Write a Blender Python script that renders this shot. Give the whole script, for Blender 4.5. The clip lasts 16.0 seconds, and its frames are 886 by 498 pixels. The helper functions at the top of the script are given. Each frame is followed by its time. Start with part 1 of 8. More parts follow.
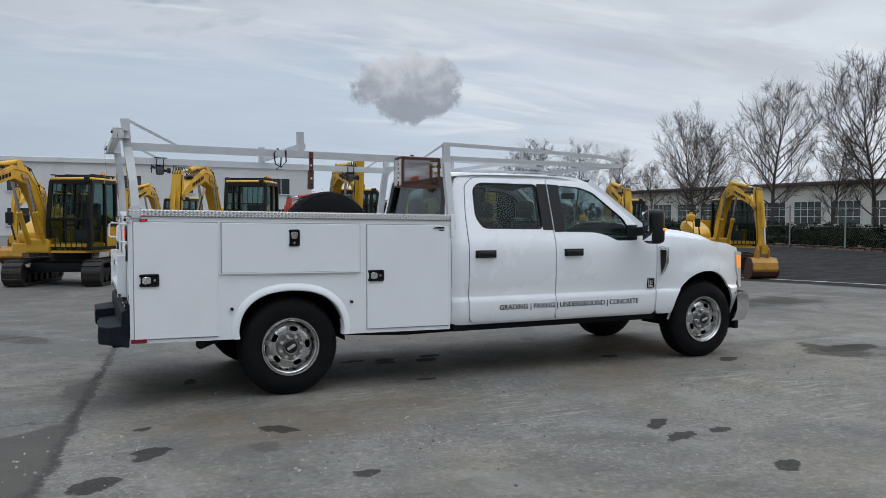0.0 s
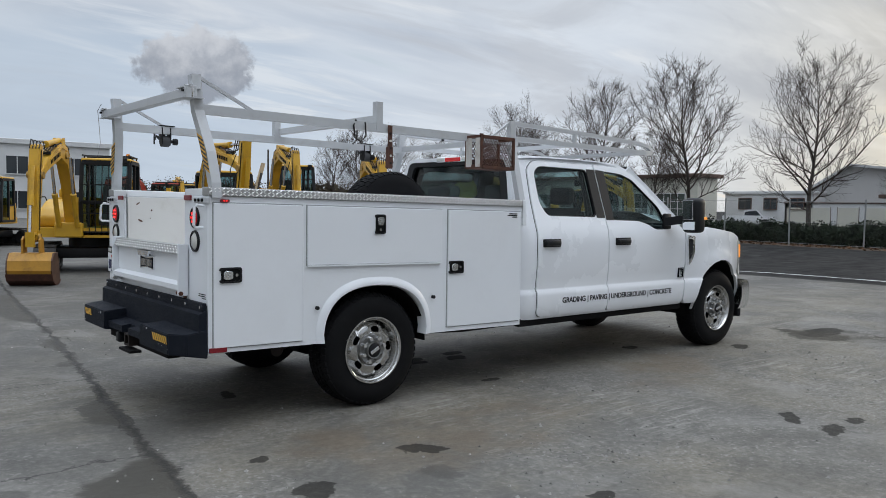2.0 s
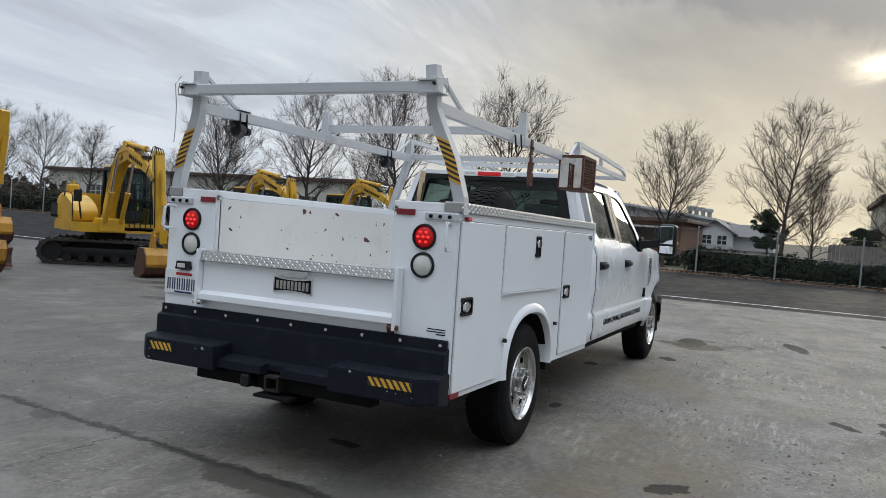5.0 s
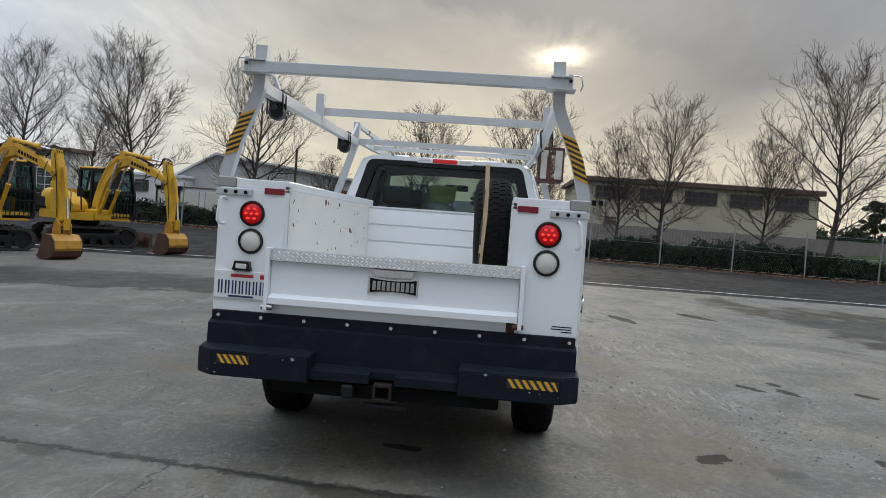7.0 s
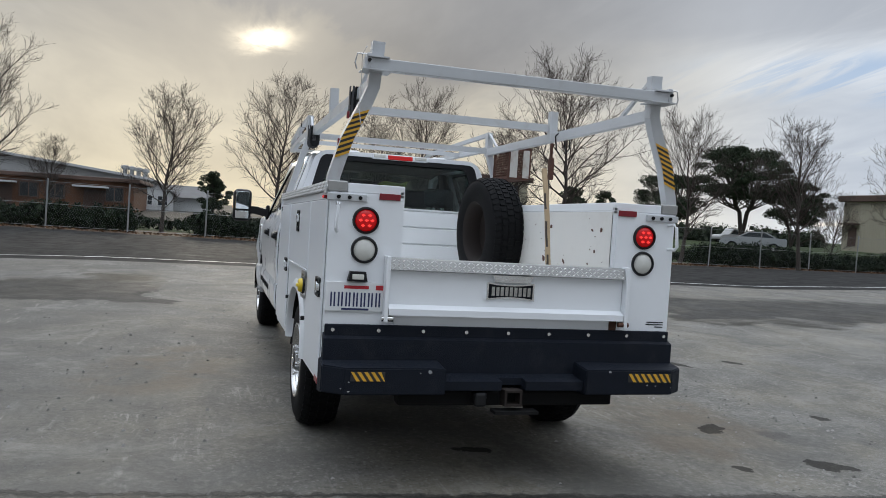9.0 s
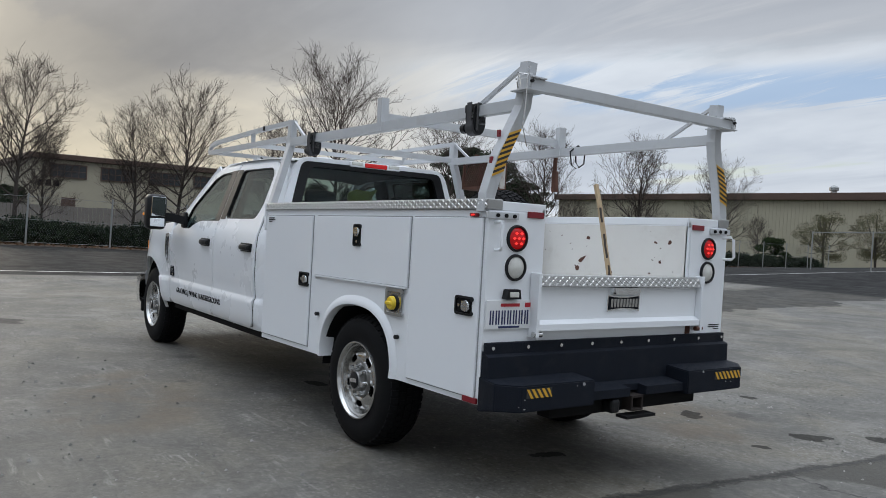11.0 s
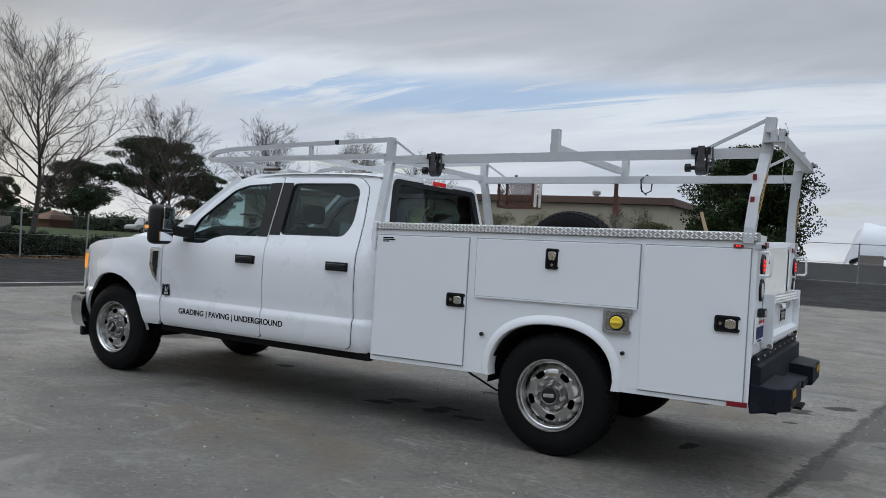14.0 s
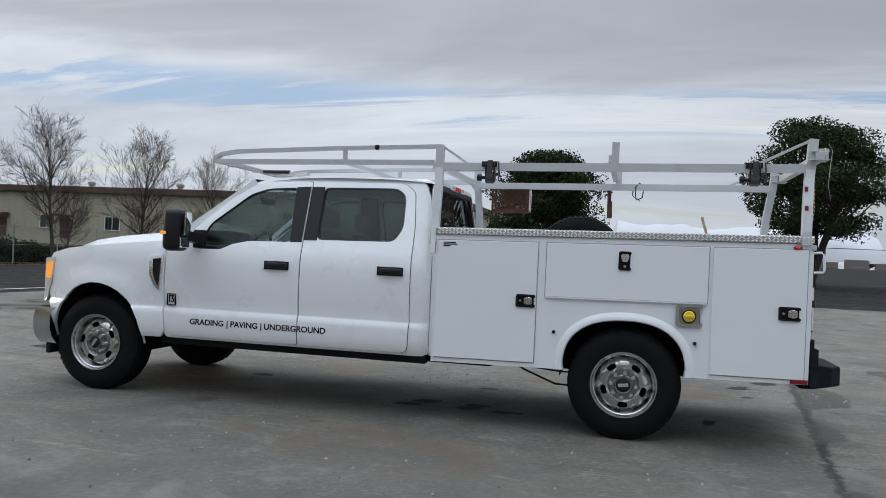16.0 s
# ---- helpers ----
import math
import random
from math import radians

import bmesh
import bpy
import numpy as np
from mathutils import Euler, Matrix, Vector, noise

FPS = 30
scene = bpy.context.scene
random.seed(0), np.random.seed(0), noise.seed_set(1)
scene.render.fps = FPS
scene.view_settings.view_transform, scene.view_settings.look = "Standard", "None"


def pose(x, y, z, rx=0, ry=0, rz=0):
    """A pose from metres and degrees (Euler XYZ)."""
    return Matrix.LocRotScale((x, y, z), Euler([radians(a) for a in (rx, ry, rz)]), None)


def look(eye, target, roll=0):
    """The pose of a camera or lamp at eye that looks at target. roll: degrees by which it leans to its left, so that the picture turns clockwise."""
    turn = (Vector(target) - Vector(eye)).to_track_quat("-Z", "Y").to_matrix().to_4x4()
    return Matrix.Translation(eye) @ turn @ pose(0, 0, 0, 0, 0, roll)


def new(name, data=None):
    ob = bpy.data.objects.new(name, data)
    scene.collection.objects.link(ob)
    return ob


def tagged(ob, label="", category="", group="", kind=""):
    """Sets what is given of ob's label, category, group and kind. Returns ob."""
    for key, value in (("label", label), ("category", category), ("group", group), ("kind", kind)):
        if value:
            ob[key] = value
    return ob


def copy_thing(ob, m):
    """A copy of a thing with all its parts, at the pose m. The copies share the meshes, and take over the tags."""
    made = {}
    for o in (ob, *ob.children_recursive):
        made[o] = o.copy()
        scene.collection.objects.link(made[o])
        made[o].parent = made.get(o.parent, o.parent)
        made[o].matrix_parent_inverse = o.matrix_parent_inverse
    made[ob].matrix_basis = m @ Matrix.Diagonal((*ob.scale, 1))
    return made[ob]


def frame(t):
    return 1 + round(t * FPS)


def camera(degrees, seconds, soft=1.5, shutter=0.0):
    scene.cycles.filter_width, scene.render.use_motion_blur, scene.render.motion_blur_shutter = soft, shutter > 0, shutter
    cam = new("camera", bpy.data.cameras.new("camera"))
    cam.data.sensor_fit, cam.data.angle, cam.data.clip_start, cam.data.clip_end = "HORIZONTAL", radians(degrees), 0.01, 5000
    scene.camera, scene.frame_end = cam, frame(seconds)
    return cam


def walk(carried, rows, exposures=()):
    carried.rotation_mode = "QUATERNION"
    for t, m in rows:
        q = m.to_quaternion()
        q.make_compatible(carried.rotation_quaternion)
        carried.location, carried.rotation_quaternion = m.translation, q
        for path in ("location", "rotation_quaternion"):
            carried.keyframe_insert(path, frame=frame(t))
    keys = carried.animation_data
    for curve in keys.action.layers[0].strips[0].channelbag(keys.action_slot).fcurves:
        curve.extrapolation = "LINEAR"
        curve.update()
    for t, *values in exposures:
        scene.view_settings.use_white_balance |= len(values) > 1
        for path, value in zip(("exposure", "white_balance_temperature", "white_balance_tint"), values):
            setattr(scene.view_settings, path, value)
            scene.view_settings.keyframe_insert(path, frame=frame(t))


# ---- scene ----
cam = camera(58.2, 16.0, soft=0.7)
PATH = [
    (0.0, (-1.591, -7.536, 1.488), (-0.7626, -5.7174, 1.4102), 0.03),
    (0.5, (-2.074, -7.113, 1.494), (-1.1207, -5.3571, 1.4049), 0.13),
    (1.0, (-2.524, -6.706, 1.488), (-1.4630, -5.0140, 1.3907), 0.24),
    (1.5, (-2.880, -6.218, 1.479), (-1.7159, -4.5949, 1.3766), 0.39),
    (2.0, (-3.240, -5.717, 1.449), (-1.9767, -4.1699, 1.3446), 0.82),
    (2.5, (-3.572, -5.269, 1.443), (-2.2121, -3.8057, 1.3379), 1.50),
    (3.0, (-3.897, -4.740, 1.440), (-2.4407, -3.3726, 1.3448), 2.22),
    (3.5, (-4.220, -4.233, 1.462), (-2.6698, -2.9728, 1.3772), 2.89),
    (6.0, (-5.323, -1.610, 1.438), (-3.3921, -1.0941, 1.3639), 4.00),
    (6.5, (-5.406, -1.081, 1.432), (-3.4356, -0.7458, 1.3526), 4.13),
    (7.0, (-5.471, -0.567, 1.427), (-3.4786, -0.4160, 1.3419), 4.08),
    (7.5, (-5.467, -0.034, 1.431), (-3.4688, -0.0584, 1.3448), 4.00),
    (8.0, (-5.475, 0.500, 1.430), (-3.4870, 0.2964, 1.3474), 3.94),
    (8.5, (-5.359, 1.032, 1.409), (-3.3978, 0.6482, 1.3327), 3.78),
    (9.0, (-5.255, 1.552, 1.396), (-3.3372, 0.9898, 1.3199), 3.63),
    (11.5, (-4.003, 3.932, 1.363), (-2.4776, 2.6396, 1.3260), 3.28),
    (12.0, (-3.627, 4.356, 1.345), (-2.2012, 2.9535, 1.3125), 3.34),
    (12.5, (-3.242, 4.785, 1.360), (-1.9214, 3.2833, 1.3299), 3.40),
    (13.0, (-2.854, 5.195, 1.364), (-1.6426, 3.6038, 1.3336), 3.24),
    (13.5, (-2.392, 5.577, 1.376), (-1.2873, 3.9102, 1.3526), 3.25),
    (14.0, (-2.006, 5.967, 1.372), (-1.0029, 4.2368, 1.3620), 3.40),
    (14.5, (-1.550, 6.297, 1.352), (-0.6578, 4.5066, 1.3494), 3.47),
    (15.0, (-1.107, 6.597, 1.335), (-0.3454, 4.7480, 1.3488), 3.46),
    (15.5, (-0.609, 6.802, 1.313), (0.0085, 4.8993, 1.3292), 3.09),
    (16.0, (-0.033, 6.994, 1.301), (0.4330, 5.0487, 1.3168), 2.69),
]
walk(cam, [(t, look(eye, target, roll)) for t, eye, target, roll in PATH])

# ---- sky and sun ----
SUN_AZ, SUN_EL = -3.0, 11.5
SUN_DIR = Vector((math.cos(radians(SUN_AZ)) * math.cos(radians(SUN_EL)), math.sin(radians(SUN_AZ)) * math.cos(radians(SUN_EL)), math.sin(radians(SUN_EL))))


class Net:
    """Short hand for building a node tree."""

    def __init__(self, tree):
        self.t = tree
        tree.nodes.clear()

    def n(self, kind, ins=None, **props):
        node = self.t.nodes.new(kind)
        if "operation" in props:
            node.operation = props["operation"]
        if "use_clamp" in props:
            node.use_clamp = props["use_clamp"]
        if "data_type" in props:
            node.data_type, node.blend_type = props["data_type"], props["blend_type"]
        if "interpolation_type" in props:
            node.interpolation_type = props["interpolation_type"]
        if "feature" in props:
            node.feature = props["feature"]
        for k, v in (ins or {}).items():
            sock = node.inputs[k]
            if isinstance(v, bpy.types.NodeSocket):
                self.t.links.new(v, sock)
            else:
                sock.default_value = v
        return node

    def m(self, op, a, b=0.0, c=0.0, clamp=False):
        return self.n("ShaderNodeMath", {0: a, 1: b, 2: c}, operation=op, use_clamp=clamp).outputs[0]

    def mix(self, f, a, b, blend="MIX"):
        return self.n("ShaderNodeMix", {0: f, 6: a, 7: b}, data_type="RGBA", blend_type=blend).outputs[2]

    def noise(self, vec, scale, detail=4.0, rough=0.55, dist=0.0):
        return self.n("ShaderNodeTexNoise", {"Vector": vec, "Scale": scale, "Detail": detail, "Roughness": rough, "Distortion": dist}).outputs["Fac"]

    def ramp(self, f, lo, hi):
        return self.n("ShaderNodeMapRange", {0: f, 1: lo, 2: hi, 3: 0.0, 4: 1.0}, interpolation_type="SMOOTHSTEP").outputs[0]

    def dot(self, v, d):
        return self.n("ShaderNodeVectorMath", {0: v, 1: d}, operation="DOT_PRODUCT").outputs["Value"]


world = bpy.data.worlds.new("world")
scene.world = world
world.use_nodes = True
w = Net(world.node_tree)
coord = w.n("ShaderNodeTexCoord").outputs["Generated"]
sep = w.n("ShaderNodeSeparateXYZ", {0: coord})
up = w.m("MAXIMUM", sep.outputs[2], 0.0)
flat = w.m("ADD", up, 0.16)
plane = w.n("ShaderNodeCombineXYZ", {0: w.m("DIVIDE", sep.outputs[0], flat), 1: w.m("DIVIDE", sep.outputs[1], flat), 2: 0.0}).outputs[0]
long_ = w.n("ShaderNodeMapping", {0: plane, 2: (0, 0, 0.5), 3: (0.45, 1.0, 1.0)}).outputs[0]
sky = w.n("ShaderNodeTexSky")
sky.sky_type, sky.sun_disc, sky.sun_elevation, sky.sun_rotation = "NISHITA", False, radians(SUN_EL), radians(90 - SUN_AZ)
clear = w.mix(1.0, sky.outputs[0], (0.11, 0.11, 0.11, 1), "MULTIPLY")
n1 = w.noise(long_, 0.42, 6.0, 0.55, 0.4)
n2 = w.noise(long_, 1.6, 5.0, 0.6, 0.6)
sunny = w.m("MAXIMUM", w.dot(coord, SUN_DIR), 0.0)
density = w.m("ADD", w.m("MULTIPLY", n1, 0.75), w.m("MULTIPLY", n2, 0.3))
bright = w.ramp(density, 0.36, 0.66)
cloud = w.mix(bright, (0.37, 0.42, 0.50, 1), (0.66, 0.71, 0.77, 1))
away = w.ramp(w.m("SUBTRACT", sunny, w.m("MULTIPLY", up, 0.12)), 0.72, 0.985)
cloud = w.mix(away, cloud, w.mix(bright, (0.31, 0.305, 0.30, 1), (0.64, 0.60, 0.51, 1)))
gap = w.m("MULTIPLY", w.ramp(n2, 0.60, 0.72), w.m("SUBTRACT", 1.0, away))
base = w.mix(w.m("MULTIPLY", gap, 0.6), cloud, clear)
band = w.m("MULTIPLY", w.ramp(w.m("ADD", up, w.m("MULTIPLY", w.m("SUBTRACT", n1, 0.5), 0.30)), 0.20, 0.31), w.m("SUBTRACT", 0.62, w.m("MULTIPLY", w.m("MULTIPLY", w.ramp(sep.outputs[0], 0.5, 0.8), w.ramp(sep.outputs[1], -0.05, 0.25)), 0.42)))
base = w.mix(band, base, w.mix(n2, (0.30, 0.335, 0.39, 1), (0.42, 0.45, 0.50, 1)))
wisp = w.noise(w.n("ShaderNodeMapping", {0: plane, 2: (0, 0, -0.75), 3: (0.30, 1.9, 1.0)}).outputs[0], 0.9, 7.0, 0.62, 0.5)
belt = w.m("MULTIPLY", w.ramp(up, 0.12, 0.19), w.m("SUBTRACT", 1.0, w.ramp(up, 0.27, 0.34)))
fine_wisp = w.noise(w.n("ShaderNodeMapping", {0: plane, 2: (0, 0, -0.75), 3: (0.38, 2.3, 1.0)}).outputs[0], 1.5, 8.0, 0.66, 0.9)
tilt_up = w.m("ADD", up, w.m("MULTIPLY", w.m("SUBTRACT", fine_wisp, 0.5), 0.05))
blue_belt = w.m("MULTIPLY", w.ramp(tilt_up, 0.150, 0.178), w.m("SUBTRACT", 1.0, w.ramp(tilt_up, 0.196, 0.222)))
base = w.mix(w.m("MULTIPLY", w.m("MULTIPLY", w.ramp(fine_wisp, 0.47, 0.56), blue_belt), w.m("MULTIPLY", w.ramp(sep.outputs[1], -0.35, -0.75), w.m("SUBTRACT", 0.80, w.m("MULTIPLY", away, 0.80)))), base, (0.30, 0.43, 0.62, 1))
base = w.mix(w.m("MULTIPLY", w.m("MULTIPLY", w.ramp(wisp, 0.46, 0.36), belt), w.m("SUBTRACT", 0.65, w.m("MULTIPLY", away, 0.6))), base, (0.80, 0.81, 0.82, 1))
lid = w.ramp(w.m("ADD", up, w.m("MULTIPLY", w.m("SUBTRACT", w.noise(long_, 1.1, 6.0, 0.6, 0.6), 0.5), 0.16)), 0.20, 0.25)
lid = w.m("MULTIPLY", w.m("MULTIPLY", lid, w.ramp(sep.outputs[1], -0.15, -0.55)), w.m("SUBTRACT", 0.72, w.m("MULTIPLY", w.ramp(up, 0.45, 0.75), 0.6)))
base = w.mix(lid, base, w.mix(n2, (0.25, 0.275, 0.32, 1), (0.44, 0.465, 0.51, 1)))
low = w.m("MULTIPLY", w.m("POWER", w.m("SUBTRACT", 1.0, up), w.m("SUBTRACT", 14.0, w.m("MULTIPLY", away, 6.0))), w.m("ADD", 0.5, w.m("MULTIPLY", away, 0.28)))
base = w.mix(low, base, w.mix(away, (0.66, 0.69, 0.73, 1), (0.80, 0.69, 0.47, 1)))
# blue-grey gap low in the north, with bright torn edges above it
north = w.m("MULTIPLY", w.ramp(w.dot(coord, (math.cos(radians(84)), math.sin(radians(84)), 0.0)), 0.80, 0.97), w.m("SUBTRACT", 1.0, w.ramp(w.m("ADD", up, w.m("MULTIPLY", w.m("SUBTRACT", n2, 0.5), 0.12)), 0.17, 0.24)))
base = w.mix(w.m("MULTIPLY", north, 0.62), base, (0.40, 0.49, 0.60, 1))
shred = w.noise(w.n("ShaderNodeMapping", {0: plane, 2: (0, 0, 0.9), 3: (0.55, 1.3, 1.0)}).outputs[0], 1.25, 7.0, 0.58, 0.8)
east = w.m("MULTIPLY", w.m("MULTIPLY", w.ramp(w.dot(coord, (math.cos(radians(46)), math.sin(radians(46)), 0.0)), 0.78, 0.95), w.ramp(up, 0.05, 0.10)), w.m("SUBTRACT", 1.0, w.ramp(up, 0.26, 0.36)))
base = w.mix(w.m("MULTIPLY", w.m("MULTIPLY", w.ramp(shred, 0.50, 0.64), east), 0.50), base, (0.40, 0.42, 0.46, 1))
base = w.mix(w.m("MULTIPLY", w.m("MULTIPLY", w.ramp(shred, 0.47, 0.36), east), 0.34), base, (0.80, 0.80, 0.79, 1))
# a darker bank of cloud over the sun, with the sun showing in a flat gap under it
torn = w.m("MULTIPLY", w.m("SUBTRACT", w.noise(long_, 2.2, 7.0, 0.6, 0.5), 0.5), 0.16)
bank = w.ramp(w.m("ADD", w.m("SUBTRACT", up, w.m("MULTIPLY", sep.outputs[1], 0.20)), torn), 0.224, 0.252)
bank = w.m("MULTIPLY", w.m("MULTIPLY", bank, w.ramp(sep.outputs[0], 0.55, 0.85)), w.ramp(sep.outputs[1], -0.62, -0.30))
base = w.mix(w.m("MULTIPLY", bank, 0.86), base, w.mix(n2, (0.18, 0.185, 0.20, 1), (0.34, 0.342, 0.352, 1)))
# a smudge of lower dark cloud beside the sun
sx = w.m("MULTIPLY", w.dot(coord, (math.sin(radians(13)), math.cos(radians(13)), 0.0)), 7.5)
sz = w.m("MULTIPLY", w.m("SUBTRACT", w.m("ADD", sep.outputs[2], torn), 0.178), 15.0)
smudge = w.m("MULTIPLY", w.m("POWER", 2.718, w.m("MULTIPLY", w.m("ADD", w.m("MULTIPLY", sx, sx), w.m("MULTIPLY", sz, sz)), -1.0)), w.ramp(sep.outputs[0], 0.3, 0.6))
base = w.mix(w.m("MULTIPLY", smudge, 0.75), base, w.mix(n2, (0.17, 0.170, 0.172, 1), (0.30, 0.295, 0.290, 1)))
gx = w.m("MULTIPLY", w.dot(coord, (-math.sin(radians(SUN_AZ)), math.cos(radians(SUN_AZ)), 0.0)), 34.0)
gz = w.m("MULTIPLY", w.m("SUBTRACT", w.m("ADD", sep.outputs[2], w.m("MULTIPLY", torn, 0.45)), SUN_DIR.z), 82.0)
spark = w.m("POWER", 2.718, w.m("MULTIPLY", w.m("ADD", w.m("MULTIPLY", gx, gx), w.m("MULTIPLY", gz, gz)), -1.0))
spark = w.m("MULTIPLY", w.m("MULTIPLY", spark, w.ramp(sep.outputs[0], 0.3, 0.6)), w.ramp(w.noise(w.n("ShaderNodeMapping", {0: coord, 3: (1.0, 1.0, 4.5)}).outputs[0], 9.0, 5.0, 0.6, 0.6), 0.30, 0.56))
glow = w.m("ADD", w.m("MULTIPLY", w.m("POWER", sunny, 60.0), 0.12), w.m("MULTIPLY", spark, 1.25))
base = w.mix(1.0, base, w.mix(glow, (0, 0, 0, 1), (1.0, 0.86, 0.62, 1)), "ADD")
# one grey heap of cloud
heap_dir = Vector((math.cos(radians(68)) * math.cos(radians(9.3)), math.sin(radians(68)) * math.cos(radians(9.3)), math.sin(radians(9.3))))
heap_wide = Vector((-math.sin(radians(68)), math.cos(radians(68)), 0))
hx = w.m("MULTIPLY", w.dot(coord, heap_wide), 14.5)
hz = w.m("MULTIPLY", w.m("SUBTRACT", sep.outputs[2], heap_dir.z), 21.0)
hr = w.m("SQRT", w.m("ADD", w.m("MULTIPLY", hx, hx), w.m("MULTIPLY", hz, hz)))
hr = w.m("ADD", hr, w.m("MULTIPLY", w.m("SUBTRACT", w.noise(coord, 34.0, 6.0, 0.6), 0.5), 1.25))
heap = w.m("MULTIPLY", w.m("SUBTRACT", 1.0, w.ramp(hr, 0.78, 1.0)), w.ramp(w.dot(coord, heap_dir), 0.9, 0.95))
puff = w.m("ADD", w.m("MULTIPLY", w.noise(coord, 30.0, 5.0, 0.6), 0.9), w.m("MULTIPLY", hz, 0.22))
base = w.mix(w.m("MULTIPLY", heap, 0.9), base, w.mix(w.ramp(puff, 0.25, 0.75), (0.24, 0.265, 0.315, 1), (0.50, 0.52, 0.56, 1)))
# an overcast sky is brightest overhead
rise = w.m("MULTIPLY", w.m("ADD", 1.0, w.m("MULTIPLY", w.ramp(up, 0.40, 0.95), 3.6)), w.m("ADD", 1.06, w.m("MULTIPLY", w.m("MINIMUM", w.dot(coord, SUN_DIR), 0.35), 0.30)))
bg = w.n("ShaderNodeBackground", {0: base, 1: rise})
w.n("ShaderNodeOutputWorld", {0: bg.outputs[0]})

sun_data = bpy.data.lights.new("sun", "SUN")
sun_data.energy, sun_data.angle, sun_data.color = 0.8, radians(14), (1.0, 0.9, 0.74)
sun = new("sun", sun_data)
sun.matrix_world = look(SUN_DIR * 50, (0, 0, 0))

# ---- materials ----
def surface(name, color, rough=0.5, metal=0.0, vary=0.12, scale=6.0, fine=60.0, bump=0.0, coat=0.0, dirt=None, dirt_amount=0.35, dirt_scale=2.5, rnd=0.0, spec=0.5):
    """A surface with variation at two scales, fine relief and, if asked, dirt."""
    ma = bpy.data.materials.new(name)
    ma.use_nodes = True
    q = Net(ma.node_tree)
    co = q.n("ShaderNodeTexCoord").outputs["Object"]
    big = q.noise(co, scale, 5.0, 0.6)
    small = q.noise(co, fine, 3.0, 0.6)
    col = (*color, 1)
    dark = tuple(c * (1 - vary * 1.6) for c in color) + (1,)
    lite = tuple(min(1, c * (1 + vary)) for c in color) + (1,)
    c = q.mix(big, dark, lite)
    c = q.mix(q.m("MULTIPLY", small, vary), c, col)
    if dirt:
        c = q.mix(q.m("MULTIPLY", q.ramp(q.noise(co, dirt_scale, 8.0, 0.7, 0.4), 0.50, 0.72), dirt_amount), c, (*dirt, 1))
    if rnd:
        r = q.n("ShaderNodeObjectInfo").outputs["Random"]
        c = q.mix(1.0, c, q.n("ShaderNodeCombineColor", {0: q.m("ADD", 1 - rnd, q.m("MULTIPLY", r, 2 * rnd)), 1: q.m("ADD", 1 - rnd, q.m("MULTIPLY", r, 2 * rnd)), 2: q.m("ADD", 1 - rnd, q.m("MULTIPLY", r, 2 * rnd))}).outputs[0], "MULTIPLY")
    ins = {"Base Color": c, "Metallic": metal, "Roughness": q.m("ADD", rough - 0.08, q.m("MULTIPLY", big, 0.16), clamp=True), "Coat Weight": coat, "Coat Roughness": 0.06, "Specular IOR Level": spec}
    if bump:
        ins["Normal"] = q.n("ShaderNodeBump", {"Strength": bump, "Distance": 0.01, "Height": q.m("ADD", small, q.m("MULTIPLY", big, 0.6))}).outputs[0]
    b = q.n("ShaderNodeBsdfPrincipled", ins)
    q.n("ShaderNodeOutputMaterial", {0: b.outputs[0]})
    return ma


def glass(name, tint, rough=0.0):
    ma = bpy.data.materials.new(name)
    ma.use_nodes = True
    q = Net(ma.node_tree)
    clear_ = q.n("ShaderNodeBsdfTransparent", {0: (*tint, 1)})
    shiny = q.n("ShaderNodeBsdfGlossy", {0: (1, 1, 1, 1), "Roughness": rough})
    edge = q.n("ShaderNodeLayerWeight", {0: 0.5}).outputs["Facing"]
    f = q.m("ADD", 0.026, q.m("MULTIPLY", q.m("POWER", edge, 5.0), 0.8))
    mixed = q.n("ShaderNodeMixShader", {0: f, 1: clear_.outputs[0], 2: shiny.outputs[0]})
    q.n("ShaderNodeOutputMaterial", {0: mixed.outputs[0]})
    return ma


def lamp(name, color, strength):
    ma = bpy.data.materials.new(name)
    ma.use_nodes = True
    q = Net(ma.node_tree)
    b = q.n("ShaderNodeBsdfPrincipled", {"Base Color": (*color, 1), "Roughness": 0.15, "Emission Color": (*color, 1), "Emission Strength": strength})
    q.n("ShaderNodeOutputMaterial", {0: b.outputs[0]})
    return ma


M_WHITE = surface("white_paint", (0.80, 0.82, 0.845), 0.28, vary=0.012, scale=1.2, coat=0.6)
M_BODY = surface("white_body_paint", (0.80, 0.825, 0.85), 0.36, vary=0.018, scale=1.5, coat=0.25, dirt=(0.45, 0.43, 0.40), dirt_amount=0.06, dirt_scale=1.6)
M_BED = surface("worn_bed_paint", (0.70, 0.69, 0.66), 0.5, vary=0.06, scale=2.0, dirt=(0.42, 0.38, 0.32), dirt_amount=0.28, dirt_scale=3.5)
M_RACK = surface("rack_grey_paint", (0.50, 0.515, 0.53), 0.45, vary=0.06, scale=5, dirt=(0.25, 0.2, 0.16), dirt_amount=0.18, dirt_scale=9)
M_BLACK = surface("black_plastic", (0.0085, 0.009, 0.0105), 0.45, vary=0.15, bump=0.05, spec=0.3)
M_BUMPER = surface("black_liner_coating", (0.0075, 0.0105, 0.0175), 0.62, vary=0.2, scale=8, fine=220, bump=0.5, dirt=(0.05, 0.05, 0.052), dirt_amount=0.2, dirt_scale=5, spec=0.16)
M_UNDER = surface("underbody", (0.010, 0.010, 0.0105), 0.85, vary=0.3, scale=4, spec=0.15)
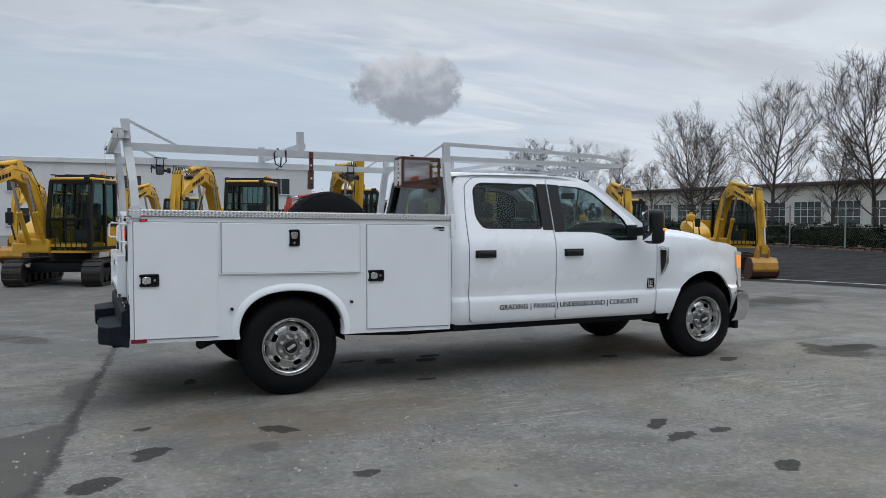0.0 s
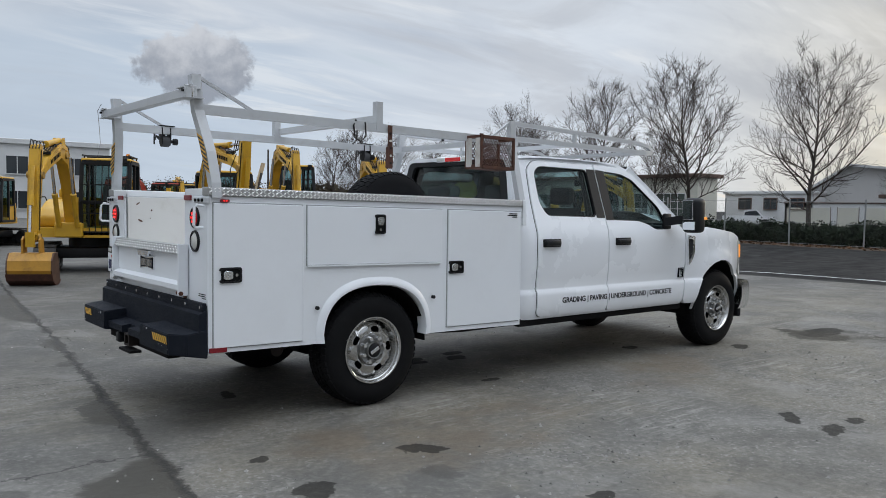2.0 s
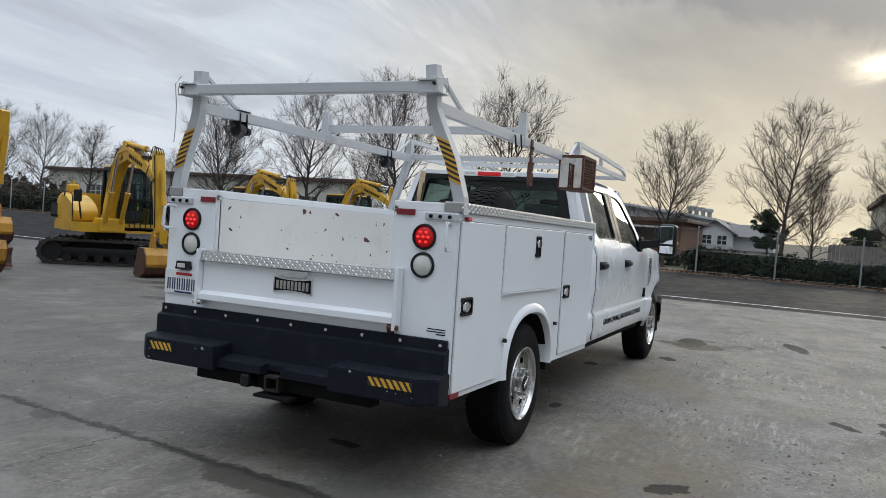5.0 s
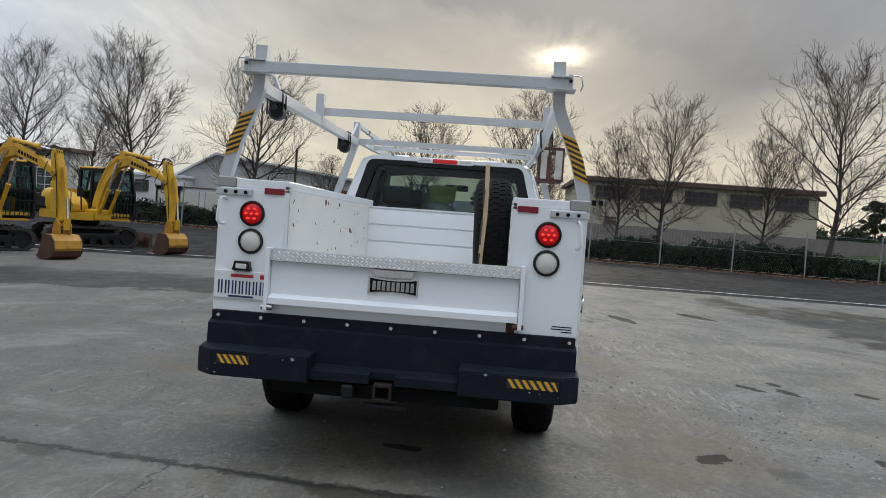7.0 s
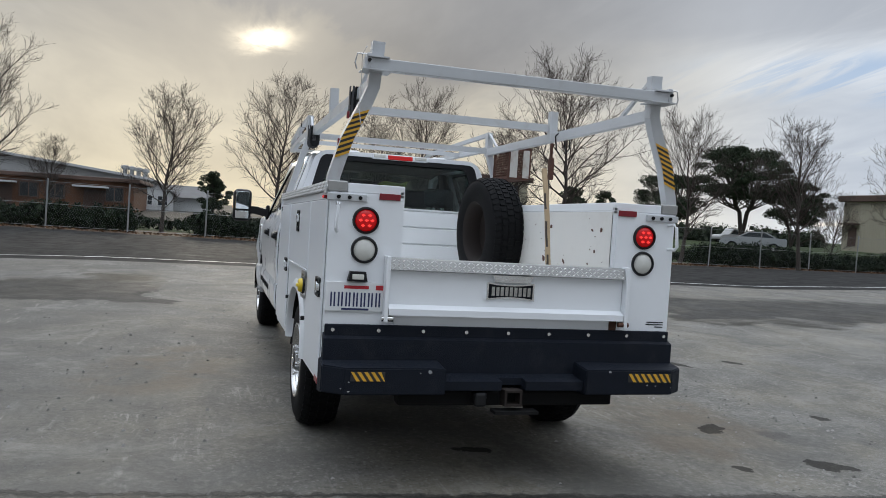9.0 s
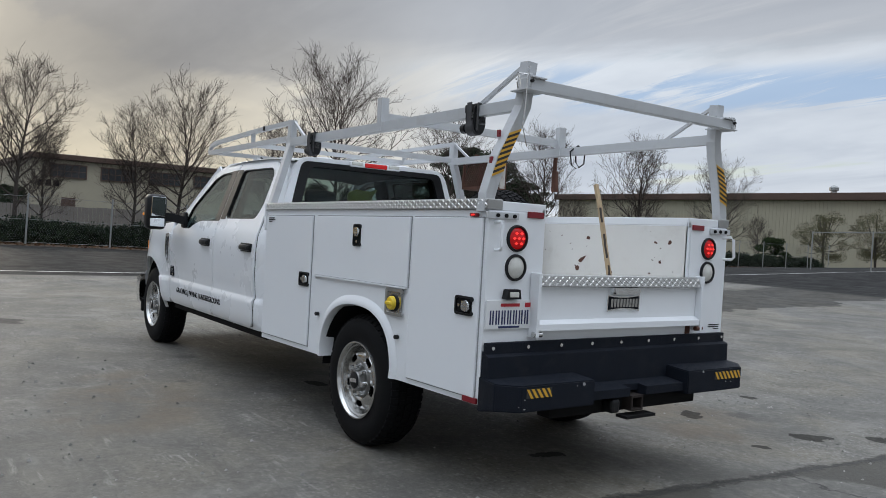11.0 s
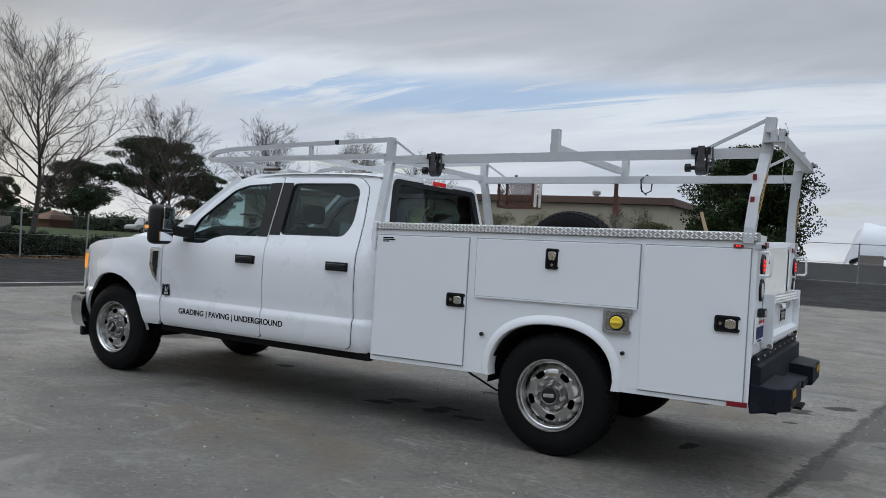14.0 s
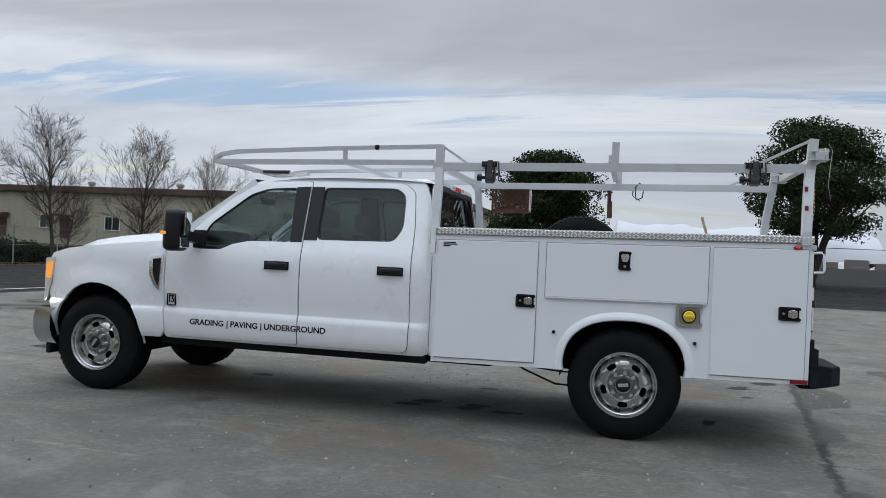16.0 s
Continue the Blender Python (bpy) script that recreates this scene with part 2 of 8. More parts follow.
M_RUBBER = surface("tyre_rubber", (0.0062, 0.0064, 0.0072), 0.75, vary=0.25, scale=5, fine=90, bump=0.15, dirt=(0.018, 0.0175, 0.017), dirt_amount=0.3, dirt_scale=4, spec=0.14)
M_CHROME = surface("chrome", (0.86, 0.87, 0.88), 0.20, 1.0, vary=0.03)
M_STEEL = surface("wheel_steel", (0.60, 0.60, 0.59), 0.24, 1.0, vary=0.12, scale=14, dirt=(0.14, 0.12, 0.10), dirt_amount=0.35, dirt_scale=9)
# darker than the chrome nuts: shade on the hub ring put into colour
M_HUBSHADE = surface("shaded_hub_metal", (0.26, 0.26, 0.255), 0.32, 0.95, vary=0.15, scale=20)
M_LUG = surface("tread_lug", (0.80, 0.80, 0.79), 0.30, 0.75, vary=0.06, scale=9)
M_ALU = surface("tread_plate", (0.42, 0.42, 0.41), 0.42, 0.85, vary=0.08, scale=7, dirt=(0.3, 0.27, 0.22), dirt_amount=0.25, dirt_scale=6)
M_RUST = surface("rusty_steel", (0.095, 0.040, 0.026), 0.8, 0.1, vary=0.4, scale=14, bump=0.3, dirt=(0.20, 0.085, 0.045), dirt_amount=0.5, dirt_scale=9)
M_RIMDARK = surface("dark_rim", (0.018, 0.012, 0.010), 0.8, 0.1, vary=0.3, scale=10)
M_PLATE = surface("worn_white_plate", (0.55, 0.53, 0.49), 0.6, vary=0.1, dirt=(0.25, 0.12, 0.07), dirt_amount=0.7, dirt_scale=9)
M_WOOD = surface("weathered_wood", (0.44, 0.33, 0.20), 0.75, vary=0.25, scale=9, fine=120, bump=0.3)
M_GLASS = glass("tinted_glass", (0.62, 0.71, 0.71))
M_EXGLASS = glass("teal_cab_glass", (0.40, 0.53, 0.53))
M_DARKGLASS = glass("dark_glass", (0.55, 0.62, 0.62))
M_LENS = surface("clear_lens", (0.62, 0.62, 0.58), 0.15, vary=0.1, scale=40, coat=0.5)
M_AMBER = surface("amber_lens", (0.75, 0.25, 0.03), 0.15, vary=0.1, scale=40, coat=0.5)
M_REDLIT = lamp("lit_tail_lamp", (0.42, 0.003, 0.005), 0.26)
M_REDDIM = lamp("dim_tail_lamp", (0.55, 0.015, 0.015), 0.12)
M_REDSPOT = lamp("lit_marker", (1.0, 0.04, 0.035), 0.9)
M_AMBERLIT = lamp("lit_amber", (0.9, 0.34, 0.06), 0.55)
M_REFLECT = surface("red_reflector", (0.20, 0.008, 0.016), 0.3, vary=0.1, scale=50)
M_YELTAPE = surface("yellow_tape", (0.66, 0.36, 0.03), 0.5, vary=0.1, scale=20)
M_BLKTAPE = surface("black_tape", (0.02, 0.02, 0.02), 0.5)
M_INK = surface("dark_ink", (0.010, 0.011, 0.014), 0.8, vary=0.05, spec=0.08)
M_INKBLUE = surface("plate_blue", (0.02, 0.03, 0.10), 0.6, vary=0.05)
M_INKRED = surface("plate_red", (0.45, 0.02, 0.03), 0.6, vary=0.05)
M_SIGNWHITE = surface("plate_white", (0.74, 0.75, 0.76), 0.45, vary=0.03)
M_YELCAP = surface("yellow_cap", (0.80, 0.58, 0.04), 0.4, vary=0.06)
# grey for gap shade painted at door seams, and for bumper chips
M_SEAMCHIP = surface("seam_shade_and_chip_grey", (0.30, 0.31, 0.32), 0.7, vary=0.1)
M_SEAT = surface("grey_seat_cloth", (0.085, 0.086, 0.09), 0.85, vary=0.15, scale=20)
M_TRIM = surface("dark_trim", (0.045, 0.045, 0.048), 0.7, vary=0.15, scale=12)
M_LINER = surface("roof_lining", (0.15, 0.15, 0.15), 0.9, vary=0.1, scale=12)
M_VEST = surface("yellow_vest", (0.62, 0.66, 0.18), 0.8, vary=0.15, scale=9)
M_MIRROR = surface("mirror_glass", (0.8, 0.82, 0.84), 0.03, 1.0, vary=0.0)
M_EXYEL = surface("machine_yellow", (0.62, 0.35, 0.020), 0.45, vary=0.14, scale=2.5, coat=0.1, dirt=(0.20, 0.12, 0.05), dirt_amount=0.45, dirt_scale=2.2)
M_EXDARK = surface("machine_black", (0.012, 0.012, 0.013), 0.55, vary=0.25, scale=5, spec=0.3)
M_TRACK = surface("track_rubber_steel", (0.030, 0.027, 0.024), 0.75, 0.1, vary=0.3, scale=5, bump=0.2, dirt=(0.085, 0.07, 0.055), dirt_amount=0.5, dirt_scale=4)
M_BUCKETRUST = surface("worn_blade", (0.105, 0.055, 0.036), 0.65, 0.3, vary=0.35, scale=4, dirt=(0.22, 0.12, 0.06), dirt_amount=0.5, dirt_scale=3)
M_BUCKET = surface("scraped_yellow_bucket", (0.46, 0.23, 0.022), 0.5, vary=0.3, scale=4, dirt=(0.085, 0.036, 0.020), dirt_amount=0.6, dirt_scale=2.6)
M_EXWORN = surface("worn_machine_yellow", (0.40, 0.24, 0.05), 0.5, 0.1, vary=0.3, scale=9, dirt=(0.10, 0.06, 0.03), dirt_amount=0.6, dirt_scale=6)
M_EXRED = surface("machine_red", (0.42, 0.05, 0.03), 0.5, vary=0.15, scale=3)
M_ROD = surface("cylinder_rod", (0.75, 0.75, 0.76), 0.15, 1.0, vary=0.02)
M_BARK = surface("bark", (0.056, 0.046, 0.039), 0.9, vary=0.3, scale=5, bump=0.2)
M_TWIG = surface("twigs", (0.052, 0.039, 0.032), 0.9, vary=0.25, scale=3)
M_GALV = surface("galvanised", (0.30, 0.31, 0.31), 0.5, 0.5, vary=0.1, scale=5)


def leafy(name, a, b):
    ma = bpy.data.materials.new(name)
    ma.use_nodes = True
    q = Net(ma.node_tree)
    r = q.n("ShaderNodeNewGeometry").outputs["Random Per Island"]
    c = q.mix(r, (*a, 1), (*b, 1))
    bs = q.n("ShaderNodeBsdfPrincipled", {"Base Color": c, "Roughness": 0.8, "Specular IOR Level": 0.10})
    q.n("ShaderNodeOutputMaterial", {0: bs.outputs[0]})
    return ma


M_HEDGE = leafy("hedge_leaves", (0.008, 0.014, 0.009), (0.026, 0.038, 0.020))
M_EVER = leafy("evergreen_leaves", (0.012, 0.022, 0.010), (0.045, 0.066, 0.024))
M_PINE = leafy("pine_needles", (0.020, 0.030, 0.020), (0.052, 0.068, 0.038))
M_SHRUB = leafy("shrub_leaves", (0.06, 0.058, 0.032), (0.12, 0.115, 0.06))
M_SCRUB = leafy("scrub_leaves", (0.045, 0.036, 0.028), (0.085, 0.072, 0.048))
M_LITTER = leafy("leaf_litter", (0.05, 0.028, 0.018), (0.16, 0.09, 0.05))
M_STONE = leafy("gravel", (0.10, 0.098, 0.09), (0.34, 0.33, 0.31))


SCUFFS = (  # x, y, half length, half width, turn: pale scraped patches
    (3.9, -1.8, 0.55, 0.35, 0.3), (4.35, -2.5, 0.5, 0.3, 0.6), (4.3, -4.0, 0.9, 0.5, 0.4), (7.5, -2.1, 0.9, 0.5, 0.2), (1.46, -1.75, 0.75, 0.35, 0.35), (1.5, -2.4, 0.6, 0.4, 0.3), (0.3, -1.3, 0.45, 0.3, 0.9),
    (3.7, -3.1, 0.8, 0.45, 0.5), (-0.3, 1.5, 0.50, 0.09, -0.5), (0.1, 2.0, 0.3, 0.12, 0.4), (1.94, -0.55, 0.22, 0.10, 0.0), (0.75, 1.2, 0.35, 0.16, 0.5), (5.2, 0.2, 0.8, 0.5, 0.2), (-2.2, -3.6, 0.5, 0.2, 0.3))


BROWN = ((0.2, -1.9, 1.2, 0.55, 0.2), (-0.6, -1.6, 0.7, 0.4, 0.5), (3.0, -1.4, 1.1, 0.4, 0.3), (1.8, 1.9, 1.2, 0.6, -0.3), (-3.0, -2.6, 0.9, 0.5, 0.8))  # rusty dirt


STAINS = (  # x, y, half length, half width, turn
    (-0.38, -1.95, 0.10, 0.07, 0.2), (-1.22, -2.27, 0.13, 0.08, 0.9), (-0.09, -3.17, 0.09, 0.07, 0.5), (1.31, -0.80, 0.09, 0.06, 0.0), (2.19, -2.99, 0.16, 0.06, 0.6),
    (2.13, -3.30, 0.16, 0.07, 0.3), (2.27, -4.08, 0.12, 0.07, 0.7), (-1.22, -1.59, 0.08, 0.05, 0.4), (4.64, -1.16, 0.16, 0.07, 0.3), (-0.71, -0.04, 0.13, 0.05, 1.4),
    (-0.31, -2.03, 0.10, 0.08, 1.2), (1.83, 0.32, 0.12, 0.07, 0.2), (1.69, 0.11, 0.14, 0.08, 0.5), (1.29, 0.26, 0.13, 0.08, 0.1), (3.59, -0.51, 0.12, 0.06, 0.2), (-1.55, -2.75, 0.16, 0.10, 0.8), (8.3, -3.9, 0.5, 0.16, 0.5), (7.1, -2.5, 0.5, 0.12, 0.3), (2.5, -3.3, 0.10, 0.06, 0.3), (6.4, -1.2, 0.5, 0.2, 0.1), (1.24, 0.12, 0.12, 0.06, 0.1), (-1.2, -2.2, 0.13, 0.07, 0.3), (0.94, 0.33, 0.14, 0.06, 0.2))


DAMP = (  # x, y, half length along x, half length along y, turn
    (8.3, 3.6, 1.9, 1.3, 0.0), (7.0, -8.2, 1.3, 2.6, 0.45), (6.5, -1.3, 0.5, 0.7, 0.0), (10.6, -7.3, 1.5, 1.0, 0.3), (7.3, 7.8, 0.8, 2.0, 0.2), (4.45, 6.5, 0.12, 0.75, 0.1), (10.6, -5.6, 2.4, 0.7, 0.15), (9.0, 2.6, 1.4, 0.6, 0.0), (-3.6, -4.2, 0.5, 0.9, 0.4), (-2.6, 3.4, 0.3, 0.8, 0.2))


SEEP = ((0.0, -0.02, 0.24, 0.42, 0.0), (0.02, -2.05, 0.52, 0.85, 0.12), (0.0, 7.0, 0.50, 2.3, 0.06), (-0.09, 1.85, 0.09, 0.13, 0.0), (-0.02, 3.0, 0.10, 0.5, 0.0), (-0.05, -4.2, 0.35, 0.8, 0.1))  # beside the joint


def blotches(q, vec, rows):
    """Nearness to the closest of some ellipses: below 1 inside."""
    near = None
    for px, py, a, b, t in rows:
        e = q.n("ShaderNodeVectorMath", {0: q.n("ShaderNodeVectorMath", {0: vec, 1: (px, py, 0)}, operation="SUBTRACT").outputs[0], 1: (1, 1, 0)}, operation="MULTIPLY").outputs[0]
        u = q.m("DIVIDE", q.dot(e, (math.cos(t), math.sin(t), 0)), a)
        v = q.m("DIVIDE", q.dot(e, (-math.sin(t), math.cos(t), 0)), b)
        d = q.m("ADD", q.m("MULTIPLY", u, u), q.m("MULTIPLY", v, v))
        near = d if near is None else q.m("MINIMUM", near, d)
    return near


def bent_by(q, co, scale, amount):
    n = q.n("ShaderNodeTexNoise", {"Vector": co, "Scale": scale, "Detail": 6.0, "Roughness": 0.65}).outputs["Color"]
    n = q.n("ShaderNodeVectorMath", {0: q.n("ShaderNodeVectorMath", {0: n, 1: (0.5, 0.5, 0.5)}, operation="SUBTRACT").outputs[0], 1: (amount, amount, 0.0)}, operation="MULTIPLY").outputs[0]
    return q.n("ShaderNodeVectorMath", {0: co, 1: n}, operation="ADD").outputs[0]


def ground_material():
    """Worn concrete yard, with an asphalt road beyond it, tarred joint, damp stains and pale scuffs."""
    ma = bpy.data.materials.new("yard_ground")
    ma.use_nodes = True
    q = Net(ma.node_tree)
    co = q.n("ShaderNodeTexCoord").outputs["Object"]
    s = q.n("ShaderNodeSeparateXYZ", {0: co})
    x, y = s.outputs[0], s.outputs[1]
    big = q.noise(co, 0.22, 6.0, 0.6, 0.3)
    patch = q.noise(co, 0.55, 7.0, 0.62, 0.8)
    mid = q.noise(co, 1.7, 9.0, 0.70, 0.5)
    fine = q.noise(co, 21.0, 6.0, 0.72)
    grit = q.noise(co, 120.0, 4.0, 0.75)
    cell = q.n("ShaderNodeSeparateColor", {0: q.n("ShaderNodeTexVoronoi", {"Vector": co, "Scale": 62.0}).outputs["Color"]}).outputs[0]
    warm = q.ramp(patch, 0.38, 0.62)
    conc = q.mix(warm, (0.130, 0.125, 0.113, 1), (0.178, 0.160, 0.123, 1))
    conc = q.mix(q.m("MULTIPLY", q.ramp(mid, 0.36, 0.66), 0.75), q.mix(0.5, conc, (0.070, 0.067, 0.060, 1)), conc)
    conc = q.mix(q.m("MULTIPLY", q.ramp(mid, 0.55, 0.75), 0.45), conc, (0.205, 0.196, 0.172, 1))
    conc = q.mix(q.m("MULTIPLY", q.ramp(fine, 0.48, 0.70), 0.50), conc, (0.255, 0.245, 0.220, 1))
    conc = q.mix(q.m("MULTIPLY", q.ramp(fine, 0.50, 0.32), 0.50), conc, (0.068, 0.065, 0.057, 1))
    lump = q.noise(co, 7.5, 7.0, 0.75)
    conc = q.mix(q.m("MULTIPLY", q.ramp(lump, 0.54, 0.68), 0.40), conc, (0.245, 0.232, 0.205, 1))
    conc = q.mix(q.m("MULTIPLY", q.ramp(lump, 0.46, 0.34), 0.42), conc, (0.070, 0.066, 0.056, 1))
    conc = q.mix(q.m("MULTIPLY", q.ramp(grit, 0.46, 0.32), 0.42), conc, (0.045, 0.043, 0.039, 1))
    speck = q.ramp(grit, 0.62, 0.72)
    conc = q.mix(q.m("MULTIPLY", speck, 0.38), conc, (0.33, 0.32, 0.30, 1))
    rubbed = q.ramp(q.noise(co, 0.8, 5.0, 0.6), 0.40, 0.60)
    conc = q.mix(q.m("MULTIPLY", q.m("MULTIPLY", q.ramp(cell, 0.88, 0.98), rubbed), 0.55), conc, (0.29, 0.28, 0.26, 1))
    conc = q.mix(q.m("MULTIPLY", q.m("MULTIPLY", q.ramp(cell, 0.12, 0.01), rubbed), 0.5), conc, (0.045, 0.043, 0.039, 1))
    # yard dims towards +y: the lower brightness there is put into the colour
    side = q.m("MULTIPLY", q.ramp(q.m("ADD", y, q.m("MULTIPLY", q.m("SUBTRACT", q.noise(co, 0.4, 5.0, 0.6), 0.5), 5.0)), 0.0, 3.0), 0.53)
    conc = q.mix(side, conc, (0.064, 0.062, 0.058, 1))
    # pale scrape marks in fields, along the way that vehicles turn
    scr = q.noise(q.n("ShaderNodeMapping", {0: co, 2: (0, 0, 0.35), 3: (1.3, 9.0, 1.0)}).outputs[0], 1.6, 9.0, 0.74, 0.5)
    field = q.ramp(q.noise(co, 0.42, 4.0, 0.55, 0.4), 0.47, 0.60)
    conc = q.mix(q.m("MULTIPLY", q.m("MULTIPLY", q.ramp(scr, 0.53, 0.66), field), 0.45), conc, (0.31, 0.298, 0.268, 1))
    scr2 = q.noise(q.n("ShaderNodeMapping", {0: co, 2: (0, 0, -0.9), 3: (0.7, 5.0, 1.0)}).outputs[0], 1.0, 9.0, 0.72, 0.6)
    conc = q.mix(q.m("MULTIPLY", q.m("MULTIPLY", q.ramp(scr2, 0.60, 0.70), q.ramp(fine, 0.35, 0.6)), 0.5), conc, (0.27, 0.262, 0.24, 1))
    # long soft tyre and drag marks
    drag = q.noise(q.n("ShaderNodeMapping", {0: co, 2: (0, 0, 0.5), 3: (0.16, 1.5, 1.0)}).outputs[0], 1.3, 6.0, 0.6, 0.4)
    conc = q.mix(q.m("MULTIPLY", q.ramp(drag, 0.55, 0.70), 0.45), conc, (0.060, 0.057, 0.050, 1))
    # broad worn and grimy patches
    broad = q.noise(co, 0.85, 8.0, 0.66, 1.1)
    conc = q.mix(q.m("MULTIPLY", q.ramp(broad, 0.50, 0.36), 0.55), conc, (0.070, 0.067, 0.060, 1))
    conc = q.mix(q.m("MULTIPLY", q.ramp(broad, 0.52, 0.66), 0.40), conc, (0.215, 0.208, 0.190, 1))
    # scraped pale patches made of short strokes, and rusty dirt
    rough_co = bent_by(q, bent_by(q, co, 1.4, 0.75), 7.0, 0.20)
    scuff = q.m("SUBTRACT", 1.0, q.ramp(blotches(q, rough_co, SCUFFS), 0.35, 1.25))
    stroke = q.noise(q.n("ShaderNodeMapping", {0: co, 2: (0, 0, 1.15), 3: (1.6, 13.0, 1.0)}).outputs[0], 1.4, 9.0, 0.78, 0.25)
    scuff = q.m("MULTIPLY", scuff, q.ramp(stroke, 0.50, 0.62))
    conc = q.mix(q.m("MULTIPLY", scuff, 0.36), conc, (0.38, 0.37, 0.335, 1))
    rusty = q.m("SUBTRACT", 1.0, q.ramp(blotches(q, rough_co, BROWN), 0.25, 1.2))
    conc = q.mix(q.m("MULTIPLY", q.m("MULTIPLY", rusty, q.ramp(mid, 0.35, 0.62)), 0.65), conc, (0.098, 0.072, 0.045, 1))
    # oil spots
    bent = bent_by(q, bent_by(q, co, 6.0, 0.22), 30.0, 0.035)
    near = blotches(q, bent, STAINS)
    spot = q.m("SUBTRACT", 1.0, q.ramp(near, 0.86, 1.12))
    vor = q.n("ShaderNodeTexVoronoi", {"Vector": bent, "Scale": 0.85, "Randomness": 1.0})
    pick = q.ramp(q.n("ShaderNodeSeparateColor", {0: vor.outputs["Color"]}).outputs[0], 0.45, 0.5)
    size = q.m("MULTIPLY", q.n("ShaderNodeSeparateColor", {0: vor.outputs["Color"]}).outputs[1], 0.09)
    loose = q.m("MULTIPLY", q.m("SUBTRACT", 1.0, q.ramp(q.m("SUBTRACT", vor.outputs["Distance"], size), 0.015, 0.045)), pick)
    conc = q.mix(q.m("MULTIPLY", loose, 0.5), conc, (0.034, 0.032, 0.028, 1))
    conc = q.mix(q.m("MULTIPLY", spot, 0.78), conc, (0.022, 0.021, 0.019, 1))
    damp = q.m("MULTIPLY", q.ramp(q.noise(co, 0.75, 7.0, 0.62, 0.6), 0.635, 0.665), 0.5)
    conc = q.mix(damp, conc, (0.052, 0.048, 0.040, 1))
    # tarred joint across the yard, with damp edges
    wob = q.m("ADD", q.m("MULTIPLY", q.m("SUBTRACT", q.noise(co, 2.4, 5.0, 0.7), 0.5), 0.20), q.m("MULTIPLY", q.m("SUBTRACT", q.noise(co, 11.0, 5.0, 0.75), 0.5), 0.16))
    run = q.m("ADD", q.m("SUBTRACT", q.m("SUBTRACT", x, q.m("MULTIPLY", y, 0.118)), -1.52), wob)
    off = q.m("ABSOLUTE", run)
    wide = q.m("MULTIPLY", q.m("SUBTRACT", q.noise(co, 2.2, 5.0, 0.7), 0.42), 0.16)
    joint = q.m("SUBTRACT", 1.0, q.ramp(q.m("SUBTRACT", off, wide), 0.012, 0.034))
    along = q.n("ShaderNodeCombineXYZ", {0: run, 1: y, 2: 0.0}).outputs[0]
    seep = q.m("SUBTRACT", 1.0, q.ramp(blotches(q, bent_by(q, bent_by(q, along, 2.2, 0.30), 11.0, 0.09), SEEP), 0.90, 1.06))
    seep = q.m("MULTIPLY", seep, q.m("SUBTRACT", 1.0, q.ramp(run, 0.02, 0.06)))
    edge = q.m("MULTIPLY", seep, q.m("ADD", 0.68, q.m("MULTIPLY", q.ramp(mid, 0.3, 0.7), 0.25)))
    conc = q.mix(edge, conc, (0.037, 0.033, 0.025, 1))
    thin = q.m("SUBTRACT", 1.0, q.ramp(q.m("SUBTRACT", off, q.m("MULTIPLY", wide, 0.3)), 0.005, 0.014))
    conc = q.mix(q.m("MULTIPLY", joint, 0.80), conc, (0.036, 0.033, 0.027, 1))
    conc = q.mix(q.m("MULTIPLY", thin, 0.8), conc, (0.018, 0.017, 0.015, 1))
    # finer cracks that run off the joint
    for at, slope, amount in ((1.12, 0.02, 0.75), (-1.12, 0.06, 0.9), (4.0, -1.0, 0.6), (5.7, -0.5, 0.6), (-3.3, 0.2, 0.8)):
        off2 = q.m("ABSOLUTE", q.m("ADD", q.m("SUBTRACT", q.m("SUBTRACT", y, q.m("MULTIPLY", run, slope)), at), q.m("MULTIPLY", wob, 1.3)))
        fork = q.m("MULTIPLY", q.m("SUBTRACT", 1.0, q.ramp(off2, 0.004, 0.015)), q.m("SUBTRACT", 1.0, q.ramp(run, -0.02, 0.0)))
        conc = q.mix(q.m("MULTIPLY", fork, amount), conc, (0.026, 0.025, 0.022, 1))
    # asphalt beyond, and a dark wet belt before it
    asp = q.mix(q.ramp(mid, 0.35, 0.65), (0.010, 0.010, 0.010, 1), (0.030, 0.030, 0.0295, 1))
    asp = q.mix(q.m("MULTIPLY", speck, 0.3), asp, (0.10, 0.097, 0.092, 1))
    asp = q.mix(q.m("MULTIPLY", q.ramp(drag, 0.45, 0.62), 0.4), asp, (0.036, 0.035, 0.033, 1))
    belt = q.m("SUBTRACT", 1.0, q.ramp(blotches(q, bent_by(q, bent_by(q, bent_by(q, co, 0.45, 3.2), 1.6, 1.1), 6.0, 0.25), DAMP), 0.85, 1.12))
    belt = q.m("MULTIPLY", belt, q.m("ADD", 0.35, q.m("MULTIPLY", q.ramp(q.noise(co, 1.1, 6.0, 0.65, 0.5), 0.40, 0.54), 0.65)))
    conc = q.mix(q.m("MULTIPLY", belt, q.m("ADD", 0.42, q.m("MULTIPLY", mid, 0.75)), clamp=True), conc, (0.038, 0.034, 0.027, 1))
    tar = q.m("MAXIMUM", q.ramp(q.m("ADD", x, q.m("MULTIPLY", q.m("SUBTRACT", mid, 0.5), 0.5)), 13.6, 13.9), q.ramp(q.m("SUBTRACT", q.m("MULTIPLY", q.m("SUBTRACT", mid, 0.5), 2.0), y), 20.0, 20.6))
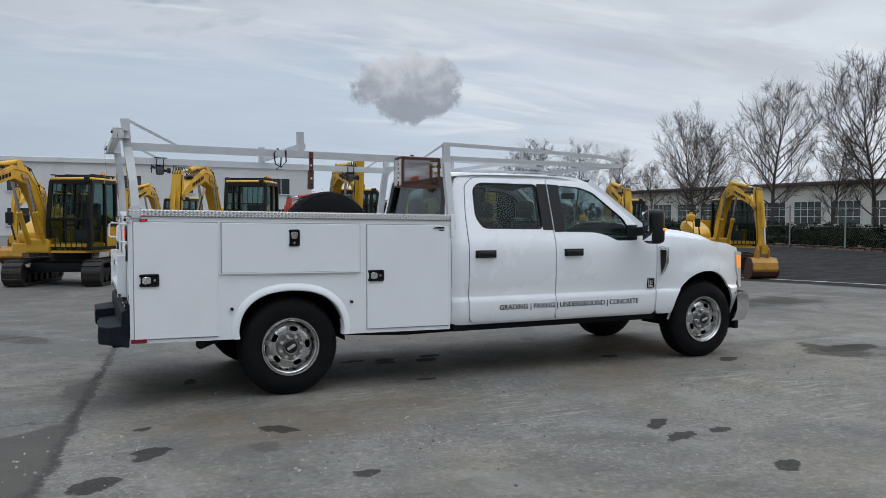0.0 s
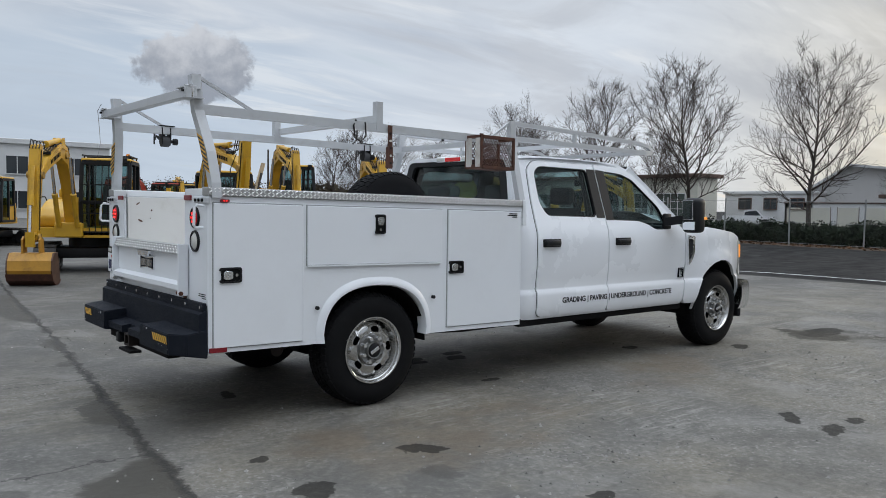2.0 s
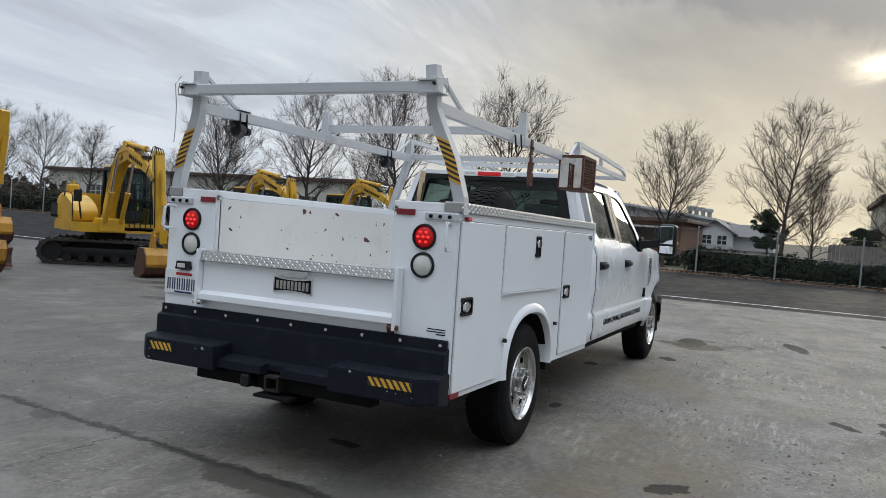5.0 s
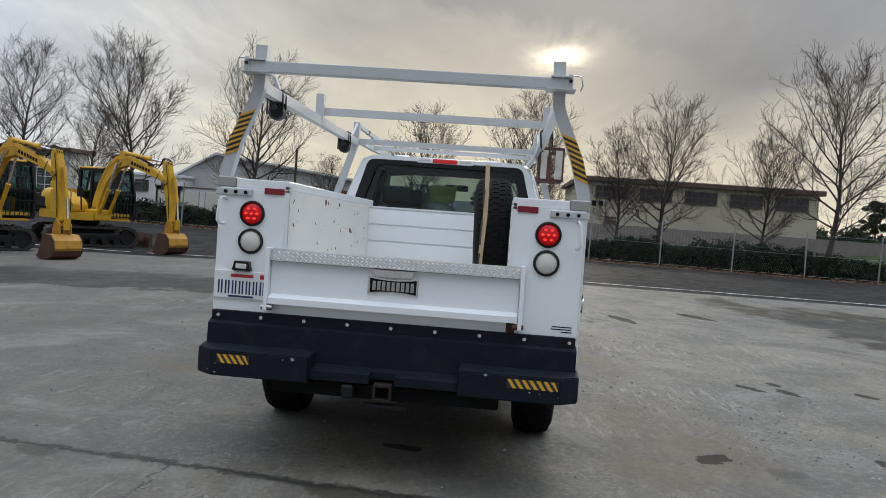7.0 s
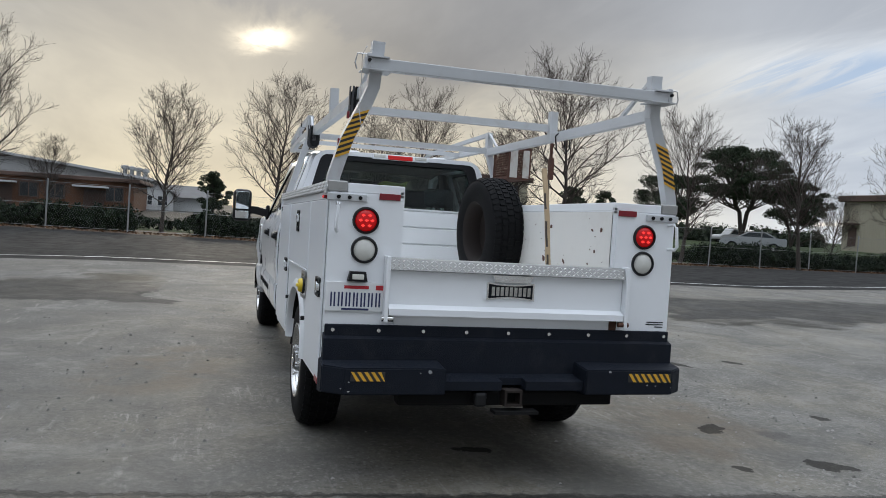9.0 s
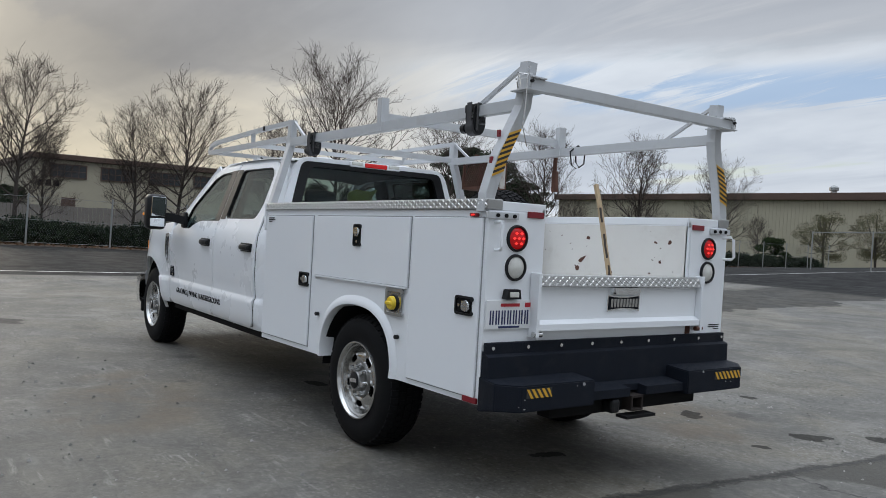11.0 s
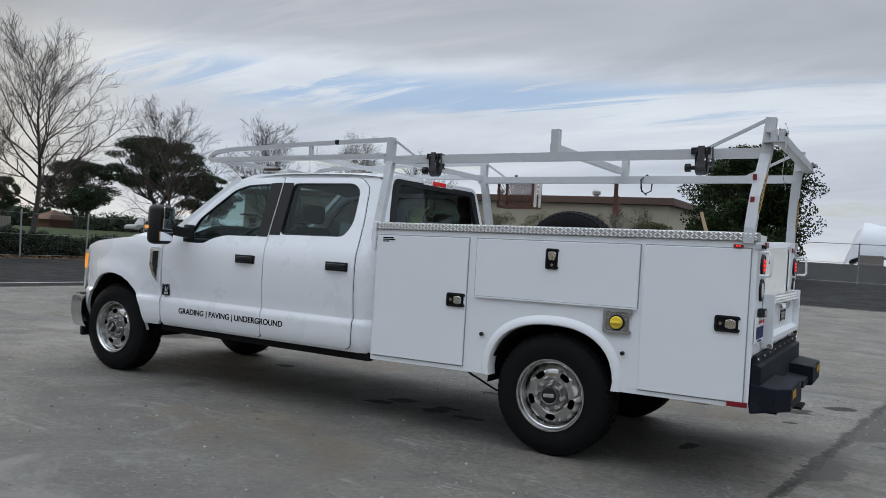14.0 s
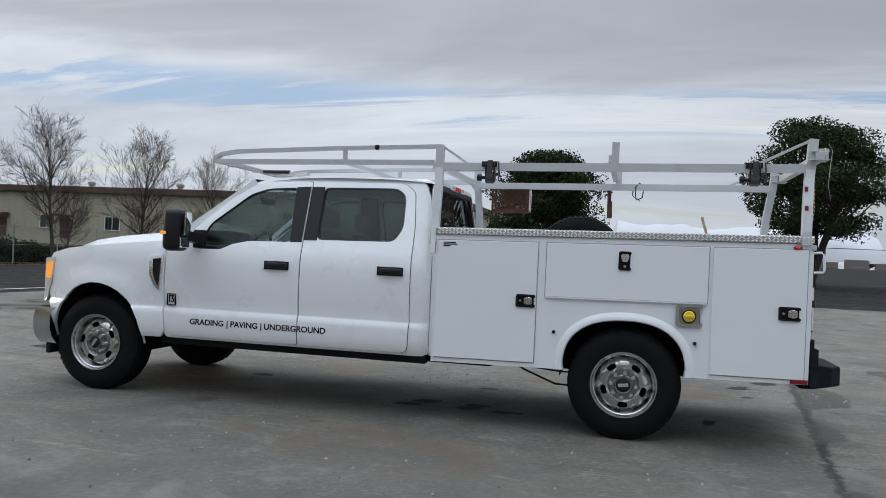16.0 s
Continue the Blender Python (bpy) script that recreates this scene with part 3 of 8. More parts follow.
    # two old asphalt patches set in the concrete
    shake = q.m("ADD", q.m("MULTIPLY", q.m("SUBTRACT", q.noise(co, 0.55, 7.0, 0.62), 0.5), 3.0), q.m("MULTIPLY", q.m("SUBTRACT", q.noise(co, 6.0, 5.0, 0.7), 0.5), 0.3))
    sx, sy = q.m("ADD", x, shake), q.m("ADD", y, shake)
    old = None
    for x0, x1, y0, y1 in ((6.3, 9.6, 2.1, 9.0), (6.25, 10.6, -24.0, -5.5)):
        inside = q.m("MULTIPLY", q.m("MULTIPLY", q.ramp(sx, x0, x0 + 0.12), q.ramp(sx, x1, x1 - 0.9)), q.m("MULTIPLY", q.ramp(sy, y0, y0 + 0.12), q.ramp(sy, y1, y1 - 0.4)))
        old = inside if old is None else q.m("MAXIMUM", old, inside)
    worn = q.mix(q.ramp(mid, 0.35, 0.65), (0.036, 0.0355, 0.034, 1), (0.062, 0.060, 0.057, 1))
    worn = q.mix(q.m("MULTIPLY", speck, 0.35), worn, (0.17, 0.165, 0.155, 1))
    conc = q.mix(q.m("MULTIPLY", old, q.m("ADD", 0.50, q.m("MULTIPLY", q.ramp(broad, 0.35, 0.6), 0.35))), conc, worn)
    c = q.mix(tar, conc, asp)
    soil = q.mix(fine, (0.07, 0.05, 0.035, 1), (0.14, 0.11, 0.08, 1))
    c = q.mix(q.ramp(q.m("ADD", x, q.m("MULTIPLY", q.m("SUBTRACT", mid, 0.5), 1.5)), 27.6, 28.0), c, soil)
    c = q.mix(q.ramp(x, 32.0, 33.0), c, q.mix(mid, (0.022, 0.034, 0.014, 1), (0.045, 0.060, 0.024, 1)))
    c = q.mix(q.m("MULTIPLY", q.ramp(x, 40.0, 41.0), q.ramp(y, -26.0, -25.0)), c, asp)
    wet = q.m("MAXIMUM", q.m("MAXIMUM", damp, q.m("MULTIPLY", edge, 0.7)), belt)
    rough = q.m("SUBTRACT", 0.74, q.m("ADD", q.m("MULTIPLY", wet, 0.20), q.m("MULTIPLY", q.m("SUBTRACT", mid, 0.5), 0.3)))
    bump = q.n("ShaderNodeBump", {"Strength": 0.55, "Distance": 0.010, "Height": q.m("SUBTRACT", q.m("ADD", q.m("ADD", q.m("MULTIPLY", grit, 0.3), q.m("MULTIPLY", fine, 0.7)), q.m("MULTIPLY", mid, 0.8)), q.m("MULTIPLY", joint, 1.5))})
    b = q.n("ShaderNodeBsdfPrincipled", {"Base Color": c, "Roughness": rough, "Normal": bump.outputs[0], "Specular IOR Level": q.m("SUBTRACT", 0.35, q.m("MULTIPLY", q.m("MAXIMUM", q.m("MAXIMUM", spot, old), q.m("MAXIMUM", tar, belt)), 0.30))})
    q.n("ShaderNodeOutputMaterial", {0: b.outputs[0]})
    return ma

# ---- mesh helpers ----
def link(name, bm, mat, parent=None, label="", smooth=False, shear=0.0):
    """Links a bmesh as one mesh object, under a thing or part if one is given."""
    if shear:
        for v in bm.verts:
            v.co.z += shear * v.co.x
    bmesh.ops.recalc_face_normals(bm, faces=bm.faces)
    me = bpy.data.meshes.new(name)
    bm.to_mesh(me)
    bm.free()
    me.materials.append(mat)
    if smooth:
        for p in me.polygons:
            p.use_smooth = True
        me.set_sharp_from_angle(angle=radians(38))
    ob = new(name, me)
    if parent is not None:
        ob.parent = parent
    if label:
        ob["label"] = label
    return ob


def part(name, bm, mat, parent, label="", smooth=False, shear=0.0):
    return link(name, bm, mat, parent, label, smooth, shear)


def thing(name, label, category, m=None, group="", kind=""):
    """An Empty at a thing's base, for its parts."""
    ob = new(name)
    ob.empty_display_size = 0.2
    if m is not None:
        ob.matrix_world = m
    return tagged(ob, label, category, group, kind)


def B():
    return bmesh.new()


def box(bm, x0, x1, y0, y1, z0, z1, bev=0.0, seg=2):
    vs = [bm.verts.new(c) for c in ((x0, y0, z0), (x1, y0, z0), (x1, y1, z0), (x0, y1, z0), (x0, y0, z1), (x1, y0, z1), (x1, y1, z1), (x0, y1, z1))]
    fs = [bm.faces.new([vs[i] for i in q]) for q in ((0, 3, 2, 1), (4, 5, 6, 7), (0, 1, 5, 4), (1, 2, 6, 5), (2, 3, 7, 6), (3, 0, 4, 7))]
    if bev:
        es = list({e for f in fs for e in f.edges})
        bmesh.ops.bevel(bm, geom=es, offset=bev, segments=seg, affect="EDGES", profile=0.5)
    return bm


def cyl(bm, p0, p1, r0, r1=None, n=12, caps=True):
    """A round bar or cone from p0 to p1."""
    p0, p1 = Vector(p0), Vector(p1)
    r1 = r0 if r1 is None else r1
    q = (p1 - p0).to_track_quat("Z", "Y")
    rings = []
    for p, r in ((p0, r0), (p1, r1)):
        rings.append([bm.verts.new(p + q @ Vector((r * math.cos(2 * math.pi * i / n), r * math.sin(2 * math.pi * i / n), 0))) for i in range(n)])
    for i in range(n):
        bm.faces.new((rings[0][i], rings[0][(i + 1) % n], rings[1][(i + 1) % n], rings[1][i]))
    if caps:
        bm.faces.new(rings[0][::-1])
        bm.faces.new(rings[1])
    return bm


def sweep(bm, pts, wide, high, n=4, side=None):
    """A bar of rectangular (n=4) or round section along a bent line."""
    pts = [Vector(p) for p in pts]
    rings = []
    for i, p in enumerate(pts):
        d = (pts[min(i + 1, len(pts) - 1)] - pts[max(i - 1, 0)]).normalized()
        ref = Vector(side) if side else (Vector((0, 0, 1)) if abs(d.z) < 0.9 else Vector((1, 0, 0)))
        a = d.cross(ref).normalized()
        b = a.cross(d).normalized()
        if n == 4:
            offs = [(-1, -1), (1, -1), (1, 1), (-1, 1)]
        else:
            offs = [(math.cos(2 * math.pi * k / n), math.sin(2 * math.pi * k / n)) for k in range(n)]
        rings.append([bm.verts.new(p + a * (o[0] * wide / 2) + b * (o[1] * high / 2)) for o in offs])
    for r0, r1 in zip(rings, rings[1:]):
        for k in range(len(r0)):
            bm.faces.new((r0[k], r0[(k + 1) % len(r0)], r1[(k + 1) % len(r0)], r1[k]))
    bm.faces.new(rings[0][::-1])
    bm.faces.new(rings[-1])
    return bm


def prism(bm, poly, a, b, axis="y"):
    """A plane outline, drawn in the two other axes, thickened from a to b along one axis."""
    def at(p, s):
        return {"y": (p[0], s, p[1]), "x": (s, p[0], p[1]), "z": (p[0], p[1], s)}[axis]
    lo = [bm.verts.new(at(p, a)) for p in poly]
    hi = [bm.verts.new(at(p, b)) for p in poly]
    n = len(poly)
    bm.faces.new(lo)
    bm.faces.new(hi[::-1])
    for i in range(n):
        bm.faces.new((lo[i], hi[i], hi[(i + 1) % n], lo[(i + 1) % n]))
    return bm


def lathe(bm, profile, centre=(0, 0, 0), axis="y", n=40):
    """A turned shape: profile of (radius, along) round an axis."""
    rings = []
    for r, s in profile:
        ring = []
        for i in range(n):
            a = 2 * math.pi * i / n
            c, d = r * math.cos(a), r * math.sin(a)
            v = {"y": (c, s, d), "x": (s, c, d), "z": (c, d, s)}[axis]
            ring.append(bm.verts.new(Vector(v) + Vector(centre)))
        rings.append(ring)
    for r0, r1 in zip(rings, rings[1:]):
        for i in range(n):
            bm.faces.new((r0[i], r0[(i + 1) % n], r1[(i + 1) % n], r1[i]))
    return bm


def grid(bm, us, vs, fn):
    rows = [[bm.verts.new(fn(u, v)) for v in vs] for u in us]
    for r0, r1 in zip(rows, rows[1:]):
        for k in range(len(vs) - 1):
            bm.faces.new((r0[k], r1[k], r1[k + 1], r0[k + 1]))
    return bm


def rounded(poly, r=0.03, n=4):
    """The outline with its corners rounded."""
    out = []
    m = len(poly)
    for i in range(m):
        p, a, b = Vector(poly[i]), Vector(poly[i - 1]), Vector(poly[(i + 1) % m])
        ra = min(r, (a - p).length * 0.45)
        rb = min(r, (b - p).length * 0.45)
        s, e = p + (a - p).normalized() * ra, p + (b - p).normalized() * rb
        for k in range(n + 1):
            t = k / n
            out.append(tuple((1 - t) ** 2 * s + 2 * t * (1 - t) * p + t * t * e))
    return out


def sheet(outer, holes, depth, thick, cuts_z=(), cuts_x=()):
    """A curved panel: an outline in x and z with holes, laid on y = depth(x, z) and thickened inwards (towards y = 0)."""
    bm = bmesh.new()
    edges = []
    for loop in [outer, *holes]:
        vs = [bm.verts.new((p[0], 0, p[1])) for p in loop]
        edges += [bm.edges.new((vs[i], vs[(i + 1) % len(vs)])) for i in range(len(vs))]
    bmesh.ops.triangle_fill(bm, use_beauty=True, edges=edges)
    for z in cuts_z:
        bmesh.ops.bisect_plane(bm, geom=[*bm.verts, *bm.edges, *bm.faces], plane_co=(0, 0, z), plane_no=(0, 0, 1))
    for x in cuts_x:
        bmesh.ops.bisect_plane(bm, geom=[*bm.verts, *bm.edges, *bm.faces], plane_co=(x, 0, 0), plane_no=(1, 0, 0))
    for v in bm.verts:
        v.co.y = depth(v.co.x, v.co.z)
    rim = [e for e in bm.edges if len(e.link_faces) == 1]
    top = list(bm.faces)
    got = bmesh.ops.duplicate(bm, geom=[*bm.verts, *bm.edges, *bm.faces])
    for v in [g for g in got["geom"] if isinstance(g, bmesh.types.BMVert)]:
        v.co.y -= math.copysign(thick, v.co.y)
    vm = got["vert_map"]
    for e in rim:
        a, b = e.verts
        try:
            bm.faces.new((a, b, vm[b], vm[a]))
        except (ValueError, KeyError):
            pass
    return bm


def mirrored(bm):
    """A copy of a bmesh mirrored to the other side of the truck."""
    c = bm.copy()
    for v in c.verts:
        v.co.y = -v.co.y
    bmesh.ops.reverse_faces(c, faces=c.faces)
    return c


def writing(name, text, size, mat, m, parent, label=""):
    """Raised lettering in the built-in font, as a mesh."""
    cu = bpy.data.curves.new(name, "FONT")
    cu.body, cu.size, cu.align_x, cu.align_y, cu.extrude, cu.offset = text, size, "LEFT", "BOTTOM", 0.001, size * 0.022
    tmp = bpy.data.objects.new("tmp", cu)
    scene.collection.objects.link(tmp)
    bpy.context.view_layer.update()
    me = bpy.data.meshes.new_from_object(tmp.evaluated_get(bpy.context.evaluated_depsgraph_get()))
    bpy.data.objects.remove(tmp)
    me.materials.clear()
    me.materials.append(mat)
    ob = new(name, me)
    ob.parent = parent
    ob.matrix_basis = m
    if label:
        ob["label"] = label
    return ob


def text_width(text, size):
    cu = bpy.data.curves.new("tmp", "FONT")
    cu.body, cu.size = text, size
    tmp = bpy.data.objects.new("tmp", cu)
    scene.collection.objects.link(tmp)
    bpy.context.view_layer.update()
    w_ = tmp.dimensions.x
    bpy.data.objects.remove(tmp)
    bpy.data.curves.remove(cu)
    return w_


# ---- the ground ----
def smooth(a, b, v):
    t = min(1.0, max(0.0, (v - a) / (b - a)))
    return t * t * (3 - 2 * t)


def rise_at(x, y):
    """Height of the yard: flat by the truck, falling a little towards the far end of the road and rising behind the yard."""
    far = smooth(10, 28, x)
    h = 0.0095 * max(-60, min(40, y)) * far
    h -= 0.15 * smooth(3, 10, y) * (1 - smooth(18, 27, x))
    h += 0.030 * max(0.0, min(60.0, -14 - y)) * (1 - smooth(16, 40, x))
    h += (0.4 - 0.8 * smooth(5, 25, y)) * smooth(45, 75, x) + 0.8 * smooth(37, 44, x) * smooth(24, 33, -y)
    return h


def steps(near0, near1, step, far, grow=1.35):
    out, s, v = list(np.arange(near0, near1 + 1e-6, step)), step, near1
    while v < far:
        s *= grow
        v += s
        out.append(v)
    s, v = step, near0
    while v > -far:
        s *= grow
        v -= s
        out.insert(0, v)
    return [float(o) for o in out]


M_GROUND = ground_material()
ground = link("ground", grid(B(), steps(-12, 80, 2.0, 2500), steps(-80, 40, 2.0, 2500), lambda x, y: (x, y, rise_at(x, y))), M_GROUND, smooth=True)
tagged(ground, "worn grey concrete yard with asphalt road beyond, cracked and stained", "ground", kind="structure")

def worn_paint(name, paint, under):
    """Road paint rubbed away in patches, down to the asphalt."""
    ma = bpy.data.materials.new(name)
    ma.use_nodes = True
    q = Net(ma.node_tree)
    co = q.n("ShaderNodeTexCoord").outputs["Object"]
    left = q.m("MULTIPLY", q.ramp(q.noise(co, 0.9, 8.0, 0.7, 0.5), 0.36, 0.58), q.ramp(q.noise(co, 7.0, 6.0, 0.7), 0.34, 0.54))
    b = q.n("ShaderNodeBsdfPrincipled", {"Base Color": q.mix(left, (*under, 1), (*paint, 1)), "Roughness": 0.6, "Specular IOR Level": 0.3})
    q.n("ShaderNodeOutputMaterial", {0: b.outputs[0]})
    return ma


M_LINE = worn_paint("road_paint", (0.50, 0.50, 0.48), (0.045, 0.045, 0.044))
bm = grid(B(), [14.64, 14.84], [float(v) for v in np.arange(-70, 44, 1.0)], lambda x, y: (x + 0.04 * math.sin(y * 0.21), y, rise_at(x, y) + 0.006))
tagged(link("road_line", bm, M_LINE), "worn white painted line on the asphalt", "road line", kind="structure")

# loose grit
rng = random.Random(4)
bm = B()
for i in range(2200):
    x, y = rng.uniform(-5, 8), rng.uniform(-7.5, 7.5)
    if i % 2:
        cx, cy, cr = ((0.3, -2.7, 0.35), (1.0, -2.3, 0.4), (1.7, -1.2, 0.5), (-0.3, 2.6, 0.6), (2.6, 2.4, 0.8), (-1.9, -2.4, 0.5), (-0.4, -3.0, 0.7), (4.6, -2.3, 0.6))[i // 2 % 8]
        x, y = cx + rng.gauss(0, cr), cy + rng.gauss(0, cr)
    r = 0.004 + 0.014 * rng.random() ** 3
    q = [bm.verts.new((x + r * math.cos(a) * rng.uniform(0.7, 1.2), y + r * math.sin(a), rise_at(x, y))) for a in (0.3, 2.2, 4.4)]
    t = bm.verts.new((x, y, rise_at(x, y) + r * 0.8))
    for k in range(3):
        bm.faces.new((q[k], q[(k + 1) % 3], t))
tagged(link("loose_gravel", bm, M_STONE), "scattered small stones and grit on the concrete", "gravel", kind="stuff")

# ---- fence, hedge and litter along the road ----
FENCE_X = 28.4
fence = thing("chain_link_fence", "galvanised chain link fence posts with wires along a hedge", "fence")
post_bm = cyl(B(), (0, 0, -0.1), (0, 0, 1.86), 0.032, n=8)
lathe(post_bm, [(0.001, 1.92), (0.03, 1.90), (0.04, 1.86), (0.032, 1.84)], axis="z", n=8)
first = None
for k in range(36):
    y = 46 - k * 2.95
    if first is None:
        first = link("post", post_bm, M_GALV, fence, smooth=True)
        ob = first
    else:
        ob = new("post", first.data)
        ob.parent = fence
    ob.matrix_basis = pose(FENCE_X, y, rise_at(FENCE_X, y), rng.uniform(-1.2, 1.2), rng.uniform(-1.2, 1.2), 0)
for z in (0.1, 0.95, 1.8):
    bm = B()
    sweep(bm, [(FENCE_X, 46 - k * 2.95, rise_at(FENCE_X, 46 - k * 2.95) + z) for k in range(36)], 0.012, 0.012, n=6)
    link("wire", bm, M_GALV, fence)
bm = B()
for k in range(1100):
    y = 46 - k * 0.0938
    for s in (-1, 1):
        z0 = rise_at(FENCE_X, y)
        a, b = Vector((FENCE_X + 0.01 * s, y, z0 + 0.1)), Vector((FENCE_X + 0.01 * s, y + s * 1.0, z0 + 1.8))
        d = Vector((0, 0.0011, 0))
        bm.faces.new([bm.verts.new(v) for v in (a - d, a + d, b + d, b - d)])
link("wire_mesh", bm, M_GALV, fence, "galvanised diamond wire mesh")


def leaf_cloud(bm, rg, centre, radii, count, size, flat=0.6):
    """Many small leaves through the shell of a lump."""
    for _ in range(count):
        d = Vector((rg.gauss(0, 1), rg.gauss(0, 1), rg.gauss(0, 1))).normalized() * (rg.random() ** 0.35)
        p = Vector(centre) + Vector((d.x * radii[0], d.y * radii[1], d.z * radii[2]))
        s = size * rg.uniform(0.6, 1.3)
        a = Vector((rg.gauss(0, 1), rg.gauss(0, 1), rg.gauss(0, 1))).normalized()
        b = a.orthogonal().normalized()
        b.rotate(Matrix.Rotation(rg.uniform(0, 6.28), 3, a))
        c = a.cross(b)
        bm.faces.new([bm.verts.new(p + b * s * flat), bm.verts.new(p + c * s), bm.verts.new(p - b * s * flat), bm.verts.new(p - c * s)])


bm = B()
y = 50.0
while y > -58:
    x = FENCE_X + 1.25 + rng.uniform(-0.15, 0.2)
    h = rng.uniform(0.72, 0.98) * (0.9 + 0.25 * noise.noise((y * 0.14, 3.1, 0)))
    if not (2.7 < y < 5.0 or -2.0 < y + 20 < 1.5):
        z = rise_at(x, y)
        leaf_cloud(bm, rng, (x, y, z + h * 0.62), (0.85, 0.9, h * 0.72), 620, 0.058)
        leaf_cloud(bm, rng, (x, y, z + h * 0.55), (0.55, 0.6, h * 0.62), 90, 0.22)
        for _ in range(5):
            leaf_cloud(bm, rng, (x + rng.uniform(-0.5, 0.4), y + rng.uniform(-0.6, 0.6), z + h * rng.uniform(0.9, 1.3)), (0.22, 0.22, 0.2), 40, 0.05)
    y -= rng.uniform(0.62, 0.92)
tagged(link("hedge", bm, M_HEDGE), "dark green clipped hedge of small leaves behind the fence", "hedge", kind="stuff")
bm = B()
for _ in range(5000):
    x, y = FENCE_X + rng.gauss(-0.05, 0.35), rng.uniform(-50, 48)
    p = Vector((x, y, rise_at(x, y) + rng.uniform(0.0, 0.07)))
    a = Vector((rng.gauss(0, 1), rng.gauss(0, 1), rng.gauss(0, 0.4))).normalized() * 0.06
    b = Vector((rng.gauss(0, 1), rng.gauss(0, 1), rng.gauss(0, 0.6))).normalized() * 0.05
    bm.faces.new([bm.verts.new(p + a), bm.verts.new(p + b), bm.verts.new(p - a), bm.verts.new(p - b)])
tagged(link("leaf_litter", bm, M_LITTER), "brown dead leaves lying along the foot of the hedge", "leaf litter", kind="stuff")


# ---- bare trees ----
def bare_tree(seed, height, lean=0.0, wide=0.42, label="leafless street tree with spreading limbs and fine brown twigs"):
    """A leafless tree: a leader, long limbs that curve upwards, side branches and twigs."""
    rg = random.Random(seed)
    tree = thing("bare_tree", label, "tree", group="bare trees behind the fence")
    trunk, crown = B(), B()
    H = height

    def bend(d, amount, lift):
        return (d + Vector((rg.gauss(0, amount), rg.gauss(0, amount), lift + rg.gauss(0, amount * 0.5)))).normalized()

    def off(d, angle):
        side = d.orthogonal().normalized()
        side.rotate(Matrix.Rotation(rg.uniform(0, 6.283), 3, d))
        return (d * math.cos(angle) + side * math.sin(angle)).normalized()

    def twig(p, d, length, r, depth):
        k = 3
        for i in range(k):
            d = bend(d, 0.14, 0.10)
            q = p + d * length / k
            cyl(crown, p, q, r * (1 - 0.25 * i / k), r * (1 - 0.25 * (i + 1) / k), 3, caps=False)
            p = q
            if depth and rg.random() < 0.95:
                twig(p, off(d, rg.uniform(0.45, 0.85)), length * rg.uniform(0.45, 0.75), r * 0.72, depth - 1)

    # leader
    pts, d = [Vector((0, 0, -0.05))], Vector((lean, lean * 0.25, 1)).normalized()
    n = 14
    for i in range(n):
        d = bend(d, 0.045, 0.03)
        pts.append(pts[-1] + d * H * 0.90 / n)
    rad = [H * 0.0165 * (1 - 0.93 * (i / n) ** 0.8) for i in range(n + 1)]
    for i in range(n):
        cyl(trunk if i < 8 else crown, pts[i], pts[i + 1], rad[i], rad[i + 1], 8, caps=False)
    turn_ = rg.uniform(0, 6.28)
    for k in range(30):
        f = 0.20 + 0.72 * (k / 29) ** 0.88
        i = min(n - 1, int(f * n))
        p = pts[i].lerp(pts[i + 1], f * n - i)
        turn_ += 2.4 + rg.uniform(-0.4, 0.4)
        ang = radians(interp0(f, ((0.2, 68), (0.45, 50), (0.7, 40), (1.0, 30))) + rg.uniform(-8, 8))
        d = Vector((math.sin(ang) * math.cos(turn_), math.sin(ang) * math.sin(turn_), math.cos(ang)))
        length = H * wide * interp0(f, ((0.2, 0.85), (0.4, 1.15), (0.6, 1.0), (0.8, 0.72), (1.0, 0.40))) * rg.uniform(0.75, 1.12)
        r = max(0.012, min(rad[i] * 0.55, length * 0.014))
        m = 8
        for j in range(m):
            d = bend(d, 0.09, 0.055)
            q = p + d * length / m
            r0, r1 = r * (1 - 0.8 * j / m), r * (1 - 0.8 * (j + 1) / m)
            cyl(crown, p, q, r0, r1, 5, caps=False)
            p = q
            if j >= 1 and rg.random() > (f - 0.5) * 1.1:
                for _ in range(2 if rg.random() < 0.75 else 1):
                    sl = length * rg.uniform(0.22, 0.42) * (1.1 - 0.55 * j / m)
                    sd, sp, sr = off(d, rg.uniform(0.5, 0.9)), p, max(0.0085, r1 * 0.65)
                    for h in range(4):
                        sd = bend(sd, 0.12, 0.08)
                        sq = sp + sd * sl / 4
                        cyl(crown, sp, sq, sr * (1 - 0.5 * h / 4), sr * (1 - 0.5 * (h + 1) / 4), 3, caps=False)
                        sp = sq
                        twig(sp, off(sd, rg.uniform(0.4, 0.8)), H * rg.uniform(0.035, 0.065), 0.0068, 1)
        twig(p, d, H * 0.06, 0.006, 1)
    z = max(v.co.z for v in crown.verts)
    for bm_ in (trunk, crown):
        for v in bm_.verts:
            v.co *= height / z
    link("trunk", trunk, M_BARK, tree, smooth=True)
    link("crown", crown, M_TWIG, tree)
    return tree


def interp0(v, table):
    for (a, fa), (b, fb) in zip(table, table[1:]):
        if v <= b:
            return fa + (fb - fa) * max(0.0, (v - a) / (b - a))
    return table[-1][1]


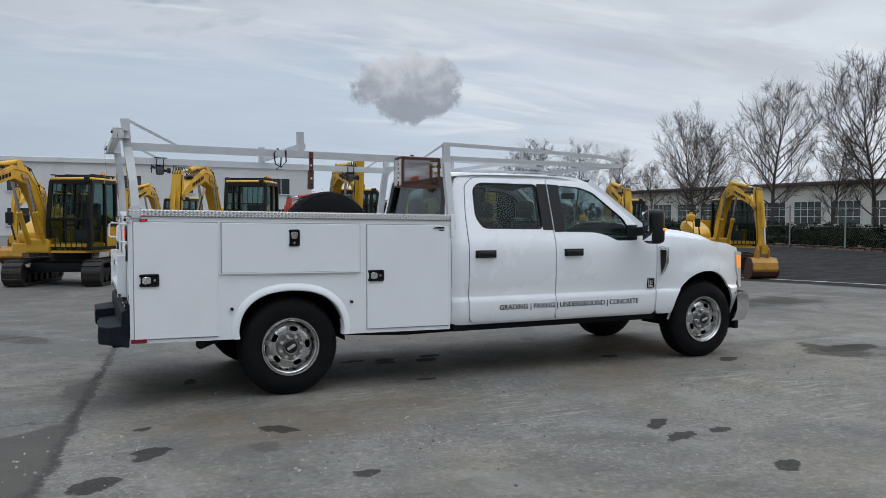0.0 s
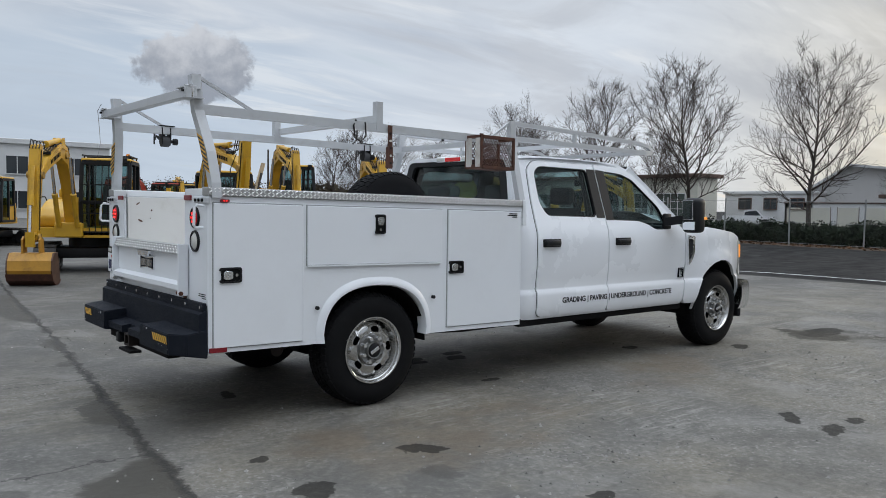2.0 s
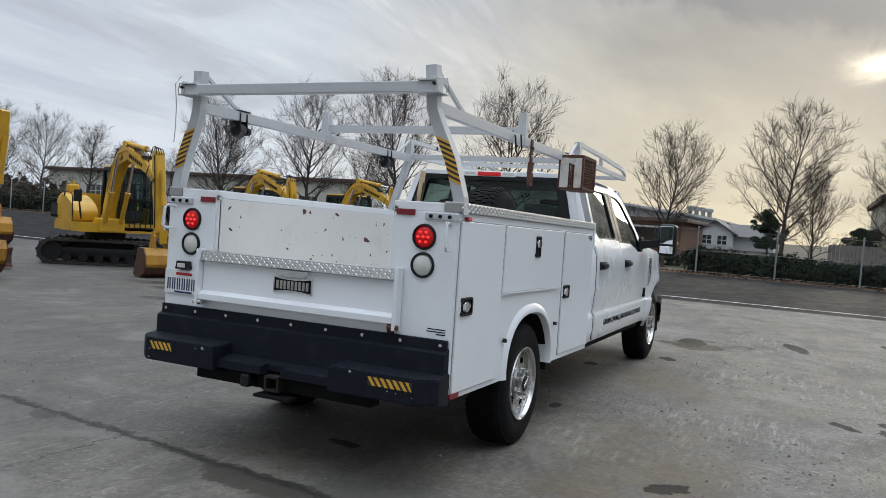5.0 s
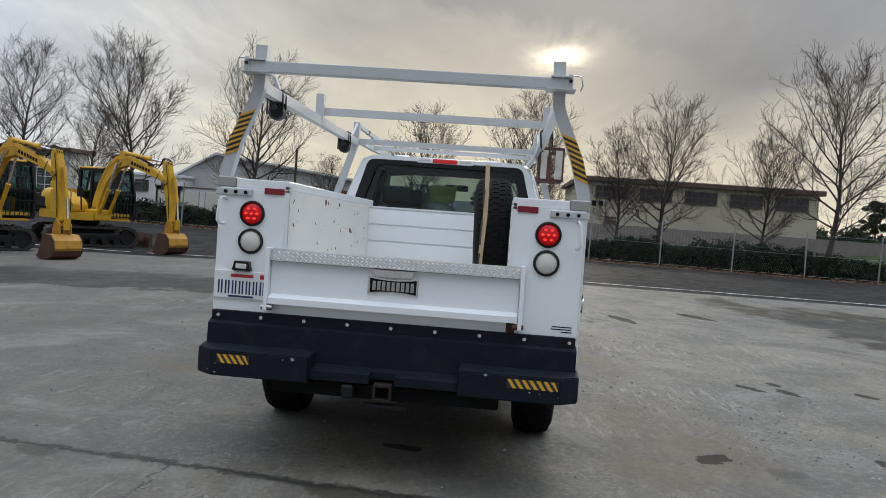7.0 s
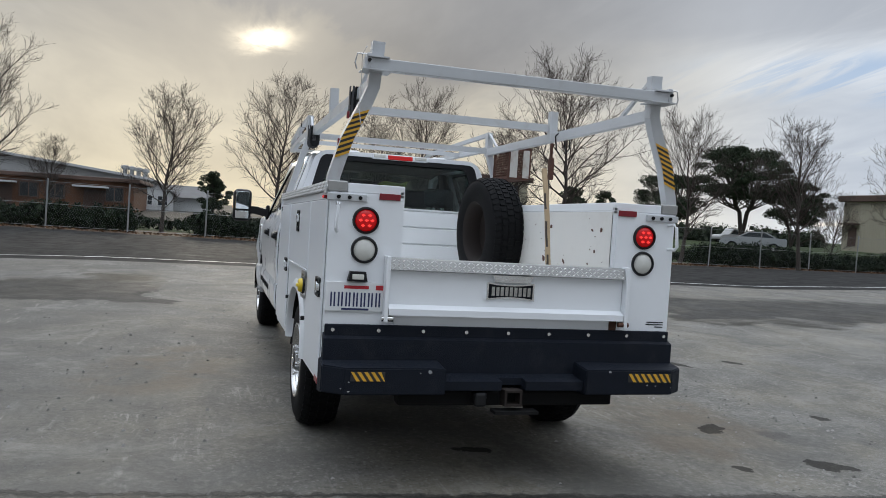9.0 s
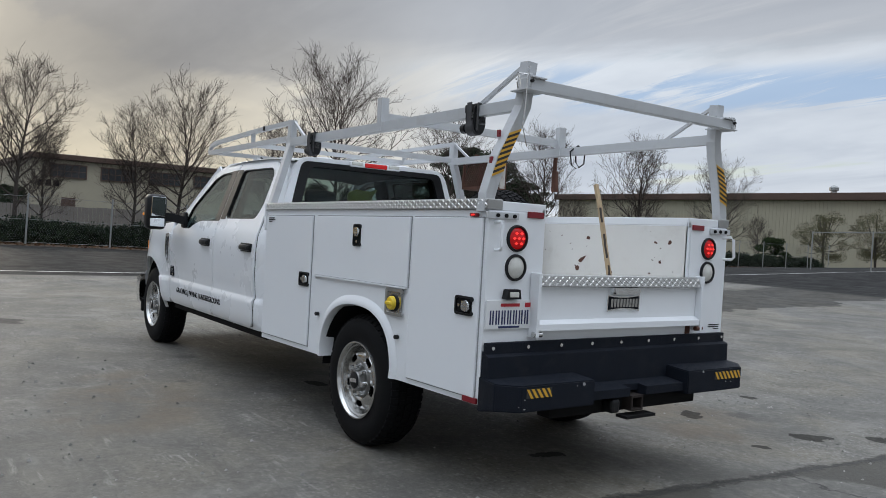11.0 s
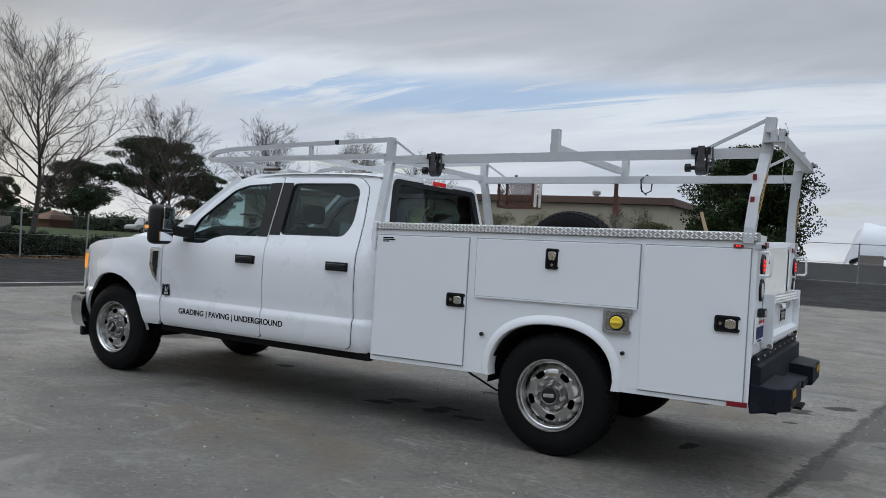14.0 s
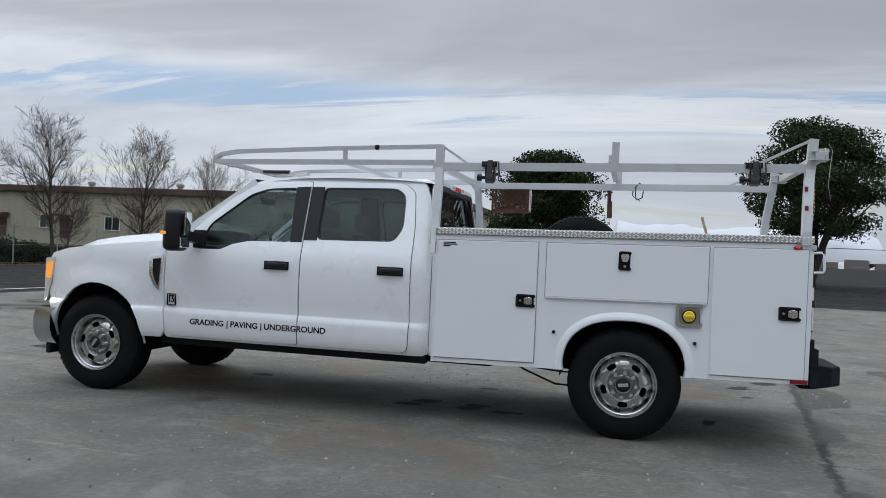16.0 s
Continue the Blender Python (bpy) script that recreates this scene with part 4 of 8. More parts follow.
TREES = [bare_tree(11, 8.6), bare_tree(23, 8.6, wide=0.36), bare_tree(5, 9.0, lean=0.32, wide=0.42), bare_tree(31, 7.4, wide=0.44)]
SPOTS = [(30.4, 28.0, 0, 8.2), (30.0, 22.0, 1, 8.9), (31.4, 17.3, 3, 9.3), (31.8, 11.45, 0, 9.5), (31.4, 3.6, 3, 6.9),
         (31.6, -1.2, 1, 8.2), (30.6, -7.3, 0, 8.2), (31.0, -11.9, 3, 6.9), (30.0, -14.35, 2, 10.4), (29.4, -20.9, 2, 8.1), (27.4, -26.3, 1, 8.2), (28.4, -34.6, 3, 8.4), (28.0, -42.5, 0, 8.2),
         (34.0, 31.5, 3, 7.4), (31.2, 19.6, 1, 6.0), (36.0, 8.85, 1, 4.5), (33.0, -2.4, 3, 5.2), (30.6, -5.5, 1, 6.4), (30.2, -30.6, 1, 4.6), (30.0, -37.4, 3, 4.4),
         (38.0, 62.0, 1, 8.6), (41.2, 62.0, 3, 9.6), (46.0, 63.0, 0, 10.0), (50.2, 62.0, 1, 9.0), (53.5, 60.0, 3, 7.6), (57.0, 58.0, 0, 7.2), (23.4, -66.0, 1, 4.8), (21.1, -65.5, 3, 5.2), (19.0, -66.0, 0, 5.0), (40.0, -66.0, 3, 5.0)]
used = set()
for k, (x, y, v, h) in enumerate(SPOTS):
    base_h = (8.6, 8.6, 9.0, 7.4)[v]
    m = pose(x, y, rise_at(x, y), 0, 0, (k * 77) % 360 if v != 2 else -75)
    if v not in used:
        used.add(v)
        ob = TREES[v]
        ob.matrix_basis = m
    else:
        ob = copy_thing(TREES[v], m)
    ob.scale = (h / base_h,) * 3


def leaf_tree(name, seed, x, y, h, wide, mat, label, clumps=26, trunk_h=0.25, leaf=0.11, per=260, stems=1, flat=0.75, lump=0.10):
    """A tree in leaf: one or more bent stems, limbs to every clump, and clumps of small leaves with gaps between them."""
    rg = random.Random(seed)
    z = rise_at(x, y)
    tree = thing(name, label, "tree", pose(x, y, z))
    bm = B()
    forks = []
    for k in range(stems):
        a = 6.283 * k / stems + rg.uniform(0, 1)
        r = wide * (0.02 if stems == 1 else 0.13)
        fork = Vector((r * math.cos(a), r * math.sin(a), h * 0.55))
        sweep(bm, [(0.02 * h * k, 0, -0.1), (r * 0.35 * math.cos(a), r * 0.35 * math.sin(a), h * trunk_h * 0.7), (r * 0.8 * math.cos(a), r * 0.8 * math.sin(a), h * 0.40), tuple(fork)], h * 0.042, h * 0.042, n=8)
        forks.append(fork)
    tips = []
    for k in range(clumps):
        a, u = rg.uniform(0, 6.283), rg.random() ** 0.5
        zz = h * (trunk_h + (0.95 - trunk_h) * rg.random())
        prof = math.sin(math.pi * min(1, max(0.08, (zz / h - trunk_h + 0.12) / (1.14 - trunk_h)))) ** 0.6
        prof *= 0.86 + 0.28 * noise.noise((2.2 * math.cos(a), 2.2 * math.sin(a), zz / h * 3 + seed))
        tips.append(Vector((u * wide * 0.5 * prof * math.cos(a), u * wide * 0.5 * prof * math.sin(a), zz)))
    for t in tips:
        fork = min(forks, key=lambda f: (f - t).length)
        start = fork * min(1.0, max(0.62, t.z / h))
        sweep(bm, [tuple(start), tuple(start.lerp(t, 0.55) + Vector((0, 0, -0.04 * h))), tuple(t)], h * 0.009, h * 0.009, n=5)
    link("trunk", bm, M_BARK, tree, smooth=True)
    bm = B()
    for t in tips:
        size = wide * lump * rg.uniform(0.65, 1.35)
        leaf_cloud(bm, rg, t, (size * 1.2, size * 1.2, size * flat), int(per * rg.uniform(0.6, 1.3)), leaf)
    link("crown", bm, mat, tree)
    return tree


leaf_tree("evergreen_tree", 2, 4.6, -34.3, 6.4, 6.4, M_EVER, "dense dark green broadleaf evergreen tree by the fence", 150, 0.12, 0.070, 420, 2)
leaf_tree("evergreen_tree", 3, -8.4, -34.0, 8.0, 7.4, M_EVER, "tall dark green evergreen tree with an open forked trunk", 120, 0.34, 0.068, 400, 3)
leaf_tree("evergreen_tree", 8, -14.9, -34.5, 7.6, 7.0, M_EVER, "tall dark green evergreen tree with an open trunk", 110, 0.26, 0.070, 400, 2)
leaf_tree("pine_tree", 4, 71, -55.5, 11.0, 12.0, M_PINE, "spreading dark pine with a flat crown", 90, 0.46, 0.10, 520, 2, 0.45, 0.085)
leaf_tree("pine_tree", 6, 76, -49.0, 7.4, 9.0, M_PINE, "low dark round pine", 80, 0.30, 0.10, 420, 2, 0.6, 0.09)
leaf_tree("pine_tree", 18, 69, -60.5, 7.6, 8.0, M_PINE, "low dark pine beside the taller one", 70, 0.34, 0.10, 420, 2, 0.5, 0.09)
leaf_tree("pine_tree", 21, 76, -36.9, 5.0, 3.3, M_PINE, "small dark round street tree", 40, 0.36, 0.08, 260)
leaf_tree("pine_tree", 22, 76, -40.8, 4.8, 3.6, M_PINE, "small dark round street tree", 40, 0.36, 0.08, 260)
leaf_tree("pine_tree", 9, 70, 1.4, 3.9, 3.4, M_PINE, "small dark round evergreen", 50, 0.12, 0.08, 300)
leaf_tree("pine_tree", 13, 74, -6.5, 2.9, 5.0, M_PINE, "small dark round evergreen", 50, 0.12, 0.08, 300)
leaf_tree("shrub", 14, 33.5, -57.6, 2.7, 3.6, M_EVER, "low round green bush before the long hall", 40, 0.1, 0.07, 300)
leaf_tree("shrub", 17, 11.9, -44.5, 2.6, 3.6, M_SHRUB, "round grey-green bush behind the yard gate", 50, 0.1, 0.06, 260)
leaf_tree("shrub", 15, 30.3, -60, 4.6, 5.4, M_SHRUB, "half bare greenish street shrub by the long building", 46, 0.2, 0.05, 150)
leaf_tree("shrub", 16, 26.6, -61, 4.6, 5.4, M_SHRUB, "half bare greenish street shrub by the long building", 46, 0.2, 0.05, 150)
# far woods between the machines and the white building
bm = B()
rg = random.Random(77)
for k in range(60):
    x = rg.uniform(24, 62)
    y = 118 - x * 0.55 + rg.uniform(-4, 4)
    s = rg.uniform(1.6, 3.4)
    leaf_cloud(bm, rg, (x, y, rise_at(x, y) + s * 0.55), (s * 1.3, s * 1.3, s), 650, 0.12)
    leaf_cloud(bm, rg, (x, y, rise_at(x, y) + s * 0.4), (s * 1.1, s * 1.1, s * 0.85), 160, 0.5)
tagged(link("far_woods", bm, M_SCRUB), "brownish bare scrub and trees far beyond the machines", "woods", kind="stuff")

bm = B()
for k in range(70):
    x, y = 86 + rg.uniform(-2, 3), -28 - 0.75 * k
    h = rg.uniform(1.0, 1.8)
    leaf_cloud(bm, rg, (x, y, rise_at(x, y) + h * 0.6), (h * 1.1, h * 1.1, h), 420, 0.11)
    leaf_cloud(bm, rg, (x, y, rise_at(x, y) + h * 0.5), (h * 0.9, h * 0.9, h * 0.8), 80, 0.45)
tagged(link("far_shrubbery", bm, M_PINE), "dark evergreen shrubbery far beyond the road", "shrubbery", kind="stuff")
bm = B()
for k in range(60):
    x, y = 34.5 + rg.uniform(-0.1, 0.1), 8.0 - 0.85 * k
    leaf_cloud(bm, rg, (x, y, rise_at(x, y) + 0.30), (0.5, 0.6, 0.34), 260, 0.05)
    leaf_cloud(bm, rg, (x, y, rise_at(x, y) + 0.25), (0.4, 0.5, 0.26), 40, 0.18)
tagged(link("low_hedge", bm, M_HEDGE), "low clipped hedge on the grass behind the first one", "hedge", kind="stuff")

# ---- buildings ----
M_STUCCO = surface("cream_stucco", (0.41, 0.375, 0.285), 0.85, vary=0.06, scale=0.6, dirt=(0.32, 0.29, 0.23), dirt_amount=0.3, dirt_scale=0.5)
M_OFFWHITE = surface("white_wall", (0.62, 0.63, 0.63), 0.8, vary=0.05, scale=0.5, dirt=(0.42, 0.42, 0.41), dirt_amount=0.3, dirt_scale=0.4)
M_FASCIA = surface("brown_fascia", (0.10, 0.060, 0.045), 0.7, vary=0.2, scale=0.6)
M_BROWNWALL = surface("brown_siding", (0.15, 0.066, 0.032), 0.75, vary=0.25, scale=0.8, dirt=(0.08, 0.05, 0.035), dirt_amount=0.4, dirt_scale=0.7)
M_CREAMWHITE = surface("pale_cream_wall", (0.56, 0.55, 0.48), 0.8, vary=0.05, scale=0.5, dirt=(0.38, 0.36, 0.30), dirt_amount=0.3, dirt_scale=0.4)
M_HALLWALL = surface("grey_hall_wall", (0.46, 0.465, 0.46), 0.75, vary=0.08, scale=0.5)
M_ROOFGREY = surface("grey_sheet_roof", (0.52, 0.53, 0.54), 0.45, vary=0.08, scale=0.4)
M_SHINGLE = surface("grey_shingle_roof", (0.16, 0.155, 0.15), 0.85, vary=0.15, scale=1.5)
M_WIN = surface("window_pane", (0.035, 0.042, 0.048), 0.12, vary=0.2, scale=0.7)
M_WINGREEN = surface("green_window_pane", (0.06, 0.08, 0.07), 0.15, vary=0.3, scale=0.7)
M_TENT = surface("white_sheeting", (0.50, 0.515, 0.54), 0.6, vary=0.04, scale=0.4)
M_FENCEWOOD = surface("grey_board_fence", (0.20, 0.18, 0.16), 0.85, vary=0.2, scale=1.5)


def block(name, label, x0, x1, y0, y1, z0, z1, wall, roof_mat, eave=0.5, band=0.6):
    """A flat-roofed building: walls, a fascia band and a roof."""
    h = thing(name, label, "building", pose((x0 + x1) / 2, (y0 + y1) / 2, z0))
    a, b, c = (x1 - x0) / 2, (y1 - y0) / 2, z1 - z0
    link("wall", box(B(), -a, a, -b, b, -1.5, c - band), wall, h)
    bm = box(B(), -a - eave, a + eave, -b - eave, b + eave, c - band + 0.004, c, 0.05)
    link("roof", bm, roof_mat, h)
    return h


def window_on(h, axis, s, u0, u1, z0, z1, pane, cols=4, rows=2, frame=None):
    """A window with frame, bars and panes on a wall of a building, in the building's own axes."""
    def bx(bm, a0, a1, b0, b1, d0, d1):
        if axis == "x":
            return box(bm, min(s + d0, s + d1), max(s + d0, s + d1), a0, a1, b0, b1)
        return box(bm, a0, a1, min(s + d0, s + d1), max(s + d0, s + d1), b0, b1)
    out = -1 if s < 0 else 1
    f = bm = B()
    t = 0.09
    bx(bm, u0 - t, u1 + t, z1, z1 + t, 0, 0.1 * out)
    bx(bm, u0 - t, u1 + t, z0 - t, z0, 0, 0.14 * out)
    bx(bm, u0 - t, u0, z0, z1, 0, 0.1 * out)
    bx(bm, u1, u1 + t, z0, z1, 0, 0.1 * out)
    win = link("window", bm, frame or M_OFFWHITE, h)
    for k in range(1, cols):
        u = u0 + (u1 - u0) * k / cols
        link("bar", bx(B(), u - 0.03, u + 0.03, z0, z1, 0.01 * out, 0.07 * out), frame or M_OFFWHITE, win)
    for k in range(1, rows):
        z = z0 + (z1 - z0) * k / rows
        link("bar", bx(B(), u0, u1, z - 0.03, z + 0.03, 0.012 * out, 0.068 * out), frame or M_OFFWHITE, win)
    link("pane", bx(B(), u0, u1, z0, z1, 0.005 * out, 0.03 * out), pane, win)


# cream building with high window bands
hb = block("cream_building", "cream stucco workshop with brown fascia and dark high windows", 70, 92, -29, -7.5, 0.3, 6.05, M_STUCCO, M_FASCIA, 0.45, 0.48)
for k in range(5):
    u = -9.75 + k * 4.1
    window_on(hb, "x", -11, u, u + 2.8, 3.85, 4.85, M_WIN, 5, 2, M_FASCIA)
for u in (7.4,):
    link("door", box(B(), -11.08, -11.0, u, u + 1.1, 0, 2.1), M_FASCIA, hb)
for k in range(3):
    link("house_number", box(B(), -11.05, -11.0, 10.4 - 0.62 * k - 0.42, 10.4 - 0.62 * k, 3.0, 3.5), M_INK, hb, "dark plain bar")
bf = thing("board_fence", "grey weathered upright board fence before a building", "fence", pose(62, -20, rise_at(62, -20)))
for k in range(110):
    ob_bm = box(B(), -0.02, 0.02, -13 + k * 0.27, -13 + k * 0.27 + 0.25, -0.6, 1.55 + 0.06 * rng.random())
    link("board", ob_bm, M_FENCEWOOD, bf)
# long cream hall with brown roof edge
lc = block("long_hall", "long cream ribbed hall with a dark brown roof edge", 17.8, 73, -100, -71, 1.2, 7.15, M_STUCCO, M_FASCIA, 0.5, 0.72)
bm = B()
for k in range(136):
    box(bm, -27.4 + k * 0.405, -27.34 + k * 0.405, 14.5, 14.53, 0, 5.2)
link("ribs", bm, M_STUCCO, lc)
for u in (-19.0, -7.8, 5.3, 17.0, 24.0):
    link("roof_vent", lathe(B(), [(0.30, 5.9), (0.30, 6.4), (0.45, 6.45), (0.45, 6.75), (0.2, 6.95), (0.001, 7.0)], (u, 11, 0), "z", 14), M_GALV, lc, "round galvanised roof vent", True)
for u in (19.0, 10.5):
    window_on(lc, "y", 14.5, u, u + 1.8, 1.2, 2.6, M_WIN, 2, 1)
    link("door_hood", box(B(), u + 6, u + 8.2, 14.5, 15.6, 2.5, 2.7), M_FASCIA, lc)
    link("door", box(B(), u + 6.4, u + 7.6, 14.5, 14.58, 0, 2.2), M_FASCIA, lc)
# white two-storey building behind the machines
wb = block("white_building", "long white two-storey building with paired windows", -45, 21, 76, 90, -0.3, 7.2, M_OFFWHITE, M_OFFWHITE, 0.2, 0.5)
for k in range(13):
    for z in (1.1, 4.3):
        window_on(wb, "y", -7, -30 + k * 4.9, -28.2 + k * 4.9, z, z + 1.6, M_WIN, 2, 1)
# street building with green window walls
gb = block("window_wall_building", "low pale street building with tall green window walls", 76, 80, 46, 100, -0.1, 5.7, M_CREAMWHITE, M_FASCIA, 0.5, 0.45)
for k in range(10):
    window_on(gb, "x", -2, -25.4 + k * 5.1, -21.6 + k * 5.1, 0.9, 3.5, M_WINGREEN, 4, 3)
wl = block("low_white_building", "low grey-white building with a flat roof and small windows", 85, 98, 37.2, 48.0, 0.1, 3.9, M_OFFWHITE, M_OFFWHITE, 0.2, 0.35)
for k in range(3):
    window_on(wl, "x", -6.5, -4.4 + k * 3.2, -2.9 + k * 3.2, 1.7, 2.9, M_WIN, 2, 1, M_FASCIA)
# grey-roofed hall
gh = thing("gable_hall", "large hall with a pale grey sheet roof", "building", pose(88, 30, 0.68))
link("wall", prism(B(), [(-21.5, -1), (9.6, -1), (9.6, 3.0), (4.4, 6.0), (-21.5, 2.95)], 0, 60, "x"), M_HALLWALL, gh)
for e, z in ((-22.2, 2.87), (10.2, 2.66)):
    link("roof", prism(B(), [(e, z), (4.4, 6.02), (4.4, 6.22), (e, z + 0.2)], -0.6, 60.6, "x"), M_ROOFGREY, gh)
    link("rake_board", prism(B(), [(e, z - 0.05), (4.4, 5.97), (4.4, 6.24), (e, z + 0.22)], -0.68, -0.604, "x"), M_ROOFGREY, gh, "pale grey rake board")
for k in range(4):
    link("roof_vent", lathe(B(), [(0.25, 0.0), (0.25, 0.7), (0.45, 0.8), (0.4, 1.1), (0.001, 1.2)], (2.0, -19.0 - 0.72 * k, 3.25 - 0.08 * k), "z", 10), M_GALV, gh, "small galvanised roof vent", True)
# low white annex along the hall's gable
an = block("hall_annex", "low white annex with wide doors before the hall", 85, 87.99, 28.6, 40.4, 0.1, 2.6, M_OFFWHITE, M_FASCIA, 0.15, 0.12)
for u in (-5.2, -2.3, 0.7, 3.4):
    link("door", box(B(), -1.53, -1.495, u, u + 2.2, -0.3, 1.9), M_CREAMWHITE, an, "pale wide door")
    for e in (u - 0.08, u + 2.2):
        link("door_post", box(B(), -1.54, -1.495, e, e + 0.08, -0.3, 1.98), M_FENCEWOOD, an)
# brown timber building
bb = block("brown_building", "low brown timber building with a flat roof", 61, 74, 7.4, 19.8, 0.15, 2.9, M_BROWNWALL, M_FASCIA, 0.5, 0.3)
for u in (-5.4, -1.2, 0.6):
    window_on(bb, "x", -6.5, u, u + 1.2, 1.0, 2.0, M_WIN, 2, 1, M_FASCIA)
for u in (-3.2, 3.2):
    link("canopy", box(B(), -8, -6.5, u - 1.2, u + 1.2, 1.92, 2.05), M_OFFWHITE, bb, "pale flat canopy")
    link("door", box(B(), -6.53, -6.5, u - 0.9, u + 0.6, -0.4, 1.75), M_FASCIA, bb, "dark brown door")
# small house with a gable
sh = thing("house", "small pale house with a grey gable roof", "house", pose(86, 7.2, rise_at(86, 7.2)))
link("wall", prism(B(), [(-1.75, -0.6), (1.75, -0.6), (1.75, 1.7), (0, 2.9), (-1.75, 1.7)], -4, 4, "x"), M_OFFWHITE, sh)
for s in (-1, 1):
    link("roof", prism(B(), [(s * 2.1, 1.58), (0, 2.92), (0, 3.05), (s * 2.1, 1.71)], -4.4, 4.4, "x"), M_SHINGLE, sh)
link("wing_wall", box(B(), -2.0, 3.5, -5.6, -1.75, -0.6, 1.5), M_OFFWHITE, sh)
link("wing_roof", prism(B(), [(-2.6, 1.42), (3.9, 1.42), (0.6, 2.75)], -6.0, -1.0, "y"), M_SHINGLE, sh)
window_on(sh, "x", -4, -1.2, -0.3, 0.5, 1.4, M_WIN, 2, 2)
window_on(sh, "x", -4, 0.3, 1.2, 0.5, 1.4, M_WIN, 2, 2)
# small brown-roofed pavilion
pv = thing("pavilion", "small building with a brown hipped roof", "building", pose(80, -48.9, rise_at(80, -48.9)))
link("wall", box(B(), -1.5, 1.5, -1.5, 1.5, -0.5, 0.9), M_BROWNWALL, pv)
bm = B()
apex = bm.verts.new((0, 0, 2.0))
ring = [bm.verts.new((a * 1.9, b * 1.9, 0.9)) for a, b in ((-1, -1), (1, -1), (1, 1), (-1, 1))]
bm.faces.new(ring[::-1])
for i in range(4):
    bm.faces.new((ring[i], ring[(i + 1) % 4], apex))
link("roof", bm, M_BROWNWALL, pv)
# white sheeted stockpiles behind the yard
for k, (x, wd) in enumerate(((-75, 30), (-44, 30), (-12, 31))):
    z = rise_at(x, -92)
    ts = thing("white_stockpile", "long mound covered with white sheeting beyond the yard fence", "stockpile", pose(x, -92, z), group="white stockpiles")
    us = [-wd / 2 + wd * i / 40 for i in range(41)]
    vs = [6.2 - 12.4 * i / 18 for i in range(19)]
    bm = grid(B(), us, vs, lambda u, v: (u, v, -0.6 + (5.0 + 0.9 * noise.noise((u * 0.16 + k * 9, v * 0.1, 0)) + 0.35 * noise.noise((u * 0.7, v * 0.5, 4))) * max(0.0, 1 - (v / 6.3) ** 2) ** 0.35 * min(1, (wd / 2 - abs(u)) / 1.6 + 0.25)))
    link("sheeting", bm, M_TENT, ts, "creased white sheeting", True)
    for j in range(int(wd / 3)):
        link("foot_block", box(B(), -wd / 2 + 3 * j + 0.3, -wd / 2 + 3 * j + 2.6, 6.4, 7.0, -1.0, 0.75 + 0.3 * (j % 2)), M_FENCEWOOD, ts, "grey low block along its foot")
# fence, gate and sign at the back of the yard
FY = -36.0
yf = thing("yard_fence", "galvanised posts and rails of the back yard fence", "fence")
spots = [-52 + 3.05 * k for k in range(20)] + [8.42, 11.75, 14.8, 17.85]
for x in spots:
    link("post", cyl(B(), (x, FY, rise_at(x, FY) - 0.1), (x, FY, rise_at(x, FY) + 1.95), 0.034, n=8), M_GALV, yf, smooth=True)
for z, thick in ((1.9, 0.04), (1.0, 0.02), (0.1, 0.02)):
    link("rail", sweep(B(), [(x, FY, rise_at(x, FY) + z) for x in spots[:21]], thick, thick, n=6), M_GALV, yf)
link("rail", sweep(B(), [(x, FY, rise_at(x, FY) + 1.9) for x in spots[21:]], 0.04, 0.04, n=6), M_GALV, yf)
bm = B()
for k in range(620):
    x = -52 + 0.098 * k
    z0 = rise_at(x, FY)
    for e in (-1, 1):
        a, b = Vector((x, FY + 0.01 * e, z0 + 0.05)), Vector((x + e * 1.05, FY + 0.01 * e, z0 + 1.88))
        bm.faces.new([bm.verts.new(v) for v in (a - Vector((0.0012, 0, 0)), a + Vector((0.0012, 0, 0)), b + Vector((0.0012, 0, 0)), b - Vector((0.0012, 0, 0)))])
link("wire_mesh", bm, M_GALV, yf, "galvanised diamond wire mesh")
yg = thing("yard_gate", "low galvanised tube gate standing in the fence", "gate", pose(8.9, FY + 0.15, rise_at(9.8, FY)))
bm = B()
for z in (0.08, 0.62, 1.16):
    sweep(bm, [(0, 0, z), (1.95, 0, z)], 0.045, 0.045, n=6)
for x in (0, 0.65, 1.3, 1.95):
    sweep(bm, [(x, 0, 0.0), (x, 0, 1.18)], 0.045, 0.045, n=6)
link("gate_frame", bm, M_GALV, yg, smooth=True)
M_STOPRED = surface("stop_red", (0.42, 0.03, 0.03), 0.5, vary=0.06)
ss = thing("stop_sign", "red octagonal stop sign on a steel post", "sign", pose(13.84, -52, rise_at(13.84, -52)))
link("post", cyl(B(), (0, 0, -0.2), (0, 0, 2.0), 0.03, n=8), M_GALV, ss, smooth=True)
zs = 2.69 - rise_at(13.84, -52)
pl_ = link("plate", prism(B(), [(0.40 * math.cos(radians(22.5 + 45 * k)), zs + 0.40 * math.sin(radians(22.5 + 45 * k))) for k in range(8)], 0.035, 0.045, "y"), M_SIGNWHITE, ss, "white edged plate")
link("field", prism(B(), [(0.365 * math.cos(radians(22.5 + 45 * k)), zs + 0.365 * math.sin(radians(22.5 + 45 * k))) for k in range(8)], 0.046, 0.049, "y"), M_STOPRED, pl_, "red field")
writing("letters", "STOP", 0.27, M_SIGNWHITE, Matrix.Translation((0.31, 0.052, zs - 0.09)) @ pose(0, 0, 0, 90, 0, 180), pl_)
